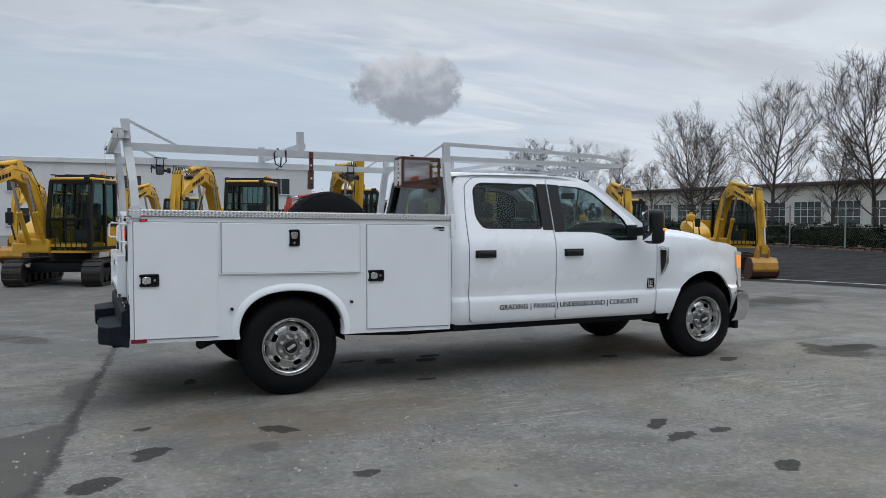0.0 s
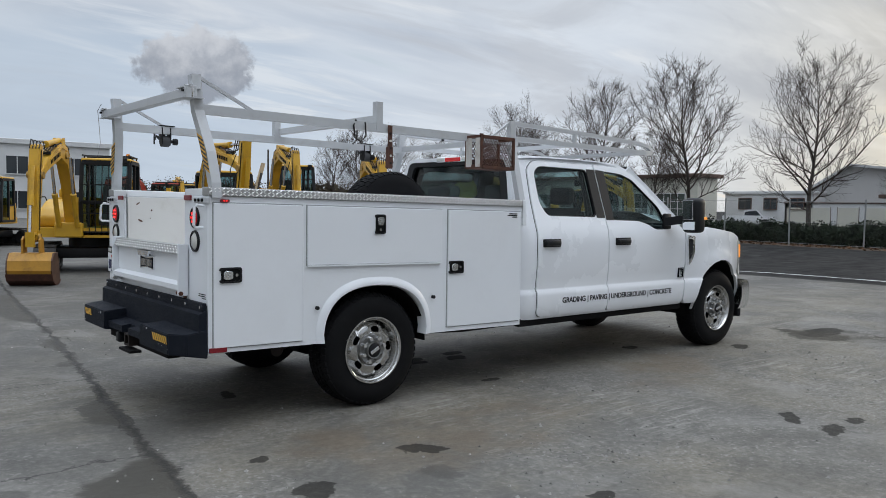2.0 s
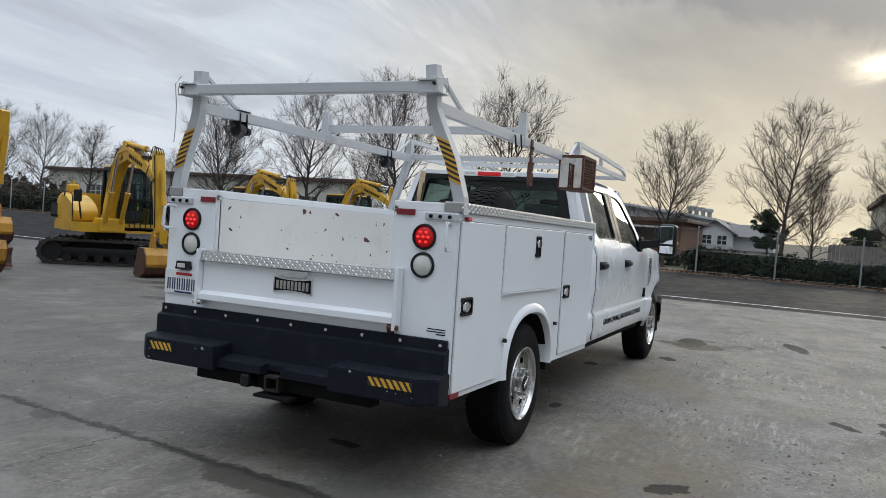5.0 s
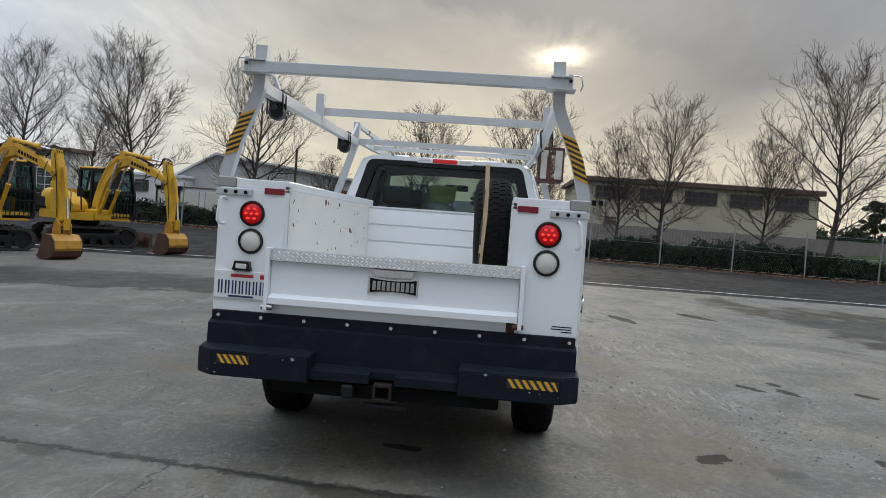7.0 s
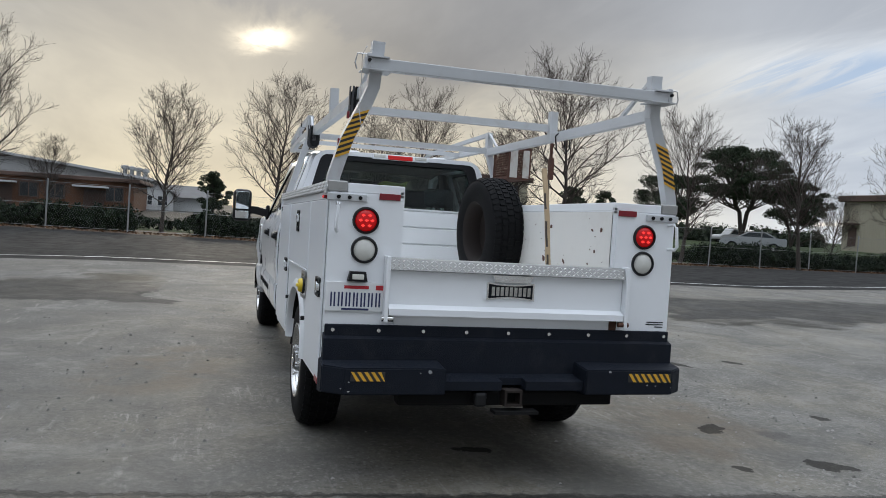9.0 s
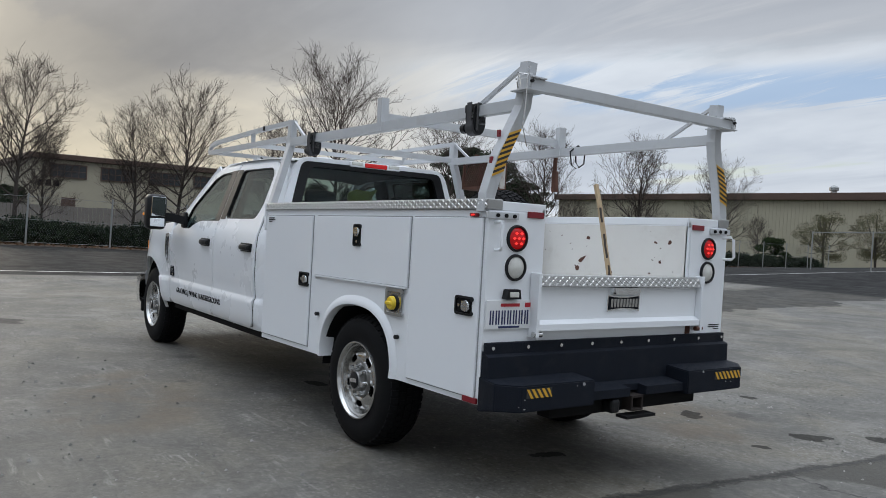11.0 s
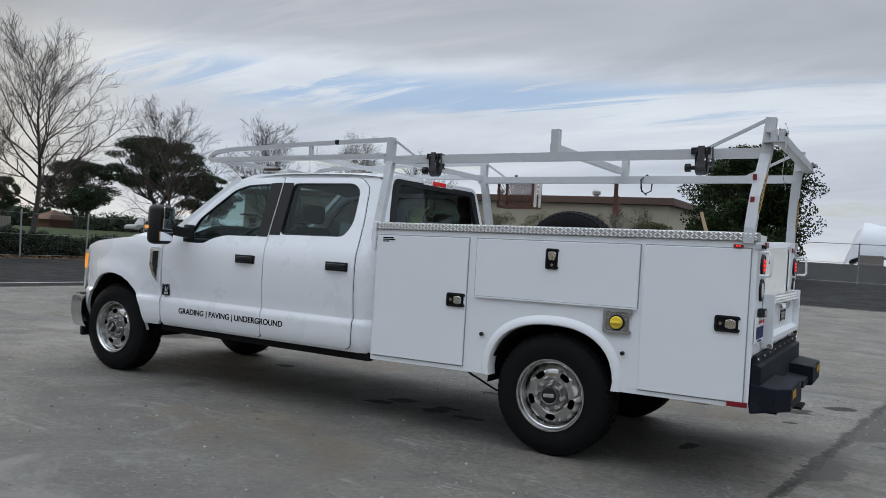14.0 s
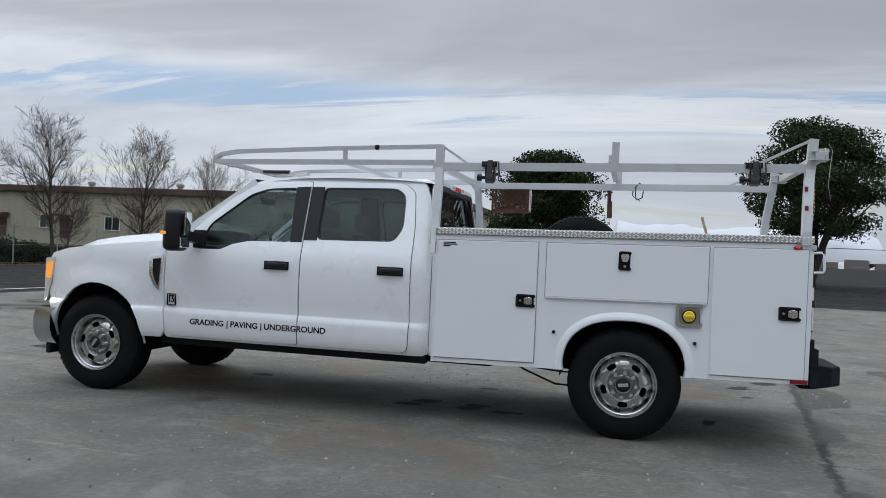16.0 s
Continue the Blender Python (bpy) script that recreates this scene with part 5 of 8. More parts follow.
# poles
for x, y, h in ((52, 15, 7.5), (33, 66, 9.0)):
    tp = thing("timber_pole", "dark upright timber pole", "pole", pose(x, y, rise_at(x, y)))
    link("shaft", cyl(B(), (0, 0, -0.2), (0, 0, h * 0.72), 0.11, 0.08, 10), M_BARK, tp, smooth=True)


# ---- parked cars beyond the hedge ----
def small_car(m, mat, label, pickup=False):
    car = thing("parked_car", label, "car", m)
    L = 2.75 if pickup else 2.3
    top = [(-L, 0.45), (-L, 0.95), (-L + 0.1, 1.02), (L - 1.5, 1.02), (L - 0.2, 0.92), (L, 0.7), (L, 0.4)]
    link("body", prism(B(), rounded(top, 0.12), -0.9, 0.9, "y"), mat, car, smooth=True)
    roof = [(-0.5, 1.0), (-0.45, 1.5), (-0.2, 1.72), (0.9, 1.72), (1.5, 1.0)] if pickup else [(-1.7, 1.0), (-0.9, 1.42), (0.3, 1.44), (1.1, 1.0)]
    link("cabin", prism(B(), rounded(roof, 0.08), -0.76, 0.76, "y"), mat, car, smooth=True)
    win = [(-0.4, 1.06), (-0.36, 1.45), (0.8, 1.62), (1.3, 1.06)] if pickup else [(-1.45, 1.04), (-0.85, 1.36), (0.25, 1.37), (0.9, 1.04)]
    for s in (-1, 1):
        link("window", prism(B(), win, s * 0.765, s * 0.772, "y"), M_WIN, car)
    for x in (-L * 0.62, L * 0.62):
        for s in (-1, 1):
            wh = link("wheel", lathe(B(), [(0.16, s * 0.93), (0.33, s * 0.92), (0.34, s * 0.72), (0.1, s * 0.72)], (x, 0, 0.34), n=20), M_RUBBER, car, smooth=True)
            link("rim", lathe(B(), [(0.001, s * 0.9), (0.2, s * 0.935), (0.21, s * 0.92)], (x, 0, 0.34), n=16), M_STEEL, wh, smooth=True)
    return car


M_CARWHITE = surface("car_white", (0.72, 0.73, 0.74), 0.3, vary=0.03, coat=0.5)
M_CARDARK = surface("car_dark", (0.05, 0.065, 0.09), 0.3, 0.3, vary=0.04, coat=0.5)
M_CARSILVER = surface("car_silver", (0.40, 0.42, 0.44), 0.3, 0.5, vary=0.04, coat=0.5)
small_car(pose(75.2, -57.8, rise_at(75.2, -57.8), 0, 0, 92), M_CARWHITE, "white pickup parked beyond the hedge", True)
small_car(pose(45, -37, rise_at(45, -37), 0, 0, 55), M_CARSILVER, "silver saloon car parked beyond the hedge")
small_car(pose(20.2, -55, rise_at(20.2, -55), 0, 0, 8), M_CARDARK, "dark blue-grey car parked before the long hall")
small_car(pose(80, 42.0, rise_at(80, 42.0), 0, 0, -62), M_CARWHITE, "white pickup parked on the far street", True)

# ---- the service truck ----
truck = thing("service_truck", "white crew cab service truck with tool body and ladder rack", "truck")
RAKE = -0.0135
SIDES = (1, -1)


def interp(v, table):
    for (a, fa), (b, fb) in zip(table, table[1:]):
        if v <= b:
            t = max(0.0, (v - a) / (b - a))
            return fa + (fb - fa) * t
    return table[-1][1]


CAB_Y = [(0.46, 0.945), (0.50, 0.975), (0.54, 0.992), (0.60, 1.0035), (0.66, 1.006), (0.70, 1.006), (0.735, 1.004), (0.752, 0.990), (0.765, 0.988), (0.85, 0.997), (0.95, 1.005), (1.15, 1.003), (1.25, 0.992), (1.31, 0.970), (1.45, 0.922), (1.65, 0.852), (1.83, 0.790), (1.90, 0.755), (1.94, 0.70)]


def cab_y(x, z, inset=0.0):
    y = interp(z, CAB_Y)
    if x < 1.65:
        y -= 0.06 * ((1.65 - x) / 0.145) ** 2
    if x > 4.35:
        y -= 0.15 * ((x - 4.35) / 0.70) ** 2
    d = math.hypot(x - 4.47, z - 0.43)
    if x > 3.85 and d < 0.66:
        y += 0.022 * (1 - smooth(0.50, 0.66, d))
    return y - inset


CUT_Z = [0.53, 0.56, 0.60, 0.63, 0.66, 0.70, 0.735, 0.752, 0.765, 0.85, 0.95, 1.05, 1.15, 1.25, 1.31, 1.38, 1.45, 1.55, 1.65, 1.75, 1.83, 1.87]
win_f = rounded([(3.545, 1.262), (3.445, 1.482), (3.13, 1.745), (2.98, 1.795), (2.725, 1.812), (2.70, 1.352), (3.07, 1.345), (3.22, 1.31), (3.31, 1.262)], 0.035, 3)
win_r = rounded([(2.475, 1.378), (2.485, 1.818), (1.85, 1.826), (1.77, 1.77), (1.755, 1.50), (1.82, 1.388)], 0.05, 3)
door_f = rounded([(3.775, 0.520), (3.79, 0.75), (3.80, 1.235), (3.66, 1.325), (3.16, 1.795), (2.98, 1.858), (2.60, 1.868), (2.594, 1.30), (2.590, 0.520)], 0.03, 3)
door_r = rounded([(2.580, 0.520), (2.584, 1.30), (2.590, 1.868), (1.80, 1.872), (1.70, 1.80), (1.665, 1.50), (1.655, 0.75), (1.66, 0.55), (1.70, 0.520)], 0.04, 3)
cab_out = rounded([(1.505, 0.50), (3.80, 0.50), (3.84, 1.24), (3.72, 1.315), (3.17, 1.825), (2.98, 1.893), (2.65, 1.912), (1.76, 1.918), (1.62, 1.88), (1.56, 1.72), (1.508, 1.30)], 0.04, 3)
big_f = [(x + (0.02 if x > 3.0 else -0.02), z + (0.015 if z > 1.5 else -0.015)) for x, z in win_f]
big_r = [(x + (0.02 if x > 2.1 else -0.02), z + (0.015 if z > 1.6 else -0.015)) for x, z in win_r]
for s in SIDES:
    bm = sheet(cab_out, [big_f, big_r], lambda x, z: cab_y(x, z, 0.016), 0.05, CUT_Z, [1.53, 1.56, 1.59, 1.62])
    link("cab_side", bm if s > 0 else mirrored(bm), M_WHITE, truck, smooth=True)
    for nm, out, hole in (("front_door", door_f, win_f), ("rear_door", door_r, win_r)):
        bm = sheet(out, [hole], cab_y, 0.022, CUT_Z)
        door = link(nm, bm if s > 0 else mirrored(bm), M_WHITE, truck, smooth=True)
        mx = sum(p[0] for p in out) / len(out)
        mz = sum(p[1] for p in out) / len(out)
        grow = [(x + 0.0026 * (1 if x > mx else -1), z + 0.0026 * (1 if z > mz else -1)) for x, z in out]
        shrink = [(mx + (x - mx) * 0.965, mz + (z - mz) * 0.975) for x, z in out]
        # black sheet behind the seams, painting the shade in the door gaps
        bm = sheet(grow, [shrink], lambda x, z: cab_y(x, z, 0.0135), 0.004, CUT_Z)
        link("door_gap", bm if s > 0 else mirrored(bm), M_BLACK, door)
        # black window surround
        cx = sum(p[0] for p in hole) / len(hole)
        cz = sum(p[1] for p in hole) / len(hole)
        inner = [(cx + (x - cx) * 0.982, cz + (z - cz) * 0.963) for x, z in hole]
        bm = sheet(hole, [inner], lambda x, z: cab_y(x, z, 0.004), 0.03, CUT_Z)
        link("window_seal", bm if s > 0 else mirrored(bm), M_BLACK, door)
        bm = sheet(inner, [], lambda x, z: cab_y(x, z, 0.014), 0.004, CUT_Z)
        pane = link("window_pane", bm if s > 0 else mirrored(bm), M_GLASS, door, "tinted side window", smooth=True)
        pane.visible_shadow = False
        hx = 2.79 if nm == "front_door" else 1.822
        bm = box(B(), hx - 0.108, hx + 0.108, 1.0, 1.012, 1.120, 1.190, 0.004)
        box(bm, hx - 0.10, hx + 0.085, 1.005, 1.042, 1.132, 1.178, 0.014)
        cyl(bm, (hx - 0.085, 1.01, 1.155), (hx - 0.085, 1.046, 1.155), 0.014, n=10)
        link("door_handle", bm if s > 0 else mirrored(bm), M_BLACK, door, "black pull handle", True)
    # black B pillar cover
    bm = sheet([(2.705, 1.352), (2.73, 1.815), (2.604, 1.822), (2.600, 1.354)], [], lambda x, z: cab_y(x, z, -0.003), 0.02, CUT_Z)
    link("pillar_cover", bm if s > 0 else mirrored(bm), M_BLACK, truck)
    bm = sheet([(2.586, 1.372), (2.590, 1.822), (2.480, 1.822), (2.470, 1.374)], [], lambda x, z: cab_y(x, z, -0.003), 0.02, CUT_Z)
    link("pillar_cover", bm if s > 0 else mirrored(bm), M_BLACK, truck)
    # front fender with its wheel arch
    arch = [(4.47 + 0.475 * math.cos(a), 0.43 + 0.50 * math.sin(a)) for a in [radians(d) for d in range(0, 181, 12)]]
    out = [(3.84, 0.50), (3.995, 0.50), *[(x, max(z, 0.43)) for x, z in arch[::-1]], (4.955, 0.55), (5.03, 0.70), (5.075, 0.85), (5.06, 1.10), (5.015, 1.162), (4.80, 1.215), (4.40, 1.262), (3.85, 1.318), (3.815, 1.25), (3.81, 0.76), (3.797, 0.55)]
    bm = sheet(out, [], cab_y, 0.03, [0.55, 0.60, 0.65, 0.70, 0.735, 0.752, 0.765, 0.85, 0.92, 0.98, 1.04, 1.1, 1.16, 1.2, 1.25], [3.9, 4.0, 4.1, 4.2, 4.35, 4.5, 4.6, 4.7, 4.8, 4.88, 4.95])
    fender = link("fender", bm if s > 0 else mirrored(bm), M_WHITE, truck, smooth=True)
    # dark wheel housing
    bm = grid(B(), [0.90, 0.55], [radians(d) for d in range(-8, 189, 14)], lambda y, a: (4.47 + 0.50 * math.cos(a), y, 0.44 + 0.51 * math.sin(a)))
    link("wheel_housing", bm if s > 0 else mirrored(bm), M_UNDER, truck)
    # chrome framed fender vent
    fr = rounded([(3.825, 1.203), (3.950, 1.192), (3.944, 1.03), (3.90, 0.945), (3.843, 0.886)], 0.015, 3)
    ins = [(3.834, 1.166), (3.912, 1.158), (3.908, 1.04), (3.882, 0.972), (3.850, 0.922)]
    bm = sheet(fr, [ins], lambda x, z: cab_y(x, z, -0.018), 0.026)
    vent = link("fender_vent", bm if s > 0 else mirrored(bm), M_CHROME, truck, "chrome framed black fender vent", True)
    bm = sheet(ins, [], lambda x, z: cab_y(x, z, -0.002), 0.02)
    link("vent_grille", bm if s > 0 else mirrored(bm), M_BLACK, vent)
    # head lamp wrapping the corner
    hl = rounded([(4.977, 1.128), (5.120, 1.112), (5.124, 0.90), (5.118, 0.715), (5.085, 0.73), (5.06, 0.83), (5.012, 0.915)], 0.015, 3)
    bm = sheet(hl, [], lambda x, z: cab_y(x, z, -0.012), 0.04, [], [5.0, 5.03, 5.06, 5.09])
    lampo = link("head_lamp", bm if s > 0 else mirrored(bm), M_LENS, truck, "clear head lamp with amber corner", True)
    bm = sheet(rounded([(4.995, 1.085), (5.095, 1.075), (5.10, 0.935), (5.02, 0.935)], 0.012, 3), [], lambda x, z: cab_y(x, z, -0.018), 0.03, [], [5.03, 5.06])
    link("corner_lamp", bm if s > 0 else mirrored(bm), M_AMBERLIT, lampo, "lit amber corner lamp")
    # towing mirror
    bm = B()
    sweep(bm, [(3.500, 0.97, 1.335), (3.550, 1.10, 1.36), (3.550, 1.20, 1.36)], 0.09, 0.08)
    box(bm, 3.450, 3.570, 0.955, 0.99, 1.262, 1.42, 0.015)
    mir = link("door_mirror", bm if s > 0 else mirrored(bm), M_BLACK, truck, "tall black towing mirror", True)
    bm = box(B(), 3.490, 3.650, 1.145, 1.335, 1.235, 1.575, 0.05, 4)
    link("mirror_shell", bm if s > 0 else mirrored(bm), M_BLACK, mir, smooth=True)
    bm = box(B(), 3.482, 3.495, 1.172, 1.312, 1.365, 1.55, 0.004)
    for v in bm.verts:
        v.co.x -= 0.06 * (v.co.z - 1.365) + 0.25 * (v.co.y - 1.172)
    link("mirror_glass", bm if s > 0 else mirrored(bm), M_MIRROR, mir)
    bm = box(B(), 3.482, 3.495, 1.172, 1.312, 1.265, 1.345, 0.004)
    link("mirror_glass", bm if s > 0 else mirrored(bm), M_MIRROR, mir)
    bm = box(B(), 3.600, 3.654, 1.31, 1.3375, 1.366, 1.392, 0.006)
    link("mirror_lamp", bm if s > 0 else mirrored(bm), M_AMBERLIT, mir, "lit amber strip")
    # black sill under the doors
    bm = box(B(), 1.52, 3.85, 0.86, 0.925, 0.44, 0.515, 0.01)
    link("sill", bm if s > 0 else mirrored(bm), M_UNDER, truck)
    # lettering and unit number
    turn = pose(0, 0, 0, 90, 0, 180) if s > 0 else pose(0, 0, 0, 90, 0, 0)
    words = "GRADING | PAVING | UNDERGROUND" if s > 0 else "GRADING | PAVING | UNDERGROUND | CONCRETE"
    x0 = 3.548 if s > 0 else 1.965
    tokens = words.split(" ")
    wide = (1.205 if s > 0 else 1.60) / text_width(words, 0.078)
    for i, token in enumerate(tokens):
        shift = (text_width(" ".join(tokens[:i + 1]), 0.078) - text_width(token, 0.078)) * wide
        writing("door_lettering", token, 0.078, M_INK, Matrix.Translation((x0 - s * shift, s * 1.0068, 0.615)) @ turn @ Matrix.Diagonal((wide, 0.85, 1, 1)), truck, "dark grey company lettering")
    bm = B()
    for a0, a1, b0, b1 in ((3.69, 3.772, 0.868, 0.873), (3.69, 3.772, 0.776, 0.781), (3.69, 3.695, 0.776, 0.873), (3.767, 3.772, 0.776, 0.873), (3.71, 3.75, 0.853, 0.864)):
        box(bm, a0, a1, 0.99, 1.007, b0, b1)
    num = link("unit_number", bm if s > 0 else mirrored(bm), M_INK, truck, "dark framed unit number")
    ob = writing("digits", "15", 0.078, M_INK, Matrix.Translation((3.764 if s > 0 else 3.698, s * 1.0055, 0.787)) @ turn @ Matrix.Diagonal((0.85, 1, 1, 1)), num)

# roof, hood, windscreen
ys = [-0.765, -0.755, -0.72, -0.62, -0.45, -0.2, 0, 0.2, 0.45, 0.62, 0.72, 0.755, 0.765]


def roof_z(x, y):
    return 1.948 - 0.045 * abs(y / 0.765) ** 3.5 - 0.055 * max(0, (x - 2.4) / 0.65) ** 2.2 - 0.03 * max(0, (2.0 - x) / 0.45) ** 2


link("roof", grid(B(), [1.555, 1.60, 1.7, 1.9, 2.1, 2.4, 2.7, 2.9, 3.02, 3.08], ys, lambda x, y: (x + (0.05 * (1 - (y / 0.765) ** 2) if x > 2.95 else 0), y * (1 - 0.02 * max(0, x - 2.6)), roof_z(x, y))), M_WHITE, truck, smooth=True)
for s in (-1, 1):
    link("roof_rib", grid(B(), [1.66, 1.7, 2.8, 2.86], [s * 0.33, s * 0.35, s * 0.45, s * 0.47], lambda x, y: (x, y, roof_z(x, y) + (0.012 if 1.69 < x < 2.81 and 0.34 < abs(y) < 0.46 else -0.003))), M_WHITE, truck, smooth=True)


def screen(u, y):
    k = 0.90 - 0.145 * u
    return Vector((3.83 - 0.70 * u + 0.16 * (1 - (y) ** 2), y * k, 1.315 + 0.545 * u + 0.03 * (1 - y * y)))


us, vs = [0, 0.2, 0.4, 0.6, 0.8, 1.0], [-1, -0.9, -0.6, -0.3, 0, 0.3, 0.6, 0.9, 1]
pane = link("windscreen", grid(B(), us, vs, screen), M_GLASS, truck, "tinted windscreen", True)
pane.visible_shadow = False
for s in SIDES:
    link("pillar", sweep(B(), [screen(u, s) + Vector((-0.005, s * -0.012, -0.005)) for u in us], 0.075, 0.05), M_WHITE, truck, smooth=True)
link("screen_header", sweep(B(), [screen(1.0, v) + Vector((-0.01, 0, 0.0)) for v in vs], 0.05, 0.03), M_BLACK, truck)


def hood_z(x, y):
    t = abs(y) / 0.90
    edge = interp(x, [(3.80, 1.318), (4.40, 1.262), (4.80, 1.215), (4.99, 1.165), (5.16, 1.08)])
    bulge = 0.085 * (1 - smooth(0.35, 0.72, t)) + 0.035 * (1 - t ** 3)
    return edge + bulge * (1 - 0.55 * smooth(4.75, 5.15, x))


hx = [3.80, 3.9, 4.1, 4.3, 4.5, 4.7, 4.85, 4.95, 5.02, 5.08]
hy = [-1, -0.96, -0.9, -0.8, -0.7, -0.6, -0.45, -0.3, 0, 0.3, 0.45, 0.6, 0.7, 0.8, 0.9, 0.96, 1]
link("hood", grid(B(), hx, hy, lambda x, v: (x + 0.16 * smooth(4.6, 5.08, x) * (1 - v * v), v * (cab_y(x, 1.2) - 0.035), hood_z(x, v * 0.9))), M_WHITE, truck, smooth=True)
link("cowl", box(B(), 3.72, 3.87, -0.88, 0.88, 1.26, 1.318, 0.01), M_BLACK, truck)
bm = prism(B(), [(0.76, 0.80), (0.76, 1.06), (0.62, 1.15), (-0.62, 1.15), (-0.76, 1.06), (-0.76, 0.80), (-0.6, 0.72), (0.6, 0.72)], 5.00, 5.10, "x")
gr = link("grille", bm, M_BLACK, truck)
for z in (0.85, 0.97, 1.08):
    link("grille_bar", box(B(), 5.09, 5.13, -0.70, 0.70, z - 0.025, z + 0.025, 0.01), M_CHROME, gr)
link("radiator_support", box(B(), 4.90, 5.06, -0.76, 0.76, 0.60, 1.10), M_UNDER, truck)
pts = [(4.90, 0.992), (5.085, 0.975), (5.135, 0.88), (5.165, 0.62), (5.18, 0.25), (5.18, -0.25), (5.165, -0.62), (5.135, -0.88), (5.085, -0.975), (4.90, -0.992)]
bm = B()
rows = []
for px, py in pts:
    rows.append([bm.verts.new((px + o, py, z)) for o, z in ((-0.06, 0.375), (-0.012, 0.42), (0.018, 0.50), (0.020, 0.58), (0.004, 0.65), (-0.04, 0.685))])
for a, b in zip(rows, rows[1:]):
    for k in range(5):
        bm.faces.new((a[k], b[k], b[k + 1], a[k + 1]))
link("front_bumper", bm, M_CHROME, truck, "chrome wrapped front bumper", True)
for s in SIDES:
    bm = box(B(), 4.935, 4.985, 0.78, 0.955, 0.275, 0.42, 0.02)
    link("air_dam", bm if s > 0 else mirrored(bm), M_BLACK, truck)

# back of the cab
rear = rounded([(0.93, 0.50), (0.93, 1.25), (0.74, 1.86), (0.66, 1.918), (-0.66, 1.918), (-0.74, 1.86), (-0.93, 1.25), (-0.93, 0.50)], 0.05, 3)
rwin = rounded([(0.81, 1.40), (0.68, 1.882), (-0.68, 1.882), (-0.81, 1.40)], 0.06, 4)
rglass = rounded([(0.80, 1.41), (0.672, 1.874), (-0.672, 1.874), (-0.80, 1.41)], 0.06, 4)


def to_back(bm, back):
    for v in bm.verts:
        v.co = Vector((back(v.co.z) + (v.co.y - 5), v.co.x, v.co.z))
    return bm


def cab_back(z):
    return 1.50 + 0.075 * smooth(1.2, 1.9, z)


link("cab_back", to_back(sheet(rear, [rwin], lambda x, z: 5.0, -0.03, [1.25, 1.35, 1.5, 1.65, 1.8]), cab_back), M_WHITE, truck, smooth=True)
link("back_window_seal", to_back(sheet(rwin, [[(x * 0.90, 1.625 + (z - 1.625) * 0.87) for x, z in rglass]], lambda x, z: 4.993, -0.03, [1.5, 1.65, 1.8]), cab_back), M_BLACK, truck)
pane = link("back_window", to_back(sheet(rglass, [], lambda x, z: 5.004, -0.004, [1.5, 1.65, 1.8]), cab_back), M_DARKGLASS, truck, "dark tinted back window", True)
pane.visible_shadow = False
bm = box(B(), 1.528, 1.66, -0.25, 0.25, 1.872, 1.918, 0.012)
bl = link("high_brake_lamp", bm, M_WHITE, truck, "white housing with red brake lens", True)
link("lens", box(B(), 1.520, 1.58, -0.11, 0.11, 1.876, 1.914, 0.008), M_REDDIM, bl, "red brake lens")
for s in SIDES:
    link("cargo_lens", box(B(), 1.522, 1.58, min(s * 0.13, s * 0.235), max(s * 0.13, s * 0.235), 1.888, 1.915, 0.006), M_LENS, bl)
# shark fin / antenna base
link("roof_antenna", box(B(), 2.62, 2.70, -0.03, 0.03, 1.945, 1.975, 0.012), M_BLACK, truck)

# inside of the cab
for s in SIDES:
    for out in (door_f, door_r):
        low = [(x, z) for x, z in out if z < 1.36]
        trim = rounded([(min(x for x, z in low) + 0.04, 0.60), (max(x for x, z in low) - 0.04, 0.60), (max(x for x, z in low) - 0.06, 1.235), (min(x for x, z in low) + 0.04, 1.33)], 0.05, 3)
        bm = sheet(trim, [], lambda x, z: cab_y(x, z, 0.075), 0.02, CUT_Z)
        link("door_trim", bm if s > 0 else mirrored(bm), M_TRIM, truck, "dark grey door trim", True)
    bm = box(B(), 2.50, 2.69, 0.80, 0.855, 1.33, 1.84, 0.02)
    for v in bm.verts:
        v.co.y -= 0.28 * (v.co.z - 1.33)
    link("pillar_trim", bm if s > 0 else mirrored(bm), M_TRIM, truck)
    bm = box(B(), 1.60, 1.72, 0.80, 0.85, 1.33, 1.84, 0.02)
    for v in bm.verts:
        v.co.y -= 0.28 * (v.co.z - 1.33)
    link("pillar_trim", bm if s > 0 else mirrored(bm), M_TRIM, truck)
link("headliner", grid(B(), [1.60, 1.75, 2.1, 2.5, 2.85, 3.05], [-0.70, -0.5, -0.2, 0.2, 0.5, 0.70], lambda x, y: (x, y, roof_z(x, y) - 0.055)), M_LINER, truck, "grey cloth roof lining", True)
link("rear_trim", box(B(), 1.545, 1.575, -0.84, 0.84, 0.62, 1.385, 0.01), M_TRIM, truck)
link("cab_floor", box(B(), 1.53, 3.80, -0.90, 0.90, 0.50, 0.62), M_UNDER, truck)
link("dashboard", box(B(), 3.42, 3.80, -0.86, 0.86, 0.95, 1.30, 0.06, 3), M_BLACK, truck, smooth=True)
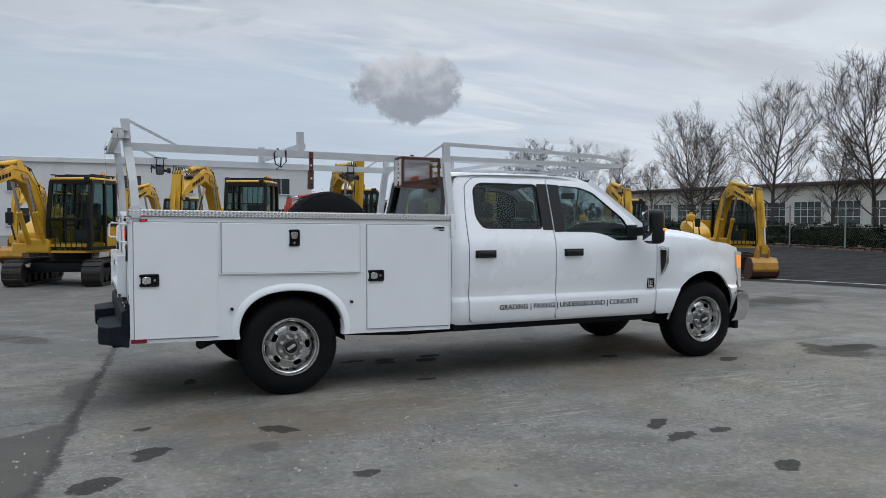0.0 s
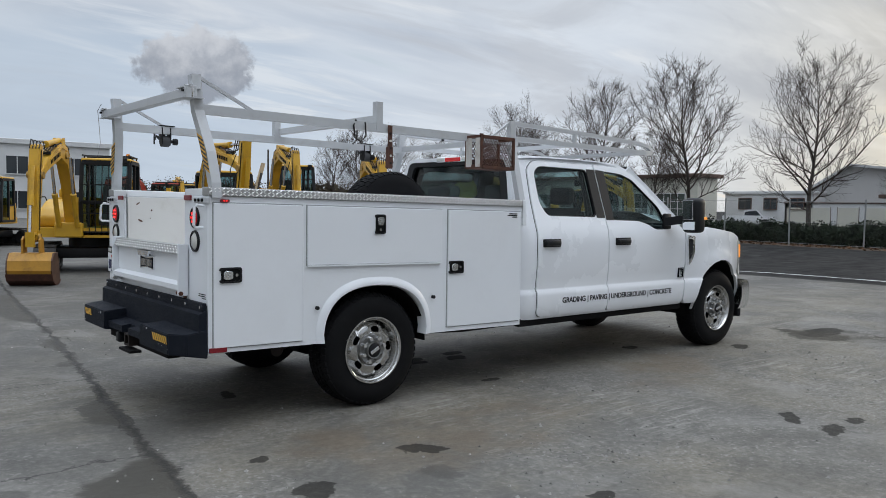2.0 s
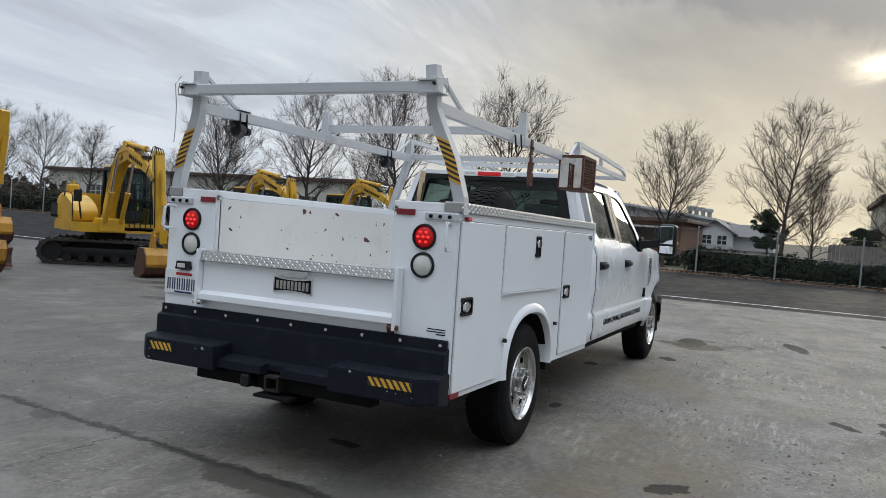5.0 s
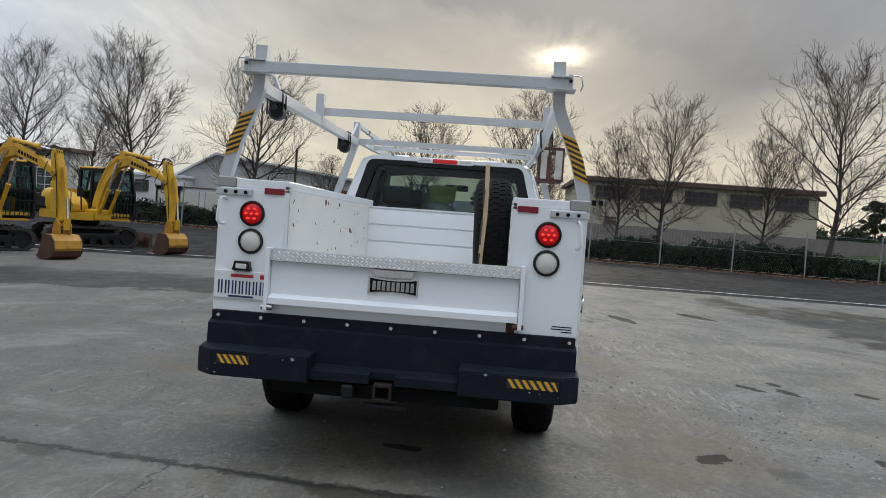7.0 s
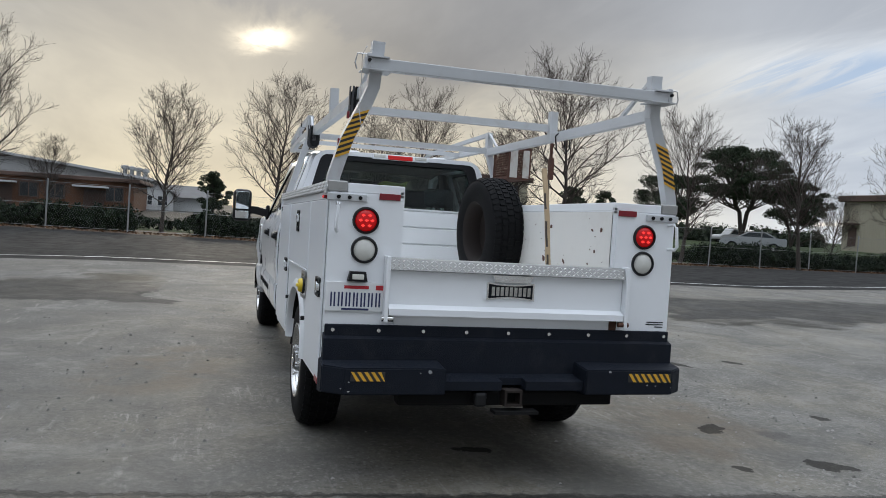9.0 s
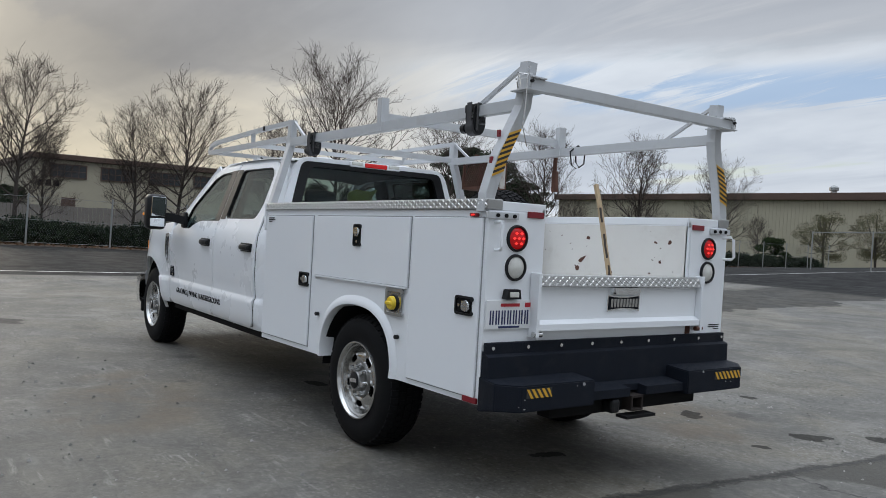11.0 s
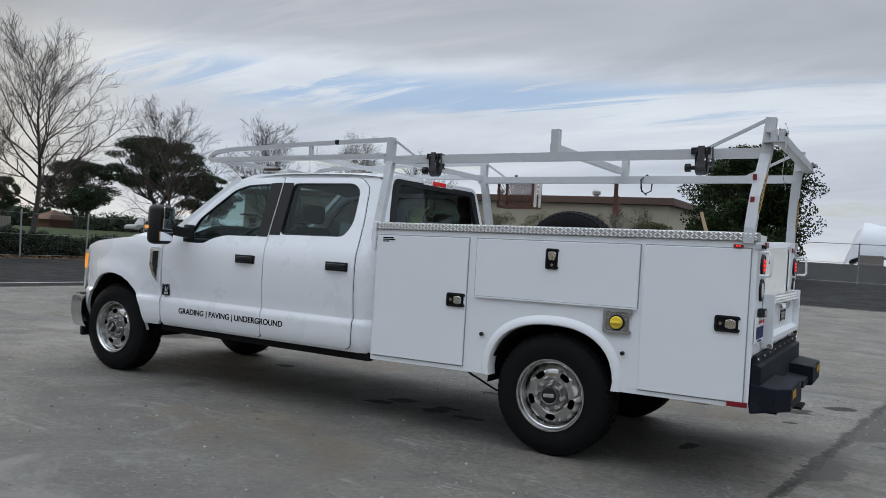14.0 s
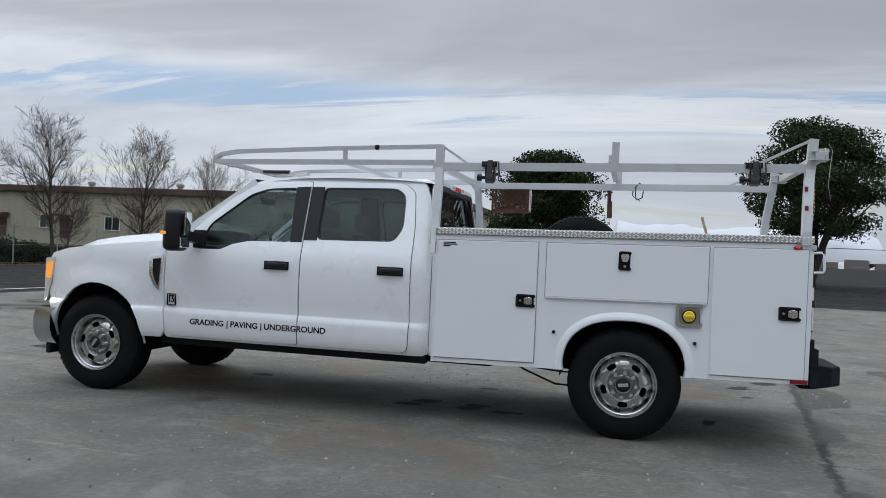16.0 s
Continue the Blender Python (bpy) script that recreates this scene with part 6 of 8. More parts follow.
for x, kind in ((2.72, "front"), (1.86, "rear")):
    for s in SIDES:
        bm = box(B(), x - 0.12, x + 0.42, s * 0.42 - 0.27, s * 0.42 + 0.27, 0.78, 0.98, 0.06, 3)
        seat = link("cab_seat", bm, M_SEAT, truck, "dark grey cloth seat", True)
        bm = B()
        for z0, z1, o0, o1, hw in ((0.9, 1.46, 0.0, -0.14, 0.26),):
            prism(bm, [(x - 0.08 + o0, z0), (x + 0.08 + o0, z0), (x + 0.04 + o1, z1), (x - 0.06 + o1, z1)], s * 0.42 - hw, s * 0.42 + hw, "y")
        bmesh.ops.bevel(bm, geom=list(bm.edges), offset=0.035, segments=2, affect="EDGES")
        link("seat_back", bm, M_SEAT, seat, smooth=True)
        link("headrest", box(B(), x - 0.20, x - 0.10, s * 0.42 - 0.14, s * 0.42 + 0.14, 1.49, 1.66, 0.045, 3), M_SEAT, seat, smooth=True)
bm = B()
ring = [Vector((0, 0.185 * math.cos(a), 0.185 * math.sin(a))) for a in [2 * math.pi * k / 20 for k in range(21)]]
sweep(bm, [tuple(p) for p in ring], 0.03, 0.03, n=6, side=(1, 0, 0))
box(bm, -0.02, 0.02, -0.16, 0.16, -0.03, 0.03, 0.01)
wheel_ob = link("steering_wheel", bm, M_BLACK, truck, smooth=True)
wheel_ob.matrix_basis = pose(3.25, 0.42, 1.26, 0, -24, 0)
bm = box(B(), 3.36, 3.39, -0.13, 0.13, 1.70, 1.77, 0.015)
link("inner_mirror", bm, M_BLACK, truck)

# ---- frame, axles and running gear ----
for s in SIDES:
    link("chassis_rail", box(B(), -1.2, 5.0, s * 0.43 - 0.04, s * 0.43 + 0.04, 0.47, 0.66), M_UNDER, truck)
link("rear_axle", cyl(B(), (0, -0.72, 0.40), (0, 0.72, 0.40), 0.055, n=12), M_UNDER, truck, smooth=True)
link("differential", lathe(B(), [(0.001, -0.17), (0.13, -0.12), (0.17, 0), (0.13, 0.12), (0.001, 0.17)], (0, 0, 0.40), "x", 16), M_UNDER, truck, smooth=True)
link("front_axle", cyl(B(), (4.47, -0.70, 0.40), (4.47, 0.70, 0.40), 0.05, n=12), M_UNDER, truck, smooth=True)
link("drive_shaft", cyl(B(), (0.1, 0, 0.42), (2.9, 0, 0.52), 0.045, n=10), M_UNDER, truck, smooth=True)
link("gearbox", box(B(), 2.6, 4.0, -0.26, 0.26, 0.36, 0.62, 0.06), M_UNDER, truck)
link("fuel_tank", box(B(), 1.0, 2.3, 0.45, 0.74, 0.43, 0.62, 0.05), M_UNDER, truck)
link("exhaust", sweep(B(), [(3.2, -0.45, 0.42), (1.2, -0.55, 0.42), (0.3, -0.62, 0.48), (-0.3, -0.62, 0.55), (-0.62, -0.72, 0.47), (-0.72, -0.86, 0.46)], 0.08, 0.08, n=10), M_RIMDARK, truck, smooth=True)
link("hanging_hose", sweep(B(), [(0.90, 0.66, 0.47), (0.70, 0.70, 0.455), (0.5, 0.72, 0.44), (0.2, 0.70, 0.43)], 0.014, 0.014, n=6), M_BLACK, truck, "thin black hanging hose")
link("hanging_hose", sweep(B(), [(0.95, 0.62, 0.50), (0.75, 0.68, 0.42), (0.52, 0.72, 0.34), (0.30, 0.70, 0.33), (0.1, 0.66, 0.42)], 0.016, 0.016, n=6), M_BLACK, truck, "thin black hanging hose")


def tyre_mesh():
    """An all-season tyre with tread blocks; outer face at y = 0, turned about y."""
    R, W = 0.411, 0.250
    bm = lathe(B(), [(0.235, 0.0), (0.262, 0.008), (0.31, 0.012), (0.355, 0.006), (0.385, -0.012), (R - 0.006, -0.035), (R - 0.004, -W / 2), (R - 0.006, -W + 0.035), (0.385, -W + 0.012), (0.32, -W - 0.01), (0.235, -W)], (0, 0, 0), "y", 56)
    for k in range(52):
        for y0, y1, tw in ((-0.050, -0.012, 0.0), (-0.098, -0.062, 0.03), (-0.150, -0.108, -0.02), (-0.195, -0.160, 0.03), (-0.238, -0.205, 0.0)):
            aa, d, q = 2 * math.pi * k / 52 + tw, 0.040, []
            for rr in (R - 0.012, R + 0.003):
                for da, yy in ((-d, y0), (d, y0), (d, y1), (-d, y1)):
                    r2 = rr - (0.018 if yy in (-0.012, -0.238) else 0)
                    q.append(bm.verts.new((r2 * math.cos(aa + da), yy, r2 * math.sin(aa + da))))
            for f in ((4, 5, 6, 7), (0, 1, 5, 4), (1, 2, 6, 5), (2, 3, 7, 6), (3, 0, 4, 7)):
                bm.faces.new([q[i] for i in f])
    return bm


def rim_mesh():
    """A steel wheel disc with five slots in a stepped barrel."""
    bm = lathe(B(), [(0.246, 0.002), (0.243, 0.013), (0.234, 0.013), (0.226, 0.002), (0.222, -0.012), (0.216, -0.016), (0.208, -0.050), (0.206, -0.064), (0.206, -0.20), (0.23, -0.24)], (0, 0, 0), "y", 48)
    ring = [(0.207 * math.cos(2 * math.pi * k / 48), 0.207 * math.sin(2 * math.pi * k / 48)) for k in range(48)]
    holes = []
    for k in range(5):
        a0 = radians(60 + 72 * k)
        h = []
        for j in range(14):
            t = 2 * math.pi * j / 14
            rr, aa = 0.150 + 0.021 * math.copysign(abs(math.sin(t)) ** 0.7, math.sin(t)), a0 + 0.235 * math.copysign(abs(math.cos(t)) ** 0.7, math.cos(t))
            h.append((rr * math.cos(aa), rr * math.sin(aa)))
        holes.append(h)

    def dish(x, z):
        r = math.hypot(x, z)
        return 1.0 + interp(r, [(0, -0.034), (0.108, -0.034), (0.120, -0.022), (0.180, -0.026), (0.192, -0.044), (0.207, -0.070)])

    disc = sheet(ring, holes, dish, 0.012, [-0.15, -0.10, -0.05, 0.0, 0.05, 0.10, 0.15], [-0.15, -0.1, -0.05, 0, 0.05, 0.1, 0.15])
    for v in disc.verts:
        v.co.y -= 1.0
    tmp_me = bpy.data.meshes.new("tmp")
    disc.to_mesh(tmp_me)
    disc.free()
    bm.from_mesh(tmp_me)
    bpy.data.meshes.remove(tmp_me)
    return bm


def hub_mesh():
    bm = lathe(B(), [(0.053, 0.020), (0.059, 0.022), (0.064, 0.014), (0.067, -0.010), (0.072, -0.014), (0.104, -0.012), (0.112, -0.034)], (0, 0, 0), "y", 28)
    return bm


TYRE = RIM = HUB = DRUM = BADGE = NUT = None
for x in (0.0, 4.47):
    for s in SIDES:
        y = 0.962 if x < 1 else 0.955
        turn = Matrix.Translation((x, s * y, 0.409)) @ (Matrix.Identity(4) if s > 0 else Matrix.Rotation(math.pi, 4, "Z")) @ Matrix.Rotation(radians({(0.0, 1): 6, (4.47, 1): 53, (0.0, -1): 30, (4.47, -1): 18}[(x, s)]), 4, "Y")
        if TYRE is None:
            tyre = link("tyre", tyre_mesh(), M_RUBBER, truck, "black all-season tyre", True)
            rim = link("rim", rim_mesh(), M_STEEL, tyre, "dull silver steel wheel with five slots", True)
            hub = link("hub", hub_mesh(), M_HUBSHADE, tyre, "bright hub with eight nuts, ring shade in its colour", True)
            drum = link("brake_disc", lathe(B(), [(0.001, -0.10), (0.17, -0.10), (0.17, -0.14), (0.205, -0.15), (0.205, -0.243), (0.001, -0.243)], (0, 0, 0), "y", 24), M_UNDER, tyre)
            badge = link("hub_cap", lathe(B(), [(0.001, 0.027), (0.040, 0.026), (0.052, 0.021), (0.054, 0.012)], (0, 0, 0), "y", 24), M_BLACK, tyre, "dark hub cap", True)
            bar_me = link("cap_badge", box(B(), -0.038, 0.038, 0.026, 0.030, -0.0125, 0.0125, 0.002), M_CHROME, tyre, "plain pale bar").data
            nut = link("wheel_nut", cyl(B(), (0, -0.02, 0), (0, 0.024, 0), 0.0175, 0.0140, 10), M_CHROME, tyre, smooth=True)
            nut.matrix_basis = Matrix.Translation((0.090 * math.cos(0.2), 0, 0.090 * math.sin(0.2)))
            TYRE, RIM, HUB, DRUM, BADGE, NUT = tyre.data, rim.data, hub.data, drum.data, badge.data, nut.data
        else:
            tyre = new("tyre", TYRE)
            tyre.parent = truck
            tyre["label"] = "black all-season tyre"
            for nm, me in (("rim", RIM), ("hub", HUB), ("brake_disc", DRUM), ("hub_cap", BADGE), ("cap_badge", bar_me)):
                ob = new(nm, me)
                ob.parent = tyre
        for k in range(0 if x > 0 or s < 0 else 1, 8):
            ob = new("wheel_nut", NUT)
            ob.parent = tyre
            ob.matrix_basis = Matrix.Translation((0.090 * math.cos(k * math.pi / 4 + 0.2), 0, 0.090 * math.sin(k * math.pi / 4 + 0.2)))
        tyre.matrix_basis = turn

# ---- the tool body ----
arch = [(0.012 + 0.445 * math.copysign(abs(math.cos(a)) ** 0.86, math.cos(a)), 0.47 + 0.412 * math.sin(a) ** 0.72) for a in [radians(d) for d in range(6, 175, 6)]]
side_out = [(-1.255, 0.497), (-0.423, 0.497), *arch[::-1], (0.447, 0.497), (1.465, 0.497), (1.465, 1.478), (-1.255, 1.478)]
DOORS = [("front_cabinet_door", 0.667, 1.440, 0.535, 1.440), ("top_cabinet_door", -0.562, 0.600, 1.040, 1.440), ("rear_cabinet_door", -1.222, -0.600, 0.530, 1.440)]


def latch(cx, cz, upright, s, parent):
    """A black recessed latch with a chrome paddle and lock."""
    a, b = (0.046, 0.070) if upright else (0.074, 0.049)
    rim = rounded([(cx - a, cz - b), (cx + a, cz - b), (cx + a, cz + b), (cx - a, cz + b)], 0.018, 4)
    cup = [(cx + (x - cx) * 0.84, cz + (z - cz) * (0.90 if upright else 0.78)) for x, z in rim]
    bm = prism(B(), rim + cup[::-1], 0.996, 1.009, "y")
    l = link("latch", bm if s > 0 else mirrored(bm), M_BLACK, parent, "black latch with chrome paddle")
    bm = prism(B(), cup, 0.9985, 1.0005, "y")
    link("latch_cup", bm if s > 0 else mirrored(bm), M_UNDER, l)
    if upright:
        pad = [(cx - 0.020, cz - 0.008), (cx + 0.020, cz - 0.008), (cx + 0.030, cz + 0.030), (cx + 0.024, cz + 0.050), (cx - 0.024, cz + 0.050), (cx - 0.030, cz + 0.030)]
    else:
        pad = [(cx + 0.012, cz - 0.022), (cx - 0.026, cz - 0.030), (cx - 0.050, cz - 0.022), (cx - 0.050, cz + 0.022), (cx - 0.026, cz + 0.030), (cx + 0.012, cz + 0.022)]
    bm = prism(B(), rounded(pad, 0.008, 2), 1.0005, 1.018, "y")
    bmesh.ops.bevel(bm, geom=[e for e in bm.edges if all(v.co.y > 1.01 for v in e.verts)], offset=0.005, segments=2, affect="EDGES")
    link("paddle", bm if s > 0 else mirrored(bm), M_CHROME, l, smooth=True)
    lk = (cx, cz - 0.040) if upright else (cx + 0.040, cz)
    bm = cyl(B(), (lk[0], 1.0005, lk[1]), (lk[0], 1.008, lk[1]), 0.010, n=12)
    link("lock", bm if s > 0 else mirrored(bm), M_STEEL, l)


for s in SIDES:
    def put(name, bm, mat, parent=truck, label="", sm=False, shear=RAKE):
        return link(name, bm if s > 0 else mirrored(bm), mat, parent, label, sm, shear)

    side = put("body_side", sheet(side_out, [], lambda x, z: 0.985, 0.02), M_BODY)
    put("body_inner_wall", box(B(), -1.245, 1.30, 0.600, 0.618, 0.90, 1.478), M_BED, label="scratched inner side of the bed")
    put("body_top", box(B(), -1.250, 1.46, 0.602, 0.984, 1.470, 1.482), M_BODY)
    for nm, x0, x1, z0, z1 in DOORS:
        d = put(nm, box(B(), x0, x1, 0.986, 0.998, z0, z1, 0.003), M_BODY)
        # grey rim past the door edge: the gap's shade put into colour
        put("door_seal", box(B(), x0 - 0.006, x1 + 0.006, 0.9855, 0.9885, z0 - 0.006, z1 + 0.006), M_SEAMCHIP, d, "grey strip painting the shade of the door gap")
        bm = B()
        if nm == "top_cabinet_door":
            box(bm, x0, x1, 0.990, 1.003, z0 - 0.012, z0 - 0.002)
        else:
            hxx = x1 + 0.004
            pitch = (z1 - z0) / 18
            lathe(bm, [(r_, z0 + pitch * k + o) for k in range(18) for r_, o in ((0.0035, 0.0), (0.007, 0.001), (0.007, pitch - 0.007), (0.0035, pitch - 0.006))], (hxx, 0.992, 0), "z", 8)
        put("hinge", bm, M_BODY, d)
    latch(-1.113, 1.003, False, s, side)
    latch(0.744, 0.987, False, s, side)
    latch(0.026, 1.322, True, s, side)
    # wheel arch flare
    fl = B()
    inner = [Vector((x, 0, z)) for x, z in [(0.447, 0.497), *arch, (-0.423, 0.497)]]
    cen = Vector((0.012, 0, 0.45))
    rows = []
    for p in inner:
        d = (p - cen)
        d = Vector((d.x, 0, max(0.0, d.z))).normalized()
        if p.z < 0.51:
            d = Vector((math.copysign(1, d.x), 0, 0))
        rows.append([fl.verts.new((p.x + d.x * o, y, p.z + d.z * o)) for o, y in ((0.0, 0.90), (-0.003, 0.990), (0.004, 1.0045), (0.018, 1.0065), (0.040, 0.999), (0.062, 0.986))])
    for a, b in zip(rows, rows[1:]):
        for k in range(5):
            fl.faces.new((a[k], b[k], b[k + 1], a[k + 1]))
    put("arch_flare", fl, M_BODY, sm=True)
    put("wheel_well", grid(B(), [0.965, 0.58], [radians(d) for d in range(-4, 185, 12)], lambda y, a: (0.012 + 0.462 * math.cos(a), y, 0.47 + 0.43 * math.sin(a))), M_UNDER)
    put("well_side", box(B(), -0.46, 0.48, 0.575, 0.582, 0.45, 0.90), M_UNDER)
    # under side of the cabinets
    put("cabinet_floor", box(B(), -1.25, -0.44, 0.60, 0.965, 0.50, 0.515), M_UNDER)
    put("cabinet_floor", box(B(), 0.465, 1.46, 0.60, 0.965, 0.50, 0.515), M_UNDER)
    put("cabinet_end", box(B(), 1.452, 1.464, 0.60, 0.964, 0.516, 1.468), M_BODY)
    put("cabinet_back", box(B(), 0.47, 1.45, 0.585, 0.598, 0.50, 0.90), M_UNDER)
    put("cabinet_back", box(B(), -1.23, -0.45, 0.585, 0.598, 0.50, 0.90), M_UNDER)
    # tread plate along the top edge
    put("body_top_lip", box(B(), -1.250, 1.46, 0.600, 0.898, 1.4825, 1.530, 0.004), M_BODY)
    cap = put("tread_cap", box(B(), -1.258, 1.468, 0.90, 1.000, 1.4835, 1.538, 0.006), M_ALU, label="bright diamond tread plate")
    bm = B()
    for k in range(96):
        for r in range(3):
            cx, cz = -1.243 + 0.0282 * k, 1.4945 + 0.0165 * r
            a = 0.66 if (k + r) % 2 else -0.66
            ex, ez = 0.0170 * math.cos(a), 0.0150 * math.sin(a)
            nx, nz = -0.0052 * math.sin(a), 0.0052 * math.cos(a)
            q = [bm.verts.new((cx + i * ex + j * nx, 1.0003, cz + i * ez + j * nz)) for i, j in ((-1, 0), (0, -1), (1, 0), (0, 1))]
            t = bm.verts.new((cx, 1.0048, cz))
            for i in range(4):
                bm.faces.new((q[i], q[(i + 1) % 4], t))
    put("tread_pattern", bm, M_LUG, cap)
    # small fittings
    for px, pz in ((0.523, 0.775), (-0.487, 0.745)):
        put("stud", cyl(B(), (px, 0.99, pz), (px, 1.012, pz), 0.013, n=12), M_BLACK, side)
    ml = put("marker_lamp", prism(B(), rounded([(-1.178, 1.446), (-1.122, 1.446), (-1.122, 1.464), (-1.178, 1.464)], 0.008, 4), 0.986, 1.006, "y"), M_REFLECT, side, "red marker lamp with two lit diodes")
    for mx in (-1.158, -1.142):
        put("diode", cyl(B(), (mx, 1.005, 1.455), (mx, 1.0085, 1.455), 0.0052, n=8), M_REDSPOT, ml)
    put("side_reflector", box(B(), -1.250, -1.135, 0.987, 1.000, 0.502, 0.532, 0.002), M_REFLECT, side, "red reflector strip")
    bm = B()
    for k, wdt in enumerate((0.095, 0.11, 0.055)):
        box(bm, 1.40 - wdt, 1.40, 0.9985, 1.0005, 1.418 - 0.013 * k, 1.426 - 0.013 * k)
    put("sticker", bm, M_INK, side, "small sticker with plain dark bars")
    put("mount_bracket", box(B(), 1.468, 1.505, 0.93, 0.998, 1.33, 1.54, 0.004), M_BODY)
    # back corner post with its lamps
    post = put("rear_post", box(B(), -1.258, -1.235, 0.622, 0.984, 0.80, 1.476), M_BODY)
    put("rear_post_side", box(B(), -1.250, -1.236, 0.60, 0.622, 0.86, 1.50), M_BODY)
    lit = M_REDLIT
    for zz, lens, lb in ((1.362, lit, "lit round red tail lamp"), (1.212, M_LENS, "round clear reversing lamp")):
        rn = put("lamp_ring", lathe(B(), [(0.055, -1.262), (0.060, -1.273), (0.067, -1.271), (0.070, -1.258)], (0, 0.797, zz), "x", 30), M_BLACK, post, lb, True, 0.0)
        put("lens", lathe(B(), [(0.001, -1.276), (0.04, -1.274), (0.057, -1.262)], (0, 0.797, zz), "x", 26), lens, rn, sm=True, shear=0.0)
        if lens is lit:
            bm = B()
            for dy, dz in ((0, 0.0), (-0.030, 0.0), (0.030, 0.0), (-0.017, 0.026), (0.017, 0.026), (-0.017, -0.026), (0.017, -0.026)):
                box(bm, -1.2785, -1.270, 0.797 + dy - 0.009, 0.797 + dy + 0.009, zz + dz - 0.0032, zz + dz + 0.0032)
                box(bm, -1.2783, -1.270, 0.797 + dy - 0.003, 0.797 + dy + 0.003, zz + dz - 0.007, zz + dz + 0.007)
            put("lamp_diodes", bm, M_REDSPOT, rn, shear=0.0)
    put("top_reflector", box(B(), -1.268, -1.258, 0.625, 0.735, 1.455, 1.487, 0.002), M_REFLECT, post, "red reflector strip")
    # rack foot bracket
    put("rack_foot", box(B(), -1.272, -1.245, 0.80, 1.00, 1.438, 1.474, 0.003), M_RACK, post)
    for k in range(3):
        put("bolt", cyl(B(), (-1.272, 0.835 + 0.055 * k, 1.456), (-1.282, 0.835 + 0.055 * k, 1.456), 0.010, n=8), M_UNDER, post, shear=RAKE)
    # grab handle on the rear corner
    bm = B()
    sweep(bm, [(-1.258, 0.945, 1.42), (-1.315, 0.95, 1.425), (-1.33, 0.955, 1.41), (-1.335, 0.962, 1.30), (-1.325, 0.955, 1.285), (-1.27, 0.945, 1.283)], 0.018, 0.018, n=8)
    put("grab_handle", bm, M_BODY, post, sm=True)

# floor, bulkhead and tail gate
bed = link("bed_floor", box(B(), -1.245, 1.30, -0.60, 0.60, 0.86, 0.90), M_BED, truck, "dirty steel bed floor", shear=RAKE)
bulk = link("bulkhead", box(B(), 1.302, 1.32, -0.60, 0.60, 0.86, 1.466), M_BODY, truck, "white ribbed front wall of the bed", shear=RAKE)
for k in range(4):
    z = 0.90 + 0.1415 * k
    link("bulkhead_rib", prism(B(), [(1.3015, z), (1.3015, z + 0.139), (1.287, z + 0.131), (1.287, z + 0.008)], -0.60, 0.60, "y"), M_BODY, bulk, shear=RAKE)
link("bulkhead_cap", box(B(), 1.285, 1.47, -0.60, 0.60, 1.467, 1.480), M_BODY, bulk, shear=RAKE)
tg = link("tail_gate", box(B(), -1.285, -1.262, -0.665, 0.665, 0.90, 1.118), M_BODY, truck, "white tail gate with tread plate top", shear=RAKE)
link("gate_lip", prism(B(), [(-1.285, 0.925), (-1.325, 0.905), (-1.325, 0.872), (-1.262, 0.868), (-1.262, 0.925)], -0.665, 0.665, "y"), M_BODY, tg, shear=RAKE)
capg = link("gate_cap", prism(B(), [(-1.262, 1.165), (-1.300, 1.160), (-1.318, 1.105), (-1.300, 1.100), (-1.262, 1.118)], -0.668, 0.668, "y"), M_ALU, tg, "bright diamond tread plate", shear=RAKE)
bm = B()
for k in range(53):
    for r in range(3):
        cy, f = -0.652 + 0.0250 * k, 0.18 + 0.31 * r
        a = 0.70 if (k + r) % 2 else -0.70
        pts4 = []
        for i, j in ((-1, 0), (0, -1), (1, 0), (0, 1)):
            dy, df = 0.0140 * math.cos(a) * i - 0.0038 * math.sin(a) * j, 0.0125 * math.sin(a) * i + 0.0038 * math.cos(a) * j
            g = f + df / 0.058
            pts4.append(bm.verts.new((-1.318 + 0.018 * g - 0.0006, cy + dy, 1.105 + 0.055 * g)))
        t = bm.verts.new((-1.318 + 0.018 * f - 0.0042, cy, 1.105 + 0.055 * f + 0.001))
        for i in range(4):
            bm.faces.new((pts4[i], pts4[(i + 1) % 4], t))
link("tread_pattern", bm, M_LUG, capg, shear=RAKE)
for s in SIDES:
    bm = box(B(), -1.330, -1.262, min(s * 0.668, s * 0.690), max(s * 0.668, s * 0.690), 0.835, 1.172, 0.004)
    link("gate_hinge_plate", bm, M_BODY, tg, shear=RAKE)
    link("hinge_pin", cyl(B(), (-1.315, s * 0.64, 0.852), (-1.315, s * 0.70, 0.852), 0.014, n=10), M_RUST if s < 0 else M_STEEL, tg, smooth=True, shear=RAKE)
link("gate_pull", prism(B(), [(-0.115, 1.098), (0.115, 1.098), (0.098, 1.062), (-0.098, 1.062)], -1.325, -1.286, "x"), M_CHROME, tg, "bright gate pull", shear=RAKE)
bad = [(0.135 * u, 1.012 + (0.036 + 0.012 * u * u)) for u in (-1, -0.6, -0.2, 0.2, 0.6, 1)] + [(0.135 * u, 1.012 - (0.036 + 0.012 * u * u)) for u in (1, 0.6, 0.2, -0.2, -0.6, -1)]
bd = link("maker_badge", prism(B(), bad, -1.296, -1.285, "x"), M_CHROME, tg, "arched silver badge with plain dark bar", shear=RAKE)
link("badge_field", prism(B(), [(y * 0.92, 1.012 + (z - 1.012) * 0.80) for y, z in bad], -1.299, -1.2955, "x"), M_INK, bd, shear=RAKE)
bm = B()
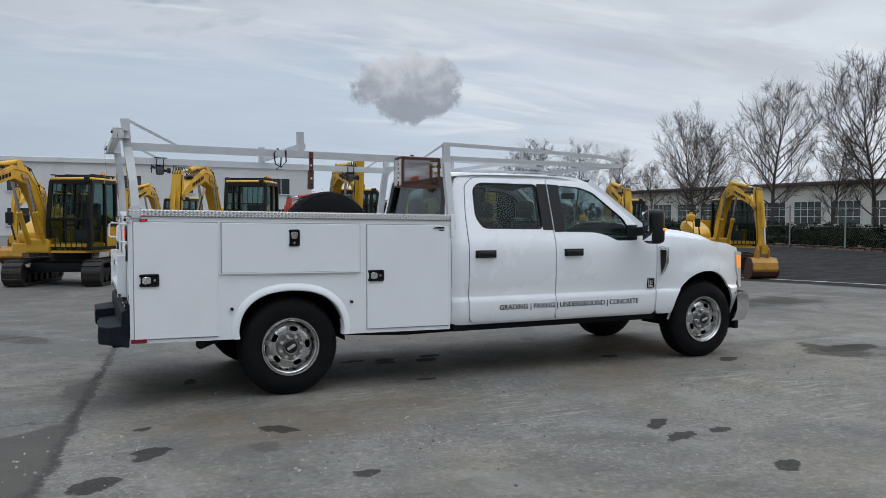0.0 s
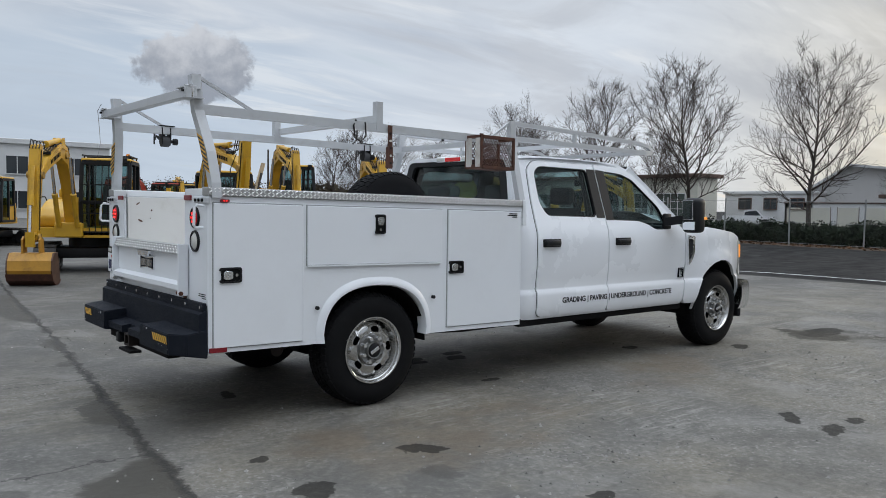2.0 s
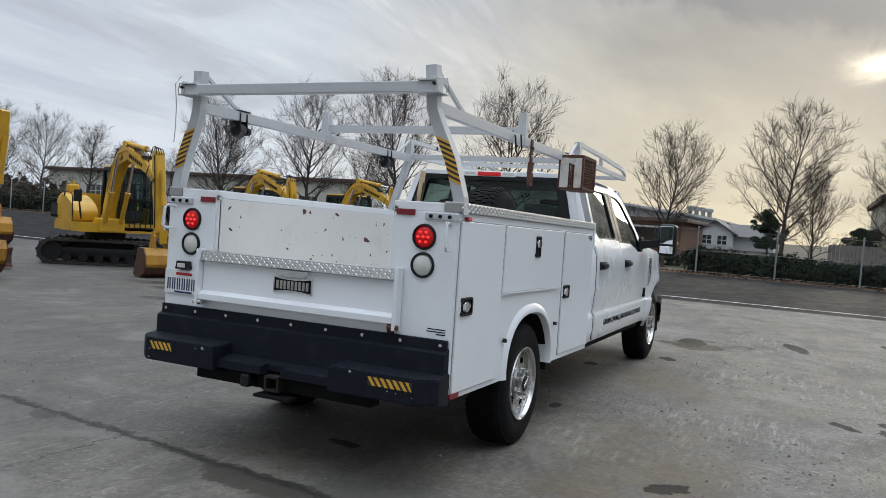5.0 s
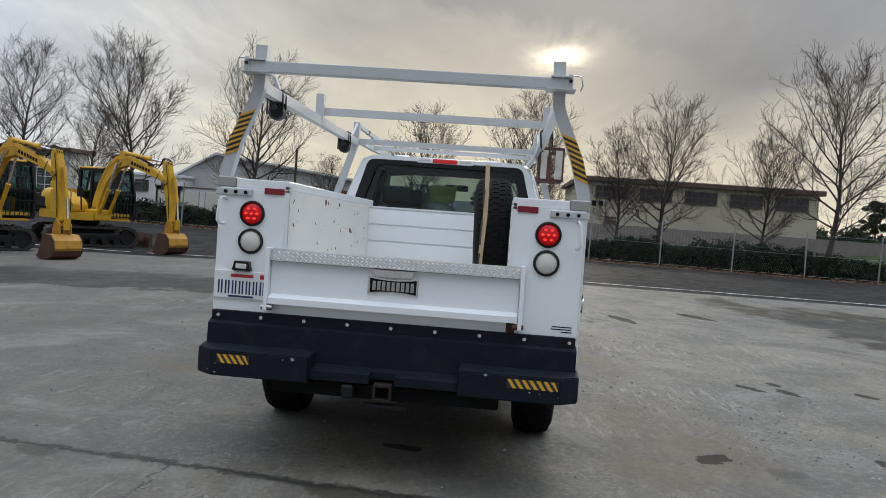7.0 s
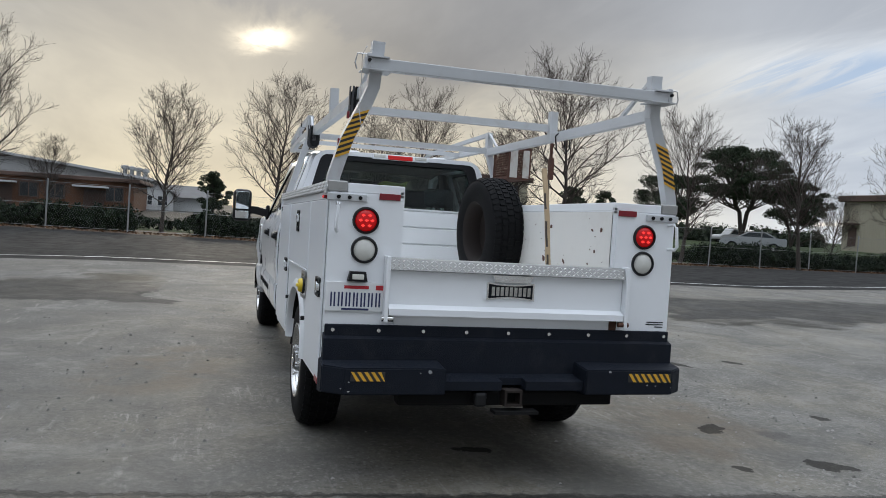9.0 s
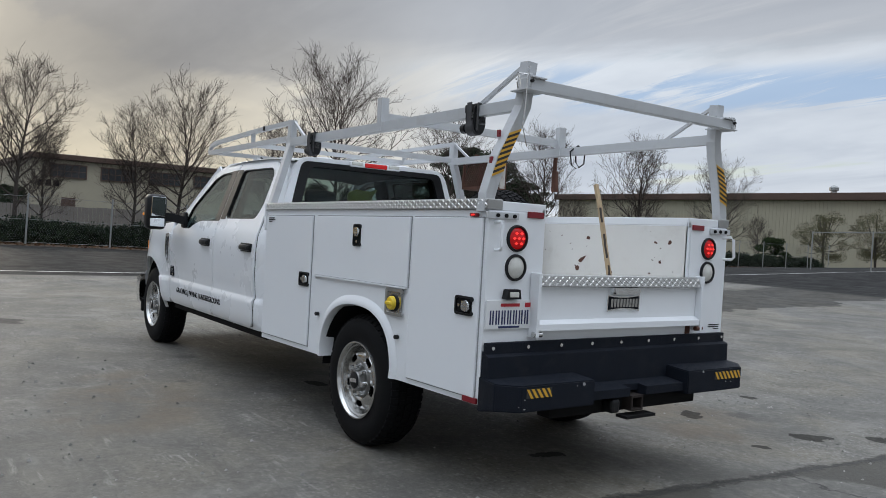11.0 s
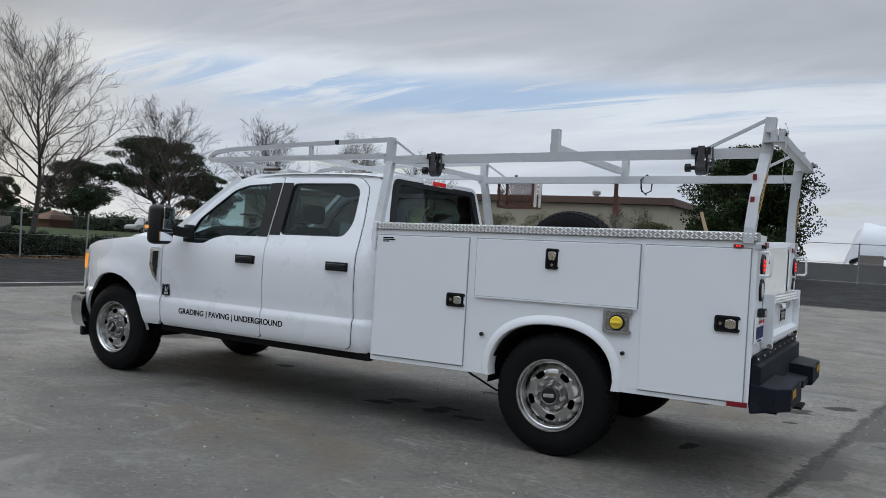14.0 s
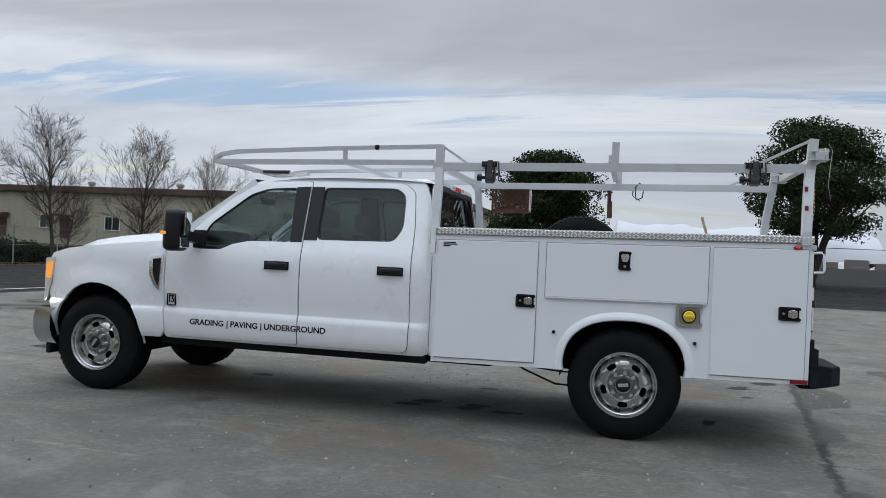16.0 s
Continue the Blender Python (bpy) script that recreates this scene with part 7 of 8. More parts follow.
for k in range(9):
    box(bm, -1.301, -1.2985, -0.112 + 0.0255 * k, -0.094 + 0.0255 * k, 0.988, 1.036)
link("badge_bars", bm, M_STEEL, bd, "plain pale bars", shear=RAKE)
# sill below the gate
link("rear_sill", box(B(), -1.262, -1.24, -0.622, 0.622, 0.80, 0.898), M_BODY, truck, shear=RAKE)
link("sill_rust", box(B(), -1.2655, -1.262, -0.655, -0.61, 0.815, 0.868), M_RUST, truck, "rust stain", shear=RAKE)
# number plate, its lamp and the sticker
pl = link("number_plate", box(B(), -1.272, -1.262, 0.676, 0.982, 0.880, 1.030, 0.003), M_SIGNWHITE, truck, "white number plate with plain dark bars", shear=RAKE)
bm = B()
for k in range(7):
    for u0, u1 in ((0.0, 0.008), (0.017, 0.025)):
        box(bm, -1.2745, -1.2715, 0.958 - 0.0385 * k - u1, 0.958 - 0.0385 * k - u0, 0.905, 0.977)
link("plate_bars", bm, M_INKBLUE, pl, shear=RAKE)
link("plate_script", box(B(), -1.2743, -1.2715, 0.765, 0.890, 0.996, 1.012), M_INKRED, pl, shear=RAKE)
link("plate_tag", box(B(), -1.2743, -1.2715, 0.690, 0.728, 0.992, 1.016), M_INKRED, pl, shear=RAKE)
link("plate_foot", box(B(), -1.2743, -1.2715, 0.760, 0.900, 0.887, 0.897), M_INKBLUE, pl, shear=RAKE)
lm = link("plate_lamp", prism(B(), [(0.778, 1.035), (0.878, 1.035), (0.868, 1.085), (0.788, 1.085)], -1.300, -1.262, "x"), M_BLACK, truck, "black plate lamp", shear=RAKE)
link("lamp_lens", box(B(), -1.306, -1.298, 0.798, 0.858, 1.045, 1.072, 0.004), M_LENS, lm, shear=RAKE)
bm = B()
for k, wdt in enumerate((0.105, 0.11, 0.055)):
    box(bm, -1.2600, -1.2585, -0.955, -0.955 + wdt, 0.862 - 0.013 * k, 0.8675 - 0.013 * k)
link("rear_sticker", bm, M_INK, truck, "small sticker with plain dark bars", shear=RAKE)

# black step bumper
bp = link("rear_bumper", box(B(), -1.288, -1.262, -0.978, 0.978, 0.655, 0.832, 0.004), M_BUMPER, truck, "black coated step bumper with hazard tape")
link("bumper_face", prism(B(), [(-1.262, 0.788), (-1.314, 0.764), (-1.318, 0.52), (-1.262, 0.50)], -0.986, 0.986, "y"), M_BUMPER, bp)
for s in SIDES:
    y0, y1, y2 = s * 0.386, s * 0.90, s * 1.0
    bm = prism(B(), [(-1.262, y0), (-1.478, y0), (-1.478, y1), (-1.395, y2), (-1.262, y2)], 0.515, 0.648, "z")
    for v in bm.verts:
        if v.co.x > -1.3:
            v.co.z += 0.016 if v.co.z > 0.6 else -0.028
    bmesh.ops.bevel(bm, geom=list(bm.edges), offset=0.006, segments=2, affect="EDGES")
    link("bumper_step", bm, M_BUMPER, bp)
    a, b = (0.075, 0.384) if s > 0 else (-0.384, -0.060)
    link("centre_step", prism(B(), [(-1.262, 0.52), (-1.448, 0.532), (-1.448, 0.578), (-1.34, 0.590), (-1.262, 0.60)], a, b, "y"), M_BUMPER, bp)
link("step_bridge", prism(B(), [(-1.262, 0.545), (-1.385, 0.548), (-1.385, 0.584), (-1.262, 0.60)], -0.060, 0.075, "y"), M_BUMPER, bp)
link("hitch_beam", box(B(), -1.37, -1.27, -0.60, 0.60, 0.435, 0.512, 0.01), M_UNDER, bp)
bm = box(B(), -1.44, -1.20, -0.046, -0.034, 0.445, 0.530)
box(bm, -1.44, -1.20, 0.038, 0.050, 0.445, 0.530)
box(bm, -1.44, -1.20, -0.034, 0.038, 0.445, 0.457)
box(bm, -1.44, -1.20, -0.034, 0.038, 0.518, 0.530)
link("hitch_receiver", bm, M_RIMDARK, bp, "square steel hitch receiver")
link("hitch_plate", box(B(), -1.46, -1.38, -0.135, 0.105, 0.408, 0.424), M_UNDER, bp)
link("plug_socket", box(B(), -1.45, -1.37, 0.15, 0.215, 0.445, 0.522, 0.015), M_BLACK, bp)
for k in range(9):
    y = 0.94 - 0.2358 * k
    link("bolt", cyl(B(), (-1.286, y, 0.806), (-1.295, y, 0.806), 0.010, n=8), M_CHROME, bp)
for y0, y1, n0 in ((0.698, 0.868, 5), (-0.892, -0.634, 7)):
    bm, bk = B(), B()
    box(bk, -1.4805, -1.4775, y0, y1, 0.584, 0.630)
    step = (y1 - y0) / n0
    for k in range(n0):
        lo = y0 + step * k
        q = [(max(y0, min(y1, lo + u)), z) for u, z in ((-0.012, 0.5845), (-0.012 + step * 0.52, 0.5845), (0.020 + step * 0.52, 0.6295), (0.020, 0.6295))]
        prism(bm, q, -1.4825, -1.480, "x")
    tb = link("hazard_tape", bk, M_BLKTAPE, bp, "black and yellow striped tape")
    link("yellow_stripes", bm, M_YELTAPE, tb)
rg = random.Random(5)
bm = B()
for k in range(16):
    y, z = rg.uniform(-0.92, 0.92), rg.uniform(0.53, 0.64)
    r = 0.003 + 0.010 * rg.random() ** 3
    if abs(y) > 0.40:
        prism(bm, [(y + r * rg.uniform(0.5, 1.5) * math.cos(a), z + r * 0.7 * rg.uniform(0.5, 1.5) * math.sin(a)) for a in (0, 1.2, 2.5, 3.7, 5.1)], -1.4792, -1.4778, "x")
tagged(link("paint_chips", bm, M_SEAMCHIP, bp, "small pale chips in the coating"), kind="stuff")

# fuel filler on the driver's side
rim_ = rounded([(-0.536, 0.864), (-0.348, 0.864), (-0.348, 1.024), (-0.536, 1.024)], 0.022, 4)
cup_ = [(-0.442 + (x + 0.442) * 0.80, 0.944 + (z - 0.944) * 0.78) for x, z in rim_]
fu = link("fuel_filler", prism(B(), rim_ + cup_[::-1], 0.996, 1.006, "y"), M_ALU, truck, "bright framed fuel filler with yellow cap", False, RAKE)
link("filler_bowl", prism(B(), cup_, 0.9975, 0.9995, "y"), M_STEEL, fu, shear=RAKE)
link("filler_neck", lathe(B(), [(0.052, 0.9995), (0.050, 1.008), (0.036, 1.010)], (-0.440, 0, 0.938), "y", 20), M_BLACK, fu, smooth=True, shear=RAKE)
link("fuel_cap", lathe(B(), [(0.001, 1.032), (0.034, 1.032), (0.040, 1.024), (0.041, 1.008)], (-0.440, 0, 0.938), "y", 20), M_YELCAP, fu, "yellow fuel cap", True, RAKE)
link("cap_grip", box(B(), -0.474, -0.406, 1.03, 1.043, 0.929, 0.948, 0.004), M_YELCAP, fu, shear=RAKE)

# ---- ladder rack ----
rack = link("rack_crossbar", box(B(), -1.345, -1.290, -0.86, 0.865, 2.092, 2.150, 0.004), M_RACK, truck, "grey removable rear crossbar", shear=RAKE)


def bar(name, pts, w_, h_, label="", side=None, parent=truck, mat=None):
    return link(name, sweep(B(), pts, w_, h_, side=side), mat or M_RACK, parent, label, shear=RAKE)


for s in SIDES:
    # main rail and cab extension
    bar("rack_rail", [(-1.235, s * 0.80, 2.032), (1.56, s * 0.80, 2.032)], 0.048, 0.06, "grey square steel rail")
    bar("cab_rail", [(1.56, s * 0.80, 2.062), (2.4, s * 0.79, 2.064), (3.40, s * 0.76, 2.068), (3.52, s * 0.74, 2.075)], 0.042, 0.042)
    bar("cab_guard_rail", [(1.50, s * 0.80, 2.192), (2.4, s * 0.79, 2.178), (3.30, s * 0.765, 2.155), (3.46, s * 0.755, 2.135), (3.53, s * 0.745, 2.10), (3.54, s * 0.74, 2.075)], 0.034, 0.034)
    for x in (2.32,):
        bar("guard_post", [(x, s * 0.79, 2.07), (x, s * 0.79, 2.175)], 0.03, 0.03)
    # rear post, bent inwards
    bar("rear_post_tube", [(-1.205, s * 0.975, 1.47), (-1.205, s * 0.968, 1.56), (-1.215, s * 0.915, 1.75), (-1.235, s * 0.825, 1.95), (-1.245, s * 0.800, 2.02), (-1.262, s * 0.788, 2.245)], 0.062, 0.062, "grey bent steel post", side=(0, 1, 0))
    bm = box(B(), -1.36, -1.23, s * 0.80 - 0.075, s * 0.80 + 0.075, 2.088, 2.094, 0.001)
    box(bm, -1.36, -1.24, s * 0.80 - 0.055, s * 0.80 + 0.055, 2.150, 2.158, 0.001)
    link("crossbar_saddle", bm, M_RACK, truck, shear=RAKE)
    link("locking_pin", sweep(B(), [(-1.32, s * 0.84, 2.17), (-1.32, s * 0.90, 2.165), (-1.32, s * 0.91, 2.12), (-1.32, s * 0.90, 2.09)], 0.008, 0.008, n=6), M_STEEL, truck, smooth=True, shear=RAKE)
    bar("post_brace", [(-1.235, s * 0.79, 2.235), (-0.86, s * 0.80, 2.050)], 0.020, 0.020)
    # front post on the body, leaning in
    bar("front_post", [(1.485, s * 0.965, 1.40), (1.485, s * 0.955, 1.50), (1.50, s * 0.83, 1.92), (1.51, s * 0.80, 2.02), (1.51, s * 0.795, 2.205)], 0.062, 0.05, side=(0, 1, 0))
    bar("front_brace", [(1.50, s * 0.79, 2.20), (1.27, s * 0.795, 2.050)], 0.018, 0.018)
    # upright of the middle crossbar
    bar("middle_upright", [(0.133, s * 0.80, 2.005), (0.133, s * 0.80, 2.222)], 0.055, 0.055)
    # hazard tape wound on the post
    for k in range(15):
        t0 = (1.650 if s > 0 else 1.624) + 0.0150 * k

        def at(z):
            return interp(z, [(1.56, 0.968), (1.75, 0.915), (1.95, 0.825)])

        bm = B()
        x0 = -1.240 - 0.0125 * smooth(1.6, 1.75, t0) - 0.014 * smooth(1.75, 1.95, t0)
        q = []
        for yy, zz in ((-0.032, t0 + 0.030), (0.032, t0), (0.032, t0 + 0.0150), (-0.032, t0 + 0.0450)):
            q.append((s * (at(zz) + yy), zz))
        prism(bm, q, x0 - 0.004, x0 - 0.001, "x")
        link("hazard_stripe", bm, M_BLKTAPE if k % 2 else M_YELTAPE, truck, shear=RAKE)
# cross members
bar("middle_crossbar", [(0.163, -0.775, 2.105), (0.163, 0.775, 2.105)], 0.045, 0.05)
bar("front_crossbar", [(1.53, -0.79, 2.045), (1.53, 0.79, 2.045)], 0.045, 0.045)
bar("tip_crossbar", [(3.52, -0.75, 2.08), (3.52, 0.75, 2.08)], 0.038, 0.038)
bar("cab_crossbar", [(2.32, -0.78, 2.066), (2.32, 0.78, 2.066)], 0.035, 0.035)
bar("low_cab_tube", [(3.45, 0.20, 2.05), (2.9, 0.45, 1.99), (2.72, 0.60, 1.985)], 0.03, 0.03)
# strap winches clamped on the driver's rail
for x in (-0.86, 1.10):
    clamp = box(B(), x - 0.060, x + 0.060, 0.768, 0.832, 2.064, 2.072, 0.002)
    box(clamp, x - 0.060, x + 0.060, 0.826, 0.834, 2.028, 2.068, 0.002)
    wn = link("strap_winch", clamp, M_BLACK, truck, "black strap winch clamped on the rail", False, RAKE)
    for e in (-0.045, 0.022):
        cheek = prism(B(), rounded([(0.770, 2.06), (0.848, 2.06), (0.850, 1.99), (0.832, 1.915), (0.790, 1.905), (0.765, 1.95)], 0.02, 3), x + e, x + e + 0.008, "x")
        link("cheek", cheek, M_BLACK, wn, shear=RAKE)
    spool = cyl(B(), (x - 0.037, 0.812, 1.945), (x + 0.022, 0.812, 1.945), 0.046, n=18)
    link("strap_roll", spool, M_TRIM, wn, smooth=True, shear=RAKE)
    strap = box(B(), x - 0.030, x + 0.012, 0.852, 0.856, 1.94, 2.078, 0.001)
    link("strap", strap, M_TRIM, wn, shear=RAKE)
    knob = cyl(B(), (x + 0.030, 0.812, 1.945), (x + 0.062, 0.812, 1.945), 0.014, n=10)
    cyl(knob, (x + 0.062, 0.812, 1.945), (x + 0.094, 0.812, 1.945), 0.027, n=14)
    link("knob", knob, M_BLACK, wn, smooth=True, shear=RAKE)
    pawl = sweep(B(), [(x - 0.052, 0.812, 1.965), (x - 0.080, 0.815, 1.985), (x - 0.088, 0.818, 1.955)], 0.03, 0.026, n=8)
    sweep(pawl, [(x - 0.075, 0.845, 2.07), (x - 0.080, 0.85, 2.0), (x - 0.082, 0.85, 1.92)], 0.012, 0.012, n=6)
    link("pawl", pawl, M_TRIM, wn, smooth=True, shear=RAKE)
bm = sweep(B(), [(0.0, -0.835, 2.06), (0.0, -0.845, 1.96), (-0.04, -0.84, 1.915), (-0.09, -0.84, 1.94), (-0.10, -0.835, 2.03), (-0.06, -0.80, 2.075), (-0.02, -0.76, 2.03), (-0.03, -0.77, 1.93), (-0.07, -0.78, 1.90)], 0.012, 0.012, n=6)
link("cable_loop", bm, M_BLACK, truck, "black coiled cable loop", True, RAKE)
hb_ = box(B(), 0.200, 0.236, -0.846, -0.834, 1.83, 2.055, 0.002)
bn = link("hanging_binder", hb_, M_RUST, truck, "rusty flat bar binder hung on the rail", shear=RAKE)
link("binder_body", prism(B(), rounded([(0.186, 1.735), (0.234, 1.735), (0.236, 1.90), (0.190, 1.90)], 0.012, 3), -0.856, -0.828, "y"), M_RUST, bn, shear=RAKE)
for k in range(5):
    link("binder_hole", cyl(B(), (0.214, -0.858, 1.775 + 0.055 * k), (0.214, -0.8445, 1.775 + 0.055 * k), 0.009, n=8), M_PLATE if k % 2 else M_RIMDARK, bn, shear=RAKE)
# rusty expanded-metal basket hung on the rail
bk = link("wire_basket", box(B(), 1.005, 1.345, -0.985, -0.815, 1.775, 1.783), M_RUST, truck, "rusty expanded metal basket hung on the rack", shear=RAKE)
bm = B()
for z in (1.79, 2.03):
    for a, b in (((1.0, -0.99), (1.35, -0.99)), ((1.35, -0.99), (1.35, -0.81)), ((1.35, -0.81), (1.0, -0.81)), ((1.0, -0.81), (1.0, -0.99))):
        sweep(bm, [(*a, z), (*b, z)], 0.02, 0.025)
for x, y in ((1.0, -0.99), (1.35, -0.99), (1.35, -0.81), (1.0, -0.81)):
    sweep(bm, [(x, y, 1.78), (x, y, 2.04)], 0.02, 0.02)
link("basket_frame", bm, M_RUST, bk, shear=RAKE)
for y in (-0.992, -0.808):
    bm = B()
    for k in range(-6, 15):
        for d in (1, -1):
            x0 = 1.0 + 0.028 * k
            a, b = Vector((x0, y, 1.785)), Vector((x0 + d * 0.17, y, 2.03))
            ts = sorted([0.0, 1.0, *(t for t in ((1.0 - a.x) / (b.x - a.x), (1.35 - a.x) / (b.x - a.x)) if 0 < t < 1)])
            for t0, t1 in zip(ts, ts[1:]):
                m0, m1 = a.lerp(b, t0), a.lerp(b, t1)
                if 0.999 <= (m0.x + m1.x) / 2 <= 1.351:
                    sweep(bm, [tuple(m0), tuple(m1)], 0.006, 0.004)
    link("basket_mesh", bm, M_RUST, bk, shear=RAKE)
bm = box(B(), 0.988, 0.996, -0.985, -0.93, 1.79, 2.02)
box(bm, 0.988, 0.996, -0.88, -0.815, 1.79, 2.02)
link("basket_plate", bm, M_PLATE, bk, "worn white end plates", shear=RAKE)
link("basket_hook", sweep(B(), [(1.17, -0.81, 2.03), (1.17, -0.805, 2.07), (1.17, -0.79, 2.075)], 0.03, 0.01), M_RUST, bk, shear=RAKE)
# red reflectors on the driver's rear post, and a loose wire on the crossbar's end
for z in (1.735, 1.875):
    link("post_reflector", box(B(), -1.216, -1.192, 0.945 - 0.28 * (z - 1.735), 0.957 - 0.28 * (z - 1.735), z - 0.018, z + 0.018, 0.003), M_REFLECT, truck, "small red reflector clip", shear=RAKE)
link("loose_wire", sweep(B(), [(-1.35, 0.86, 2.20), (-1.37, 0.885, 2.15), (-1.36, 0.88, 2.02), (-1.352, 0.885, 1.90), (-1.375, 0.87, 1.80)], 0.004, 0.004, n=4), M_STEEL, truck, "thin loose wire", True, RAKE)
for s in SIDES:
    be = link("bar_end_clamp", box(B(), -1.352, -1.270, s * 0.845 - 0.012, s * 0.845 + 0.012, 2.096, 2.170, 0.004), M_RACK, truck, "small bar bracket", shear=RAKE)
    link("bolt", cyl(B(), (-1.366, s * 0.845, 2.133), (-1.350, s * 0.845, 2.133), 0.009, n=8), M_EXDARK, be, shear=RAKE)
link("light_bar", sweep(B(), [(3.30, 0.28, 2.035), (3.05, 0.40, 2.022), (2.98, 0.43, 2.018)], 0.03, 0.03, n=8), M_BLACK, truck, "black taped rod under the cab rail", True, RAKE)
# small clip on the rail
link("rail_clip", box(B(), 2.02, 2.06, 0.77, 0.82, 2.165, 2.205, 0.01), M_BLACK, truck, shear=RAKE)

# ---- loose things in the cab and the bed ----
vest = grid(B(), [0.0, 0.05, 0.11, 0.16, 0.20], [-0.13, -0.07, 0.0, 0.07, 0.13], lambda u, v: (1.69 + 0.07 * math.sin(u * 15), 0.02 + v * (1 - u), 1.69 - u * 0.8 + 0.02 * math.sin(v * 40 + u * 30)))
vo = link("safety_vest", vest, M_VEST, None, "", True)
md = vo.modifiers.new("thickness", "SOLIDIFY")
md.thickness = 0.012
tagged(vo, "pale yellow safety vest hung over the rear seat", "vest")
spare = thing("spare_wheel", "worn spare wheel standing upright in the truck bed", "wheel", Matrix.Translation((0.45, -0.352, 1.307)) @ pose(0, 0, 0, -2, 0, 3))
ob = new("tyre", TYRE)
ob.parent = spare
link("rim", lathe(B(), [(0.236, 0.0), (0.226, -0.006), (0.214, -0.03), (0.205, -0.13), (0.12, -0.15), (0.07, -0.145), (0.065, -0.17), (0.2, -0.22), (0.236, -0.24)], (0, 0, 0), "y", 32), M_RIMDARK, spare, "dark rusty steel rim", True)
stick = thing("timber_stake", "weathered split wooden stake leaning in the bed", "stake", Matrix.Translation((-0.845, -0.435, 0.915)) @ pose(0, 0, 0, 0.5, 15.5, 0))
bm = B()
sweep(bm, [(0, 0, 0), (0.0, 0.004, 0.3), (0.005, -0.004, 0.55), (0, 0.0, 0.72), (0.004, 0.006, 0.865)], 0.026, 0.022)
link("shaft", bm, M_WOOD, stick)
link("split_end", sweep(B(), [(0.005, -0.012, 0.66), (0.0, -0.018, 0.79)], 0.012, 0.012), M_BARK, stick)
for z0, z1 in ((0.02, 0.31), (0.36, 0.52), (0.60, 0.70)):
    link("bark_strip", sweep(B(), [(-0.012, 0.012, z0), (-0.010, 0.013, (z0 + z1) / 2), (-0.012, 0.011, z1)], 0.010, 0.010), M_BARK, stick, "dark bark left on the edge")
chipped = B()
rg = random.Random(9)
for s in SIDES:
    for _ in range(60):
        x, z = rg.uniform(-1.18, 1.1), rg.uniform(0.96, 1.45)
        r = 0.0025 + 0.019 * rg.random() ** 2.6
        st = rg.choice((1, 1, 1.8, 2.6))
        tl = rg.uniform(-0.7, 0.7)
        q = []
        for a in (0, 0.8, 1.5, 2.4, 3.3, 4.1, 5.2):
            u, v = r * st * rg.uniform(0.5, 1.4) * math.cos(a), r * rg.uniform(0.5, 1.4) * math.sin(a)
            q.append((x + u * math.cos(tl) - v * math.sin(tl), z + u * math.sin(tl) + v * math.cos(tl)))
        prism(chipped, q, s * 0.5985, s * 0.5998, "y")
tagged(link("paint_chips", chipped, M_RUST, truck, "dark paint chips inside the bed", shear=RAKE), kind="stuff")

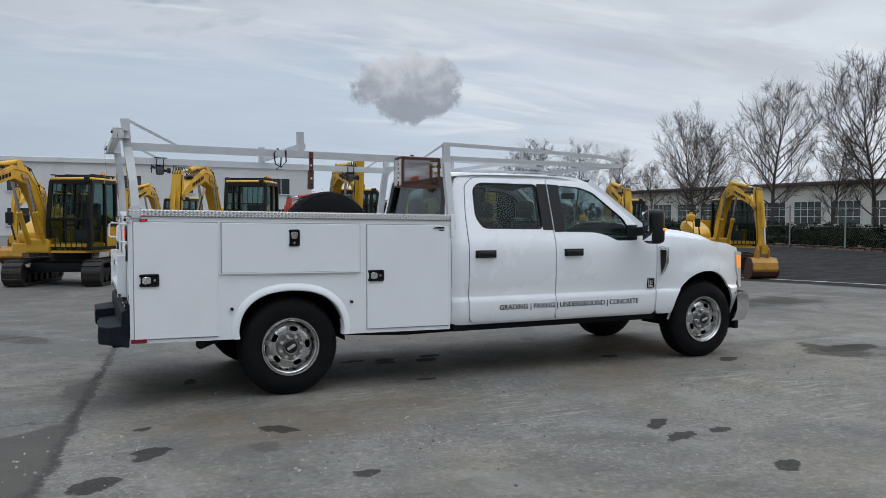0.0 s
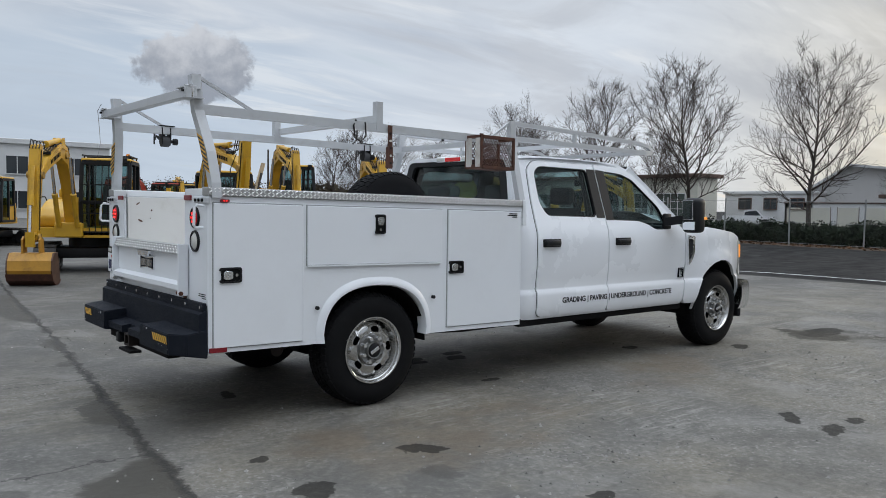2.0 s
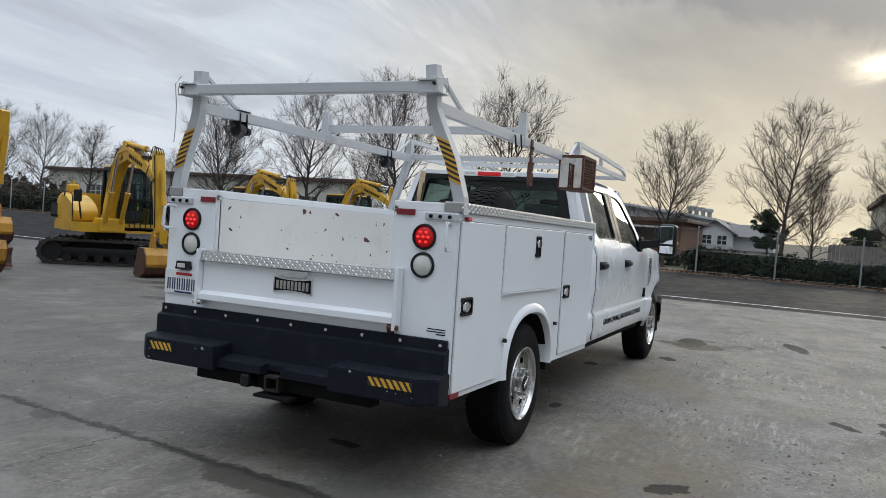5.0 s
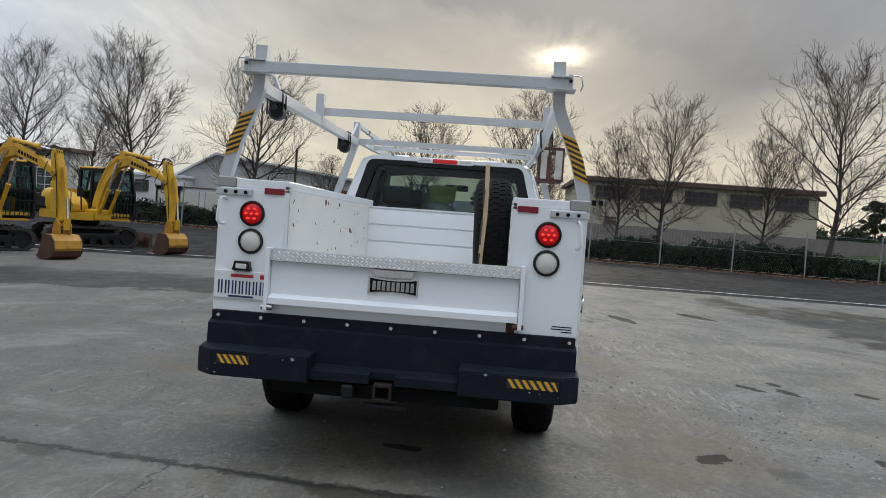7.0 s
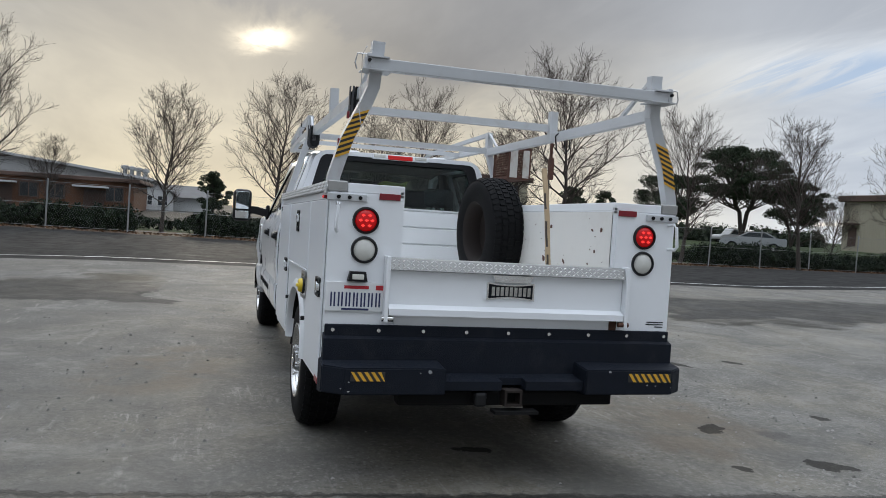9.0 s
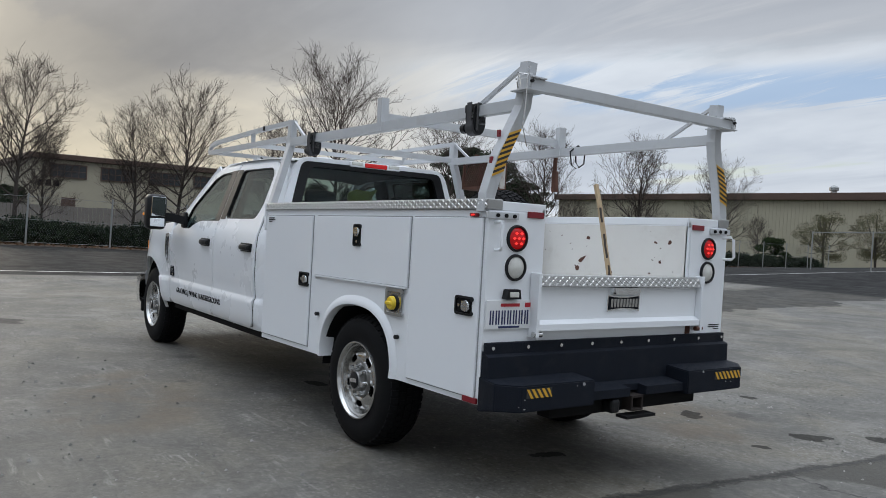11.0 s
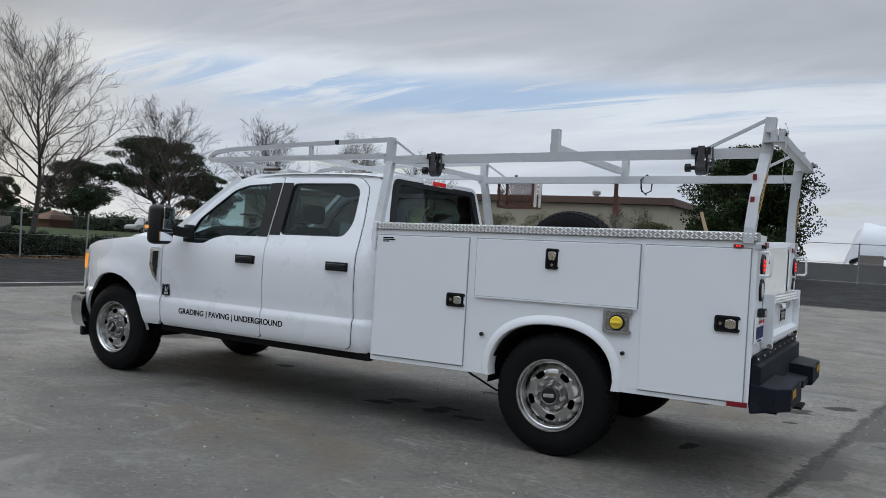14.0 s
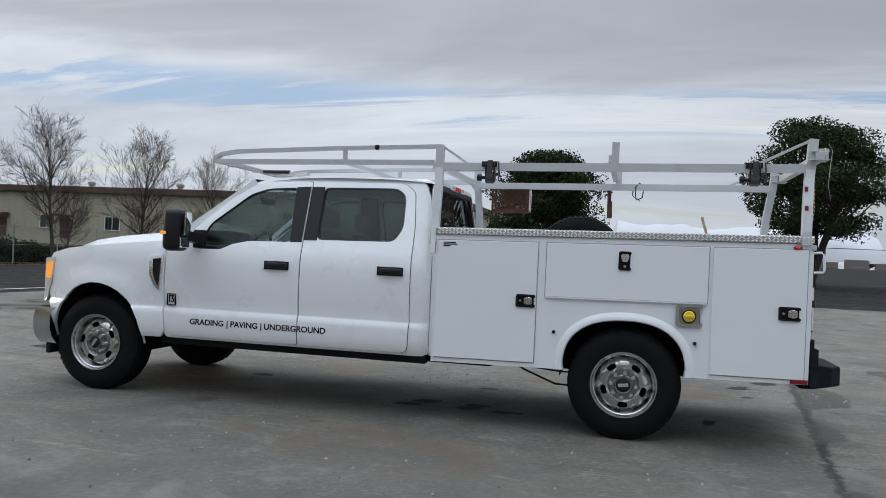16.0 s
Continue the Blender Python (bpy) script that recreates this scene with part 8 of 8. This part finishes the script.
# ---- excavators ----
def excavator(label, paint, group, under=64.0, guard=True, blade=True, tail=None, cab_top=2.52, cage=True, lift=0.0, curl=0.0):
    """A compact crawler excavator, facing +x, its turning centre over the origin; lift raises the boom by degrees, curl draws the bucket in."""
    ex = thing("excavator", label, "excavator", group=group)
    for s in SIDES:
        loop = []
        L, R = 1.05, 0.30
        for k in range(13):
            a = radians(-90 + 15 * k)
            loop.append((L + R * math.cos(a), 0.31 + R * math.sin(a)))
        for k in range(13):
            a = radians(90 + 15 * k)
            loop.append((-L + R * math.cos(a), 0.31 + R * math.sin(a)))
        y0, y1 = sorted((s * 0.68, s * 1.12))
        bm = B()
        inner = [(x * 0.93, 0.31 + (z - 0.31) * 0.80) for x, z in loop]
        n = len(loop)
        vo = [[bm.verts.new((x, y, z)) for x, z in loop] for y in (y0, y1)]
        vi = [[bm.verts.new((x, y, z)) for x, z in inner] for y in (y0, y1)]
        for i in range(n):
            j = (i + 1) % n
            bm.faces.new((vo[0][i], vo[0][j], vo[1][j], vo[1][i]))
            bm.faces.new((vi[0][i], vi[1][i], vi[1][j], vi[0][j]))
            for q in (0, 1):
                bm.faces.new((vo[q][i], vi[q][i], vi[q][j], vo[q][j]))
        for k in range(36):
            t = k / 36 * (4 * L + 2 * math.pi * R)
            if t < 2 * L:
                p, d = (-L + t, 0.01 - 0.012), (0, -1)
            elif t < 2 * L + math.pi * R:
                a = -math.pi / 2 + (t - 2 * L) / R
                p, d = (L + (R + 0.012) * math.cos(a), 0.31 + (R + 0.012) * math.sin(a)), (math.cos(a), math.sin(a))
            elif t < 4 * L + math.pi * R:
                p, d = (L - (t - 2 * L - math.pi * R), 0.61 + 0.012), (0, 1)
            else:
                a = math.pi / 2 + (t - 4 * L - math.pi * R) / R
                p, d = (-L + (R + 0.012) * math.cos(a), 0.31 + (R + 0.012) * math.sin(a)), (math.cos(a), math.sin(a))
            tx, tz = -d[1] * 0.025, d[0] * 0.025
            p = (p[0], max(0.012, p[1]))
            q = [(p[0] - tx - d[0] * 0.012, p[1] - tz - d[1] * 0.012), (p[0] + tx - d[0] * 0.012, p[1] + tz - d[1] * 0.012), (p[0] + tx + d[0] * 0.014, p[1] + tz + d[1] * 0.014), (p[0] - tx + d[0] * 0.014, p[1] - tz + d[1] * 0.014)]
            prism(bm, [(a_, max(0.0, b_)) for a_, b_ in q], y0 + 0.004, y1 - 0.004, "y")
        tr = link("track", bm, M_TRACK, ex, "dusty black crawler track", False)
        bm = box(B(), -0.95, 0.95, s * 0.90 - 0.14, s * 0.90 + 0.14, 0.20, 0.42, 0.04)
        for x in (-1.05, 1.05):
            cyl(bm, (x, s * 0.90 - 0.16, 0.31), (x, s * 0.90 + 0.16, 0.31), 0.235, n=20)
        for x in (-0.7, -0.35, 0.0, 0.35, 0.7):
            cyl(bm, (x, s * 0.90 - 0.17, 0.17), (x, s * 0.90 + 0.17, 0.17), 0.10, n=14)
        link("track_frame", bm, M_EXDARK, tr, smooth=True)
    bm = box(B(), -0.75, 0.75, -0.72, 0.72, 0.32, 0.56, 0.05)
    cyl(bm, (0, 0, 0.5), (0, 0, 0.80), 0.48, n=28)
    link("undercarriage", bm, M_EXDARK, ex, smooth=True)
    bm = B()
    for s in SIDES if blade else ():
        sweep(bm, [(0.6, s * 0.45, 0.40), (1.3, s * 0.5, 0.34), (1.72, s * 0.5, 0.26)], 0.10, 0.16)
    bl_ = [(1.70, 0.03), (1.78, 0.02), (1.84, 0.03), (1.80, 0.12), (1.79, 0.28), (1.83, 0.44), (1.77, 0.46), (1.72, 0.30)]
    if blade:
        prism(bm, bl_, -1.05, 1.05, "y")
        link("blade", bm, M_BUCKETRUST, ex, "worn brown dozer blade")
    for ob in ex.children:
        ob.matrix_basis = Matrix.Rotation(radians(under), 4, "Z")
    # upper structure
    plan = [(1.02, -0.95), (1.02, 0.95), (0.2, 1.05), (-0.75, 1.0), (-1.15, 0.70), (-1.30, 0.3), (-1.30, -0.3), (-1.15, -0.70), (-0.75, -1.0), (0.2, -1.05)]
    bm = prism(B(), rounded(plan, 0.12, 3), 0.80, 1.02, "z")
    up_ = link("deck", bm, paint, ex, smooth=True)
    plan2 = rounded([(-0.30, -1.0), (-0.30, 0.98), (-0.78, 0.97), (-1.13, 0.68), (-1.31, 0.3), (-1.31, -0.3), (-1.13, -0.68), (-0.75, -0.98)], 0.16, 4)
    bm = B()
    rings = []
    for z, k in ((1.024, 0.985), (1.06, 1.0), (1.38, 1.0), (1.50, 0.985), (1.59, 0.95), (1.66, 0.88), (1.70, 0.78), (1.715, 0.66)):
        rings.append([bm.verts.new((-0.30 + (x + 0.30) * k, y * (0.35 + 0.65 * k), z)) for x, y in plan2])
    for lo_, hi_ in zip(rings, rings[1:]):
        for i in range(len(plan2)):
            j = (i + 1) % len(plan2)
            bm.faces.new((lo_[i], lo_[j], hi_[j], hi_[i]))
    bm.faces.new(rings[-1])
    bm.faces.new(rings[0][::-1])
    bmesh.ops.recalc_face_normals(bm, faces=bm.faces)
    eh = link("engine_hood", bm, tail or paint, ex, "rounded yellow engine hood" if paint is M_EXYEL and not tail else "", True)
    bm = prism(B(), rounded([(-0.34, 1.024), (0.62, 1.024), (0.64, 1.26), (0.46, 1.44), (0.05, 1.60), (-0.34, 1.68)], 0.07, 3), -0.98, -0.42, "y")
    link("side_hood", bm, tail or paint, ex, smooth=True)
    link("hood_grille", box(B(), -1.02, -0.55, -1.0, -0.985, 1.12, 1.42), M_EXDARK, eh)
    bm = B()
    for k in range(7):
        box(bm, -1.322, -1.300, 0.28 - 0.088 * k - 0.06, 0.28 - 0.088 * k, 1.28, 1.36)
    link("maker_bars", bm, M_INK, eh, "plain dark bars")
    link("hood_seam", prism(B(), [(x * 1.004, y * 1.004) for x, y in plan2 if x < -0.5], 1.195, 1.207, "z"), M_EXDARK, eh, "dark panel seam")
    bm = B()
    for k in range(7):
        box(bm, -0.98 + 0.075 * k, -0.93 + 0.075 * k, -1.012, -0.985, 1.075, 1.135)
    link("side_bars", bm, M_INK, eh, "plain dark bars")
    bm = box(B(), -0.62, -0.40, -0.80, -0.52, 1.70, 1.92, 0.05, 3)
    cyl(bm, (-0.50, -0.66, 1.90), (-0.50, -0.66, 2.0), 0.06, n=12)
    link("air_filter", bm, paint, eh, smooth=True)
    bm = sweep(B(), [(0.55, -0.98, 1.02), (0.55, -1.0, 1.62), (0.45, -1.0, 1.70), (0.0, -1.0, 1.72), (-0.1, -0.98, 1.62), (-0.1, -0.96, 1.5)], 0.03, 0.03, n=6)
    link("hand_rail", bm, M_EXDARK, ex, smooth=True)
    link("exhaust_pipe", cyl(B(), (-0.8, -0.55, 1.6), (-0.8, -0.55, 1.85), 0.05, n=12), M_EXDARK, ex, smooth=True)
    # cab on the left
    cx0, cx1, cy0, cy1, cz0, cz1 = -0.28, 0.98, 0.0, 1.03, 0.90, cab_top
    bm = B()
    side_poly = [(cx0, cz0), (cx1, cz0), (cx1 + 0.02, 1.6), (cx1 - 0.14, cz1), (cx0 + 0.05, cz1)]
    for y in (cy0, cy1):
        for a, b in zip(side_poly, side_poly[1:] + side_poly[:1]):
            sweep(bm, [(a[0], y, a[1]), (b[0], y, b[1])], 0.08, 0.08)
        sweep(bm, [(0.28, y, cz0), (0.28, y, cz1)], 0.07, 0.06)
        sweep(bm, [(cx0, y, 1.45), (0.28, y, 1.45)], 0.05, 0.05)
    for x, z in ((cx0, cz0), (cx1, cz0), (cx1 + 0.02, 1.6), (cx1 - 0.14, cz1), (cx0 + 0.05, cz1)):
        sweep(bm, [(x, cy0, z), (x, cy1, z)], 0.08, 0.08)
    cab = link("cab_frame", bm, M_EXDARK, ex, "black cab frame")
    link("cab_roof", box(B(), cx0, cx1 - 0.10, cy0 - 0.02, cy1 + 0.02, cz1, cz1 + 0.09, 0.035, 3), paint, ex, smooth=True)
    if cage:
        rgd = link("roof_guard", box(B(), cx0 + 0.1, cx1 - 0.25, cy0 + 0.08, cy1 - 0.08, cz1 + 0.091, cz1 + 0.13, 0.01), M_EXDARK, ex, "black roof guard of bars")
        for k in range(6):
            link("guard_bar", sweep(B(), [(cx0 + 0.05 + 0.17 * k, cy0, cz1 + 0.15), (cx0 + 0.05 + 0.17 * k, cy1, cz1 + 0.15)], 0.025, 0.025), M_EXDARK, rgd)
        for y in (cy0 + 0.02, cy1 - 0.02):
            link("guard_rail", sweep(B(), [(cx0, y, cz1 + 0.15), (cx1 - 0.1, y, cz1 + 0.15)], 0.03, 0.03), M_EXDARK, rgd)
            for x in (cx0 + 0.1, cx1 - 0.3):
                link("guard_post", sweep(B(), [(x, y, cz1 + 0.07), (x, y, cz1 + 0.15)], 0.03, 0.03), M_EXDARK, rgd)
    bm = B()
    for y in (cy0, cy1):
        bm.faces.new([bm.verts.new((x, y, z)) for x, z in side_poly])
    bm.faces.new([bm.verts.new(v) for v in ((cx1, cy0, cz0), (cx1, cy1, cz0), (cx1 + 0.02, cy1, 1.6), (cx1 + 0.02, cy0, 1.6))])
    bm.faces.new([bm.verts.new(v) for v in ((cx1 + 0.02, cy0, 1.6), (cx1 + 0.02, cy1, 1.6), (cx1 - 0.14, cy1, cz1), (cx1 - 0.14, cy0, cz1))])
    bm.faces.new([bm.verts.new(v) for v in ((cx0, cy0, 1.45), (cx0, cy1, 1.45), (cx0 + 0.05, cy1, cz1), (cx0 + 0.05, cy0, cz1))])
    pn = link("cab_glass", bm, M_EXGLASS, cab, "cab window panes")
    pn.visible_shadow = False
    link("cab_lower", box(B(), cx0 + 0.03, 0.27, cy1 - 0.02, cy1 + 0.012, cz0, 1.42), paint, cab)
    bm = box(B(), -0.05, 0.42, 0.25, 0.75, 1.05, 1.35, 0.06)
    box(bm, -0.15, 0.02, 0.27, 0.73, 1.3, 2.0, 0.05)
    link("operator_seat", bm, M_SEAT, cab, smooth=True)
    if guard:
        bm = B()
        for k in range(8):
            y = cy0 + 0.05 + k * (cy1 - cy0 - 0.1) / 7
            sweep(bm, [(cx1 + 0.06, y, cz0 + 0.02), (cx1 + 0.09, y, 1.6), (cx1 - 0.07, y, cz1 - 0.05)], 0.018, 0.018)
        for x, z in ((cx1 + 0.06, 0.93), (cx1 + 0.085, 1.35), (cx1 + 0.09, 1.62), (cx1 + 0.01, 2.0), (cx1 - 0.07, cz1 - 0.05)):
            sweep(bm, [(x, cy0, z), (x, cy1, z)], 0.028, 0.028)
        link("window_guard", bm, M_EXDARK, cab, "black bar guard before the cab")
    if cage:
        link("beacon", lathe(B(), [(0.05, 0.0), (0.05, 0.09), (0.03, 0.12), (0.001, 0.125)], (0.0, 0.85, cz1 + 0.13), "z", 12), M_AMBER, ex, "amber beacon", True)
    bm = box(B(), 0.84, 0.93, 0.86, 0.98, cz1 - 0.02, cz1 + 0.10, 0.01)
    link("work_lamp", bm, M_EXDARK, ex)
    bm = sweep(B(), [(0.9, -0.9, 1.1), (0.95, -0.98, 1.55)], 0.03, 0.03)
    box(bm, 0.90, 0.98, -1.10, -0.92, 1.5, 1.78, 0.02)
    link("side_mirror", bm, M_EXDARK, ex)
    # boom, arm, bucket
    link("swing_post", box(B(), 0.62, 1.12, -0.54, 0.06, 0.80, 1.14, 0.04), paint, ex)
    by = -0.24
    before = set(ex.children)
    lo = [(0.88, 0.98), (1.00, 1.35), (1.24, 1.98), (1.56, 2.42), (1.98, 2.55), (2.75, 2.28), (3.20, 2.02)]
    hi = [(3.24, 2.16), (2.78, 2.46), (2.02, 2.82), (1.58, 2.80), (1.24, 2.50), (0.92, 1.95), (0.72, 1.40), (0.68, 1.02)]

    def soft_prism(poly, half):
        bm = prism(B(), poly, by - half, by + half, "y")
        bmesh.ops.bevel(bm, geom=[e for e in bm.edges if abs(e.verts[0].co.y - e.verts[1].co.y) < 1e-4], offset=0.018, segments=2, affect="EDGES")
        return bm

    boom = link("boom", soft_prism(lo + hi, 0.115), paint, ex, "arched boom" if paint is not M_EXYEL else "arched yellow boom", True)
    for s in SIDES:
        bm = B()
        for k in range(7):
            u = 2.08 + 0.090 * k
            zc = 2.635 - 0.36 * (u - 2.0)
            prism(bm, [(u, zc - 0.04), (u + 0.062, zc - 0.062), (u + 0.062, zc + 0.025), (u, zc + 0.047)], by + s * 0.116, by + s * 0.119, "y")
        link("boom_bars", bm, M_INK, boom, "plain dark bars")
        # weld seam and pin bosses on the boom's side
        for x, z, r in ((1.70, 2.60, 0.075), (3.18, 2.11, 0.07), (0.80, 1.14, 0.09)):
            link("pin_boss", cyl(B(), (x, by + s * 0.10, z), (x, by + s * 0.15, z), r, n=14), M_EXWORN, boom, smooth=True)
        bm = sweep(B(), [(0.93, by + s * 0.125, 1.75), (1.25, by + s * 0.125, 2.36), (1.60, by + s * 0.125, 2.69), (2.0, by + s * 0.125, 2.745), (2.7, by + s * 0.12, 2.44)], 0.020, 0.020, n=6)
        link("steel_pipe", bm, paint, boom, smooth=True)
    for x, z in ((1.10, 2.36), (1.42, 2.73), (2.25, 2.74), (2.62, 2.55)):
        link("hose_clamp", box(B(), x - 0.03, x + 0.03, by - 0.10, by + 0.10, z, z + 0.055, 0.008), M_EXDARK, boom)
    for s in SIDES:
        bm = cyl(B(), (1.12, by + s * 0.19, 1.05), (1.45, by + s * 0.19, 1.75), 0.055, n=12)
        cyl(bm, (1.42, by + s * 0.19, 1.69), (1.46, by + s * 0.19, 1.77), 0.066, n=12)
        cl = link("boom_cylinder", bm, paint, ex, smooth=True)
        link("rod", cyl(B(), (1.45, by + s * 0.19, 1.75), (1.69, by + s * 0.19, 2.56), 0.034, n=10), M_ROD, cl, "bright cylinder rod", True)
    bm = cyl(B(), (1.75, by, 2.91), (2.58, by, 2.76), 0.060, n=12)
    cyl(bm, (2.54, by, 2.767), (2.62, by, 2.753), 0.072, n=12)
    for s in SIDES:
        prism(bm, [(1.66, 2.80), (1.86, 2.80), (1.82, 2.96), (1.72, 2.97)], by + s * 0.07, by + s * 0.10, "y")
    cl = link("arm_cylinder", bm, paint, ex, smooth=True)
    link("rod", cyl(B(), (2.62, by, 2.753), (3.12, by, 2.66), 0.034, n=10), M_ROD, cl, "bright cylinder rod", True)
    bm = B()
    for k in range(4):
        o = by - 0.085 + 0.055 * k
        sweep(bm, [(0.82, o, 1.55), (1.10, o, 2.40), (1.42, o, 2.78), (1.70, o, 2.86), (2.25, o, 2.78), (2.62, o, 2.60), (2.90, o, 2.47 + 0.05 * k), (3.06 - 0.02 * k, o, 2.78), (3.16, o, 2.80 - 0.02 * k), (3.24, o, 2.62)], 0.022, 0.022, n=5)
    link("hoses", bm, M_EXDARK, ex, "black hydraulic hoses", True)
    boomed = set(ex.children) - before
    arm_poly = [(2.99, 2.62), (3.06, 2.72), (3.22, 2.68), (3.36, 2.12), (3.43, 1.40), (3.45, 0.86), (3.31, 0.82), (3.24, 1.40), (3.10, 1.95)]
    arm = link("arm", soft_prism(arm_poly, 0.095), paint, ex, "upright dipper arm", True)
    for s in SIDES:
        link("hose_run", sweep(B(), [(3.16, by + s * 0.105, 2.60), (3.26, by + s * 0.108, 2.1), (3.33, by + s * 0.108, 1.5), (3.36, by + s * 0.108, 1.05)], 0.020, 0.020, n=5), M_EXDARK, arm, smooth=True)
        link("arm_boss", cyl(B(), (3.38, by + s * 0.09, 0.92), (3.38, by + s * 0.14, 0.92), 0.065, n=12), M_EXWORN, arm, smooth=True)
    link("hose_loop", sweep(B(), [(2.92, by - 0.10, 2.40), (2.80, by - 0.15, 2.10), (2.90, by - 0.16, 1.88), (3.08, by - 0.14, 1.92), (3.20, by - 0.10, 2.12)], 0.022, 0.022, n=6), M_EXDARK, arm, smooth=True)
    bm = cyl(B(), (3.40, by, 2.28), (3.55, by, 1.55), 0.050, n=12)
    cyl(bm, (3.54, by, 1.60), (3.56, by, 1.52), 0.060, n=12)
    cl = link("bucket_cylinder", bm, paint, ex, smooth=True)
    link("rod", cyl(B(), (3.56, by, 1.53), (3.62, by, 1.02), 0.030, n=10), M_ROD, cl, "bright cylinder rod", True)
    link("linkage", sweep(B(), [(3.40, by, 0.98), (3.62, by, 1.00), (3.58, by, 0.74)], 0.16, 0.06), paint, ex)
    prof = [(3.24, 0.80), (3.60, 0.80), (3.76, 0.62), (3.80, 0.38), (3.70, 0.14), (3.46, 0.02), (3.20, 0.02), (3.02, 0.10)]
    ins = [(3.40 + (x - 3.40) * 0.93, 0.42 + (z - 0.42) * 0.93) for x, z in prof]

    def small(bm):
        for v in bm.verts:
            v.co.x, v.co.y, v.co.z = 3.40 + (v.co.x - 3.40) * 0.78, by + (v.co.y - by) * 1.05, v.co.z * 0.78
        return bm

    bm = prism(B(), prof + ins[::-1], by - 0.36, by + 0.36, "y")
    bk_ = link("bucket", small(bm), M_BUCKET, ex, "scraped yellow digging bucket with rusty cheeks")
    for s in SIDES:
        link("cheek", small(prism(B(), prof, by + s * 0.36, by + s * 0.385, "y")), M_BUCKETRUST, bk_, "rusty side plate")
    bm = prism(B(), [(3.79, 0.30), (3.815, 0.30), (3.715, 0.125), (3.465, 0.0), (3.19, 0.0), (3.00, 0.09), (3.04, 0.115), (3.21, 0.045), (3.46, 0.045), (3.68, 0.16)], by - 0.39, by + 0.39, "y")
    link("wear_plate", small(bm), M_RUST, bk_, "rusty worn lower edge")
    for k in range(5):
        link("tooth", small(prism(B(), [(3.06, 0.05), (3.02, 0.12), (2.88, 0.13)], by - 0.36 + 0.165 * k, by - 0.30 + 0.165 * k, "y")), M_RUST, bk_)
    for s in SIDES:
        link("bucket_ear", small(prism(B(), [(3.25, 0.78), (3.62, 0.78), (3.62, 1.12), (3.50, 1.20), (3.30, 1.12)], by + s * 0.13, by + s * 0.16, "y")), M_BUCKET, bk_)
    # lengthen the boom past its crest, raise it about its foot, and hang the arm from its end down to the ground
    turn = Matrix.Translation((0.8, 0, 1.0)) @ Matrix.Rotation(radians(-lift), 4, "Y") @ Matrix.Translation((-0.8, 0, -1.0))
    end = turn @ Vector((3.18 + 0.42, 0, 2.11))
    for ob in set(ex.children) - before:
        for piece in (ob, *ob.children):
            for v in piece.data.vertices:
                x, y, z = v.co
                if ob in boomed:
                    v.co = turn @ Vector((x + 0.247 * max(0.0, x - 1.5), y, z))
                else:
                    z *= end.z / 2.11
                    v.co = (x + end.x - 3.18 - curl * (end.z - z), y, z)
    return ex


ROW = "yellow excavators in a row"
LABEL = "yellow compact excavator with black barred cab and grounded bucket"
end_on = excavator(LABEL, M_EXYEL, ROW, under=190.0, blade=False)
end_on.matrix_basis = pose(-1.8, 14.55, rise_at(-1.8, 14.55), 0, 0, -119)
copy_thing(end_on, pose(2.25, 14.3, rise_at(2.25, 14.3), 0, 0, -117))
dark_tail = excavator("yellow excavator with a black engine cover and brown blade", M_EXYEL, ROW, under=15.0, tail=M_EXDARK, cab_top=2.36, cage=False, lift=6.0, curl=0.33)
dark_tail.matrix_basis = pose(4.95, 14.3, rise_at(4.95, 14.3), 0, 0, -93)
plain = excavator(LABEL, M_EXYEL, ROW, blade=False, cab_top=2.36, cage=False)
plain.matrix_basis = pose(9.43, 13.5, rise_at(9.43, 13.5), 0, 0, -112)
copy_thing(plain, pose(12.74, 12.15, rise_at(12.74, 12.15), 0, 0, -112.5) @ Matrix.Scale(0.89, 4))
bladed = excavator("yellow compact excavator with barred cab and brown dozer blade", M_EXYEL, ROW, cab_top=2.36, cage=False)
bladed.matrix_basis = pose(16.2, 11.3, rise_at(16.2, 11.3), 0, 0, -110) @ Matrix.Scale(0.90, 4)
for k, (x, y, a, size) in enumerate(((-6.5, 29.0, -119, 1.0), (-2.2, 28.0, -110, 1.0), (1.9, 26.6, -119, 1.0), (12.55, 25.0, -104, 1.33), (13.0, 37.0, -104, 1.0), (15.2, 40.5, -128, 1.0))):
    copy_thing(plain if k in (0, 2, 3) else end_on, pose(x, y, rise_at(x, y), 0, 0, a) @ Matrix.Scale(size, 4))
red = excavator("faded red excavator far back in the yard", M_EXRED, "", guard=False)
red.matrix_basis = pose(11.5, 35, rise_at(11.5, 35), 0, 0, -150)
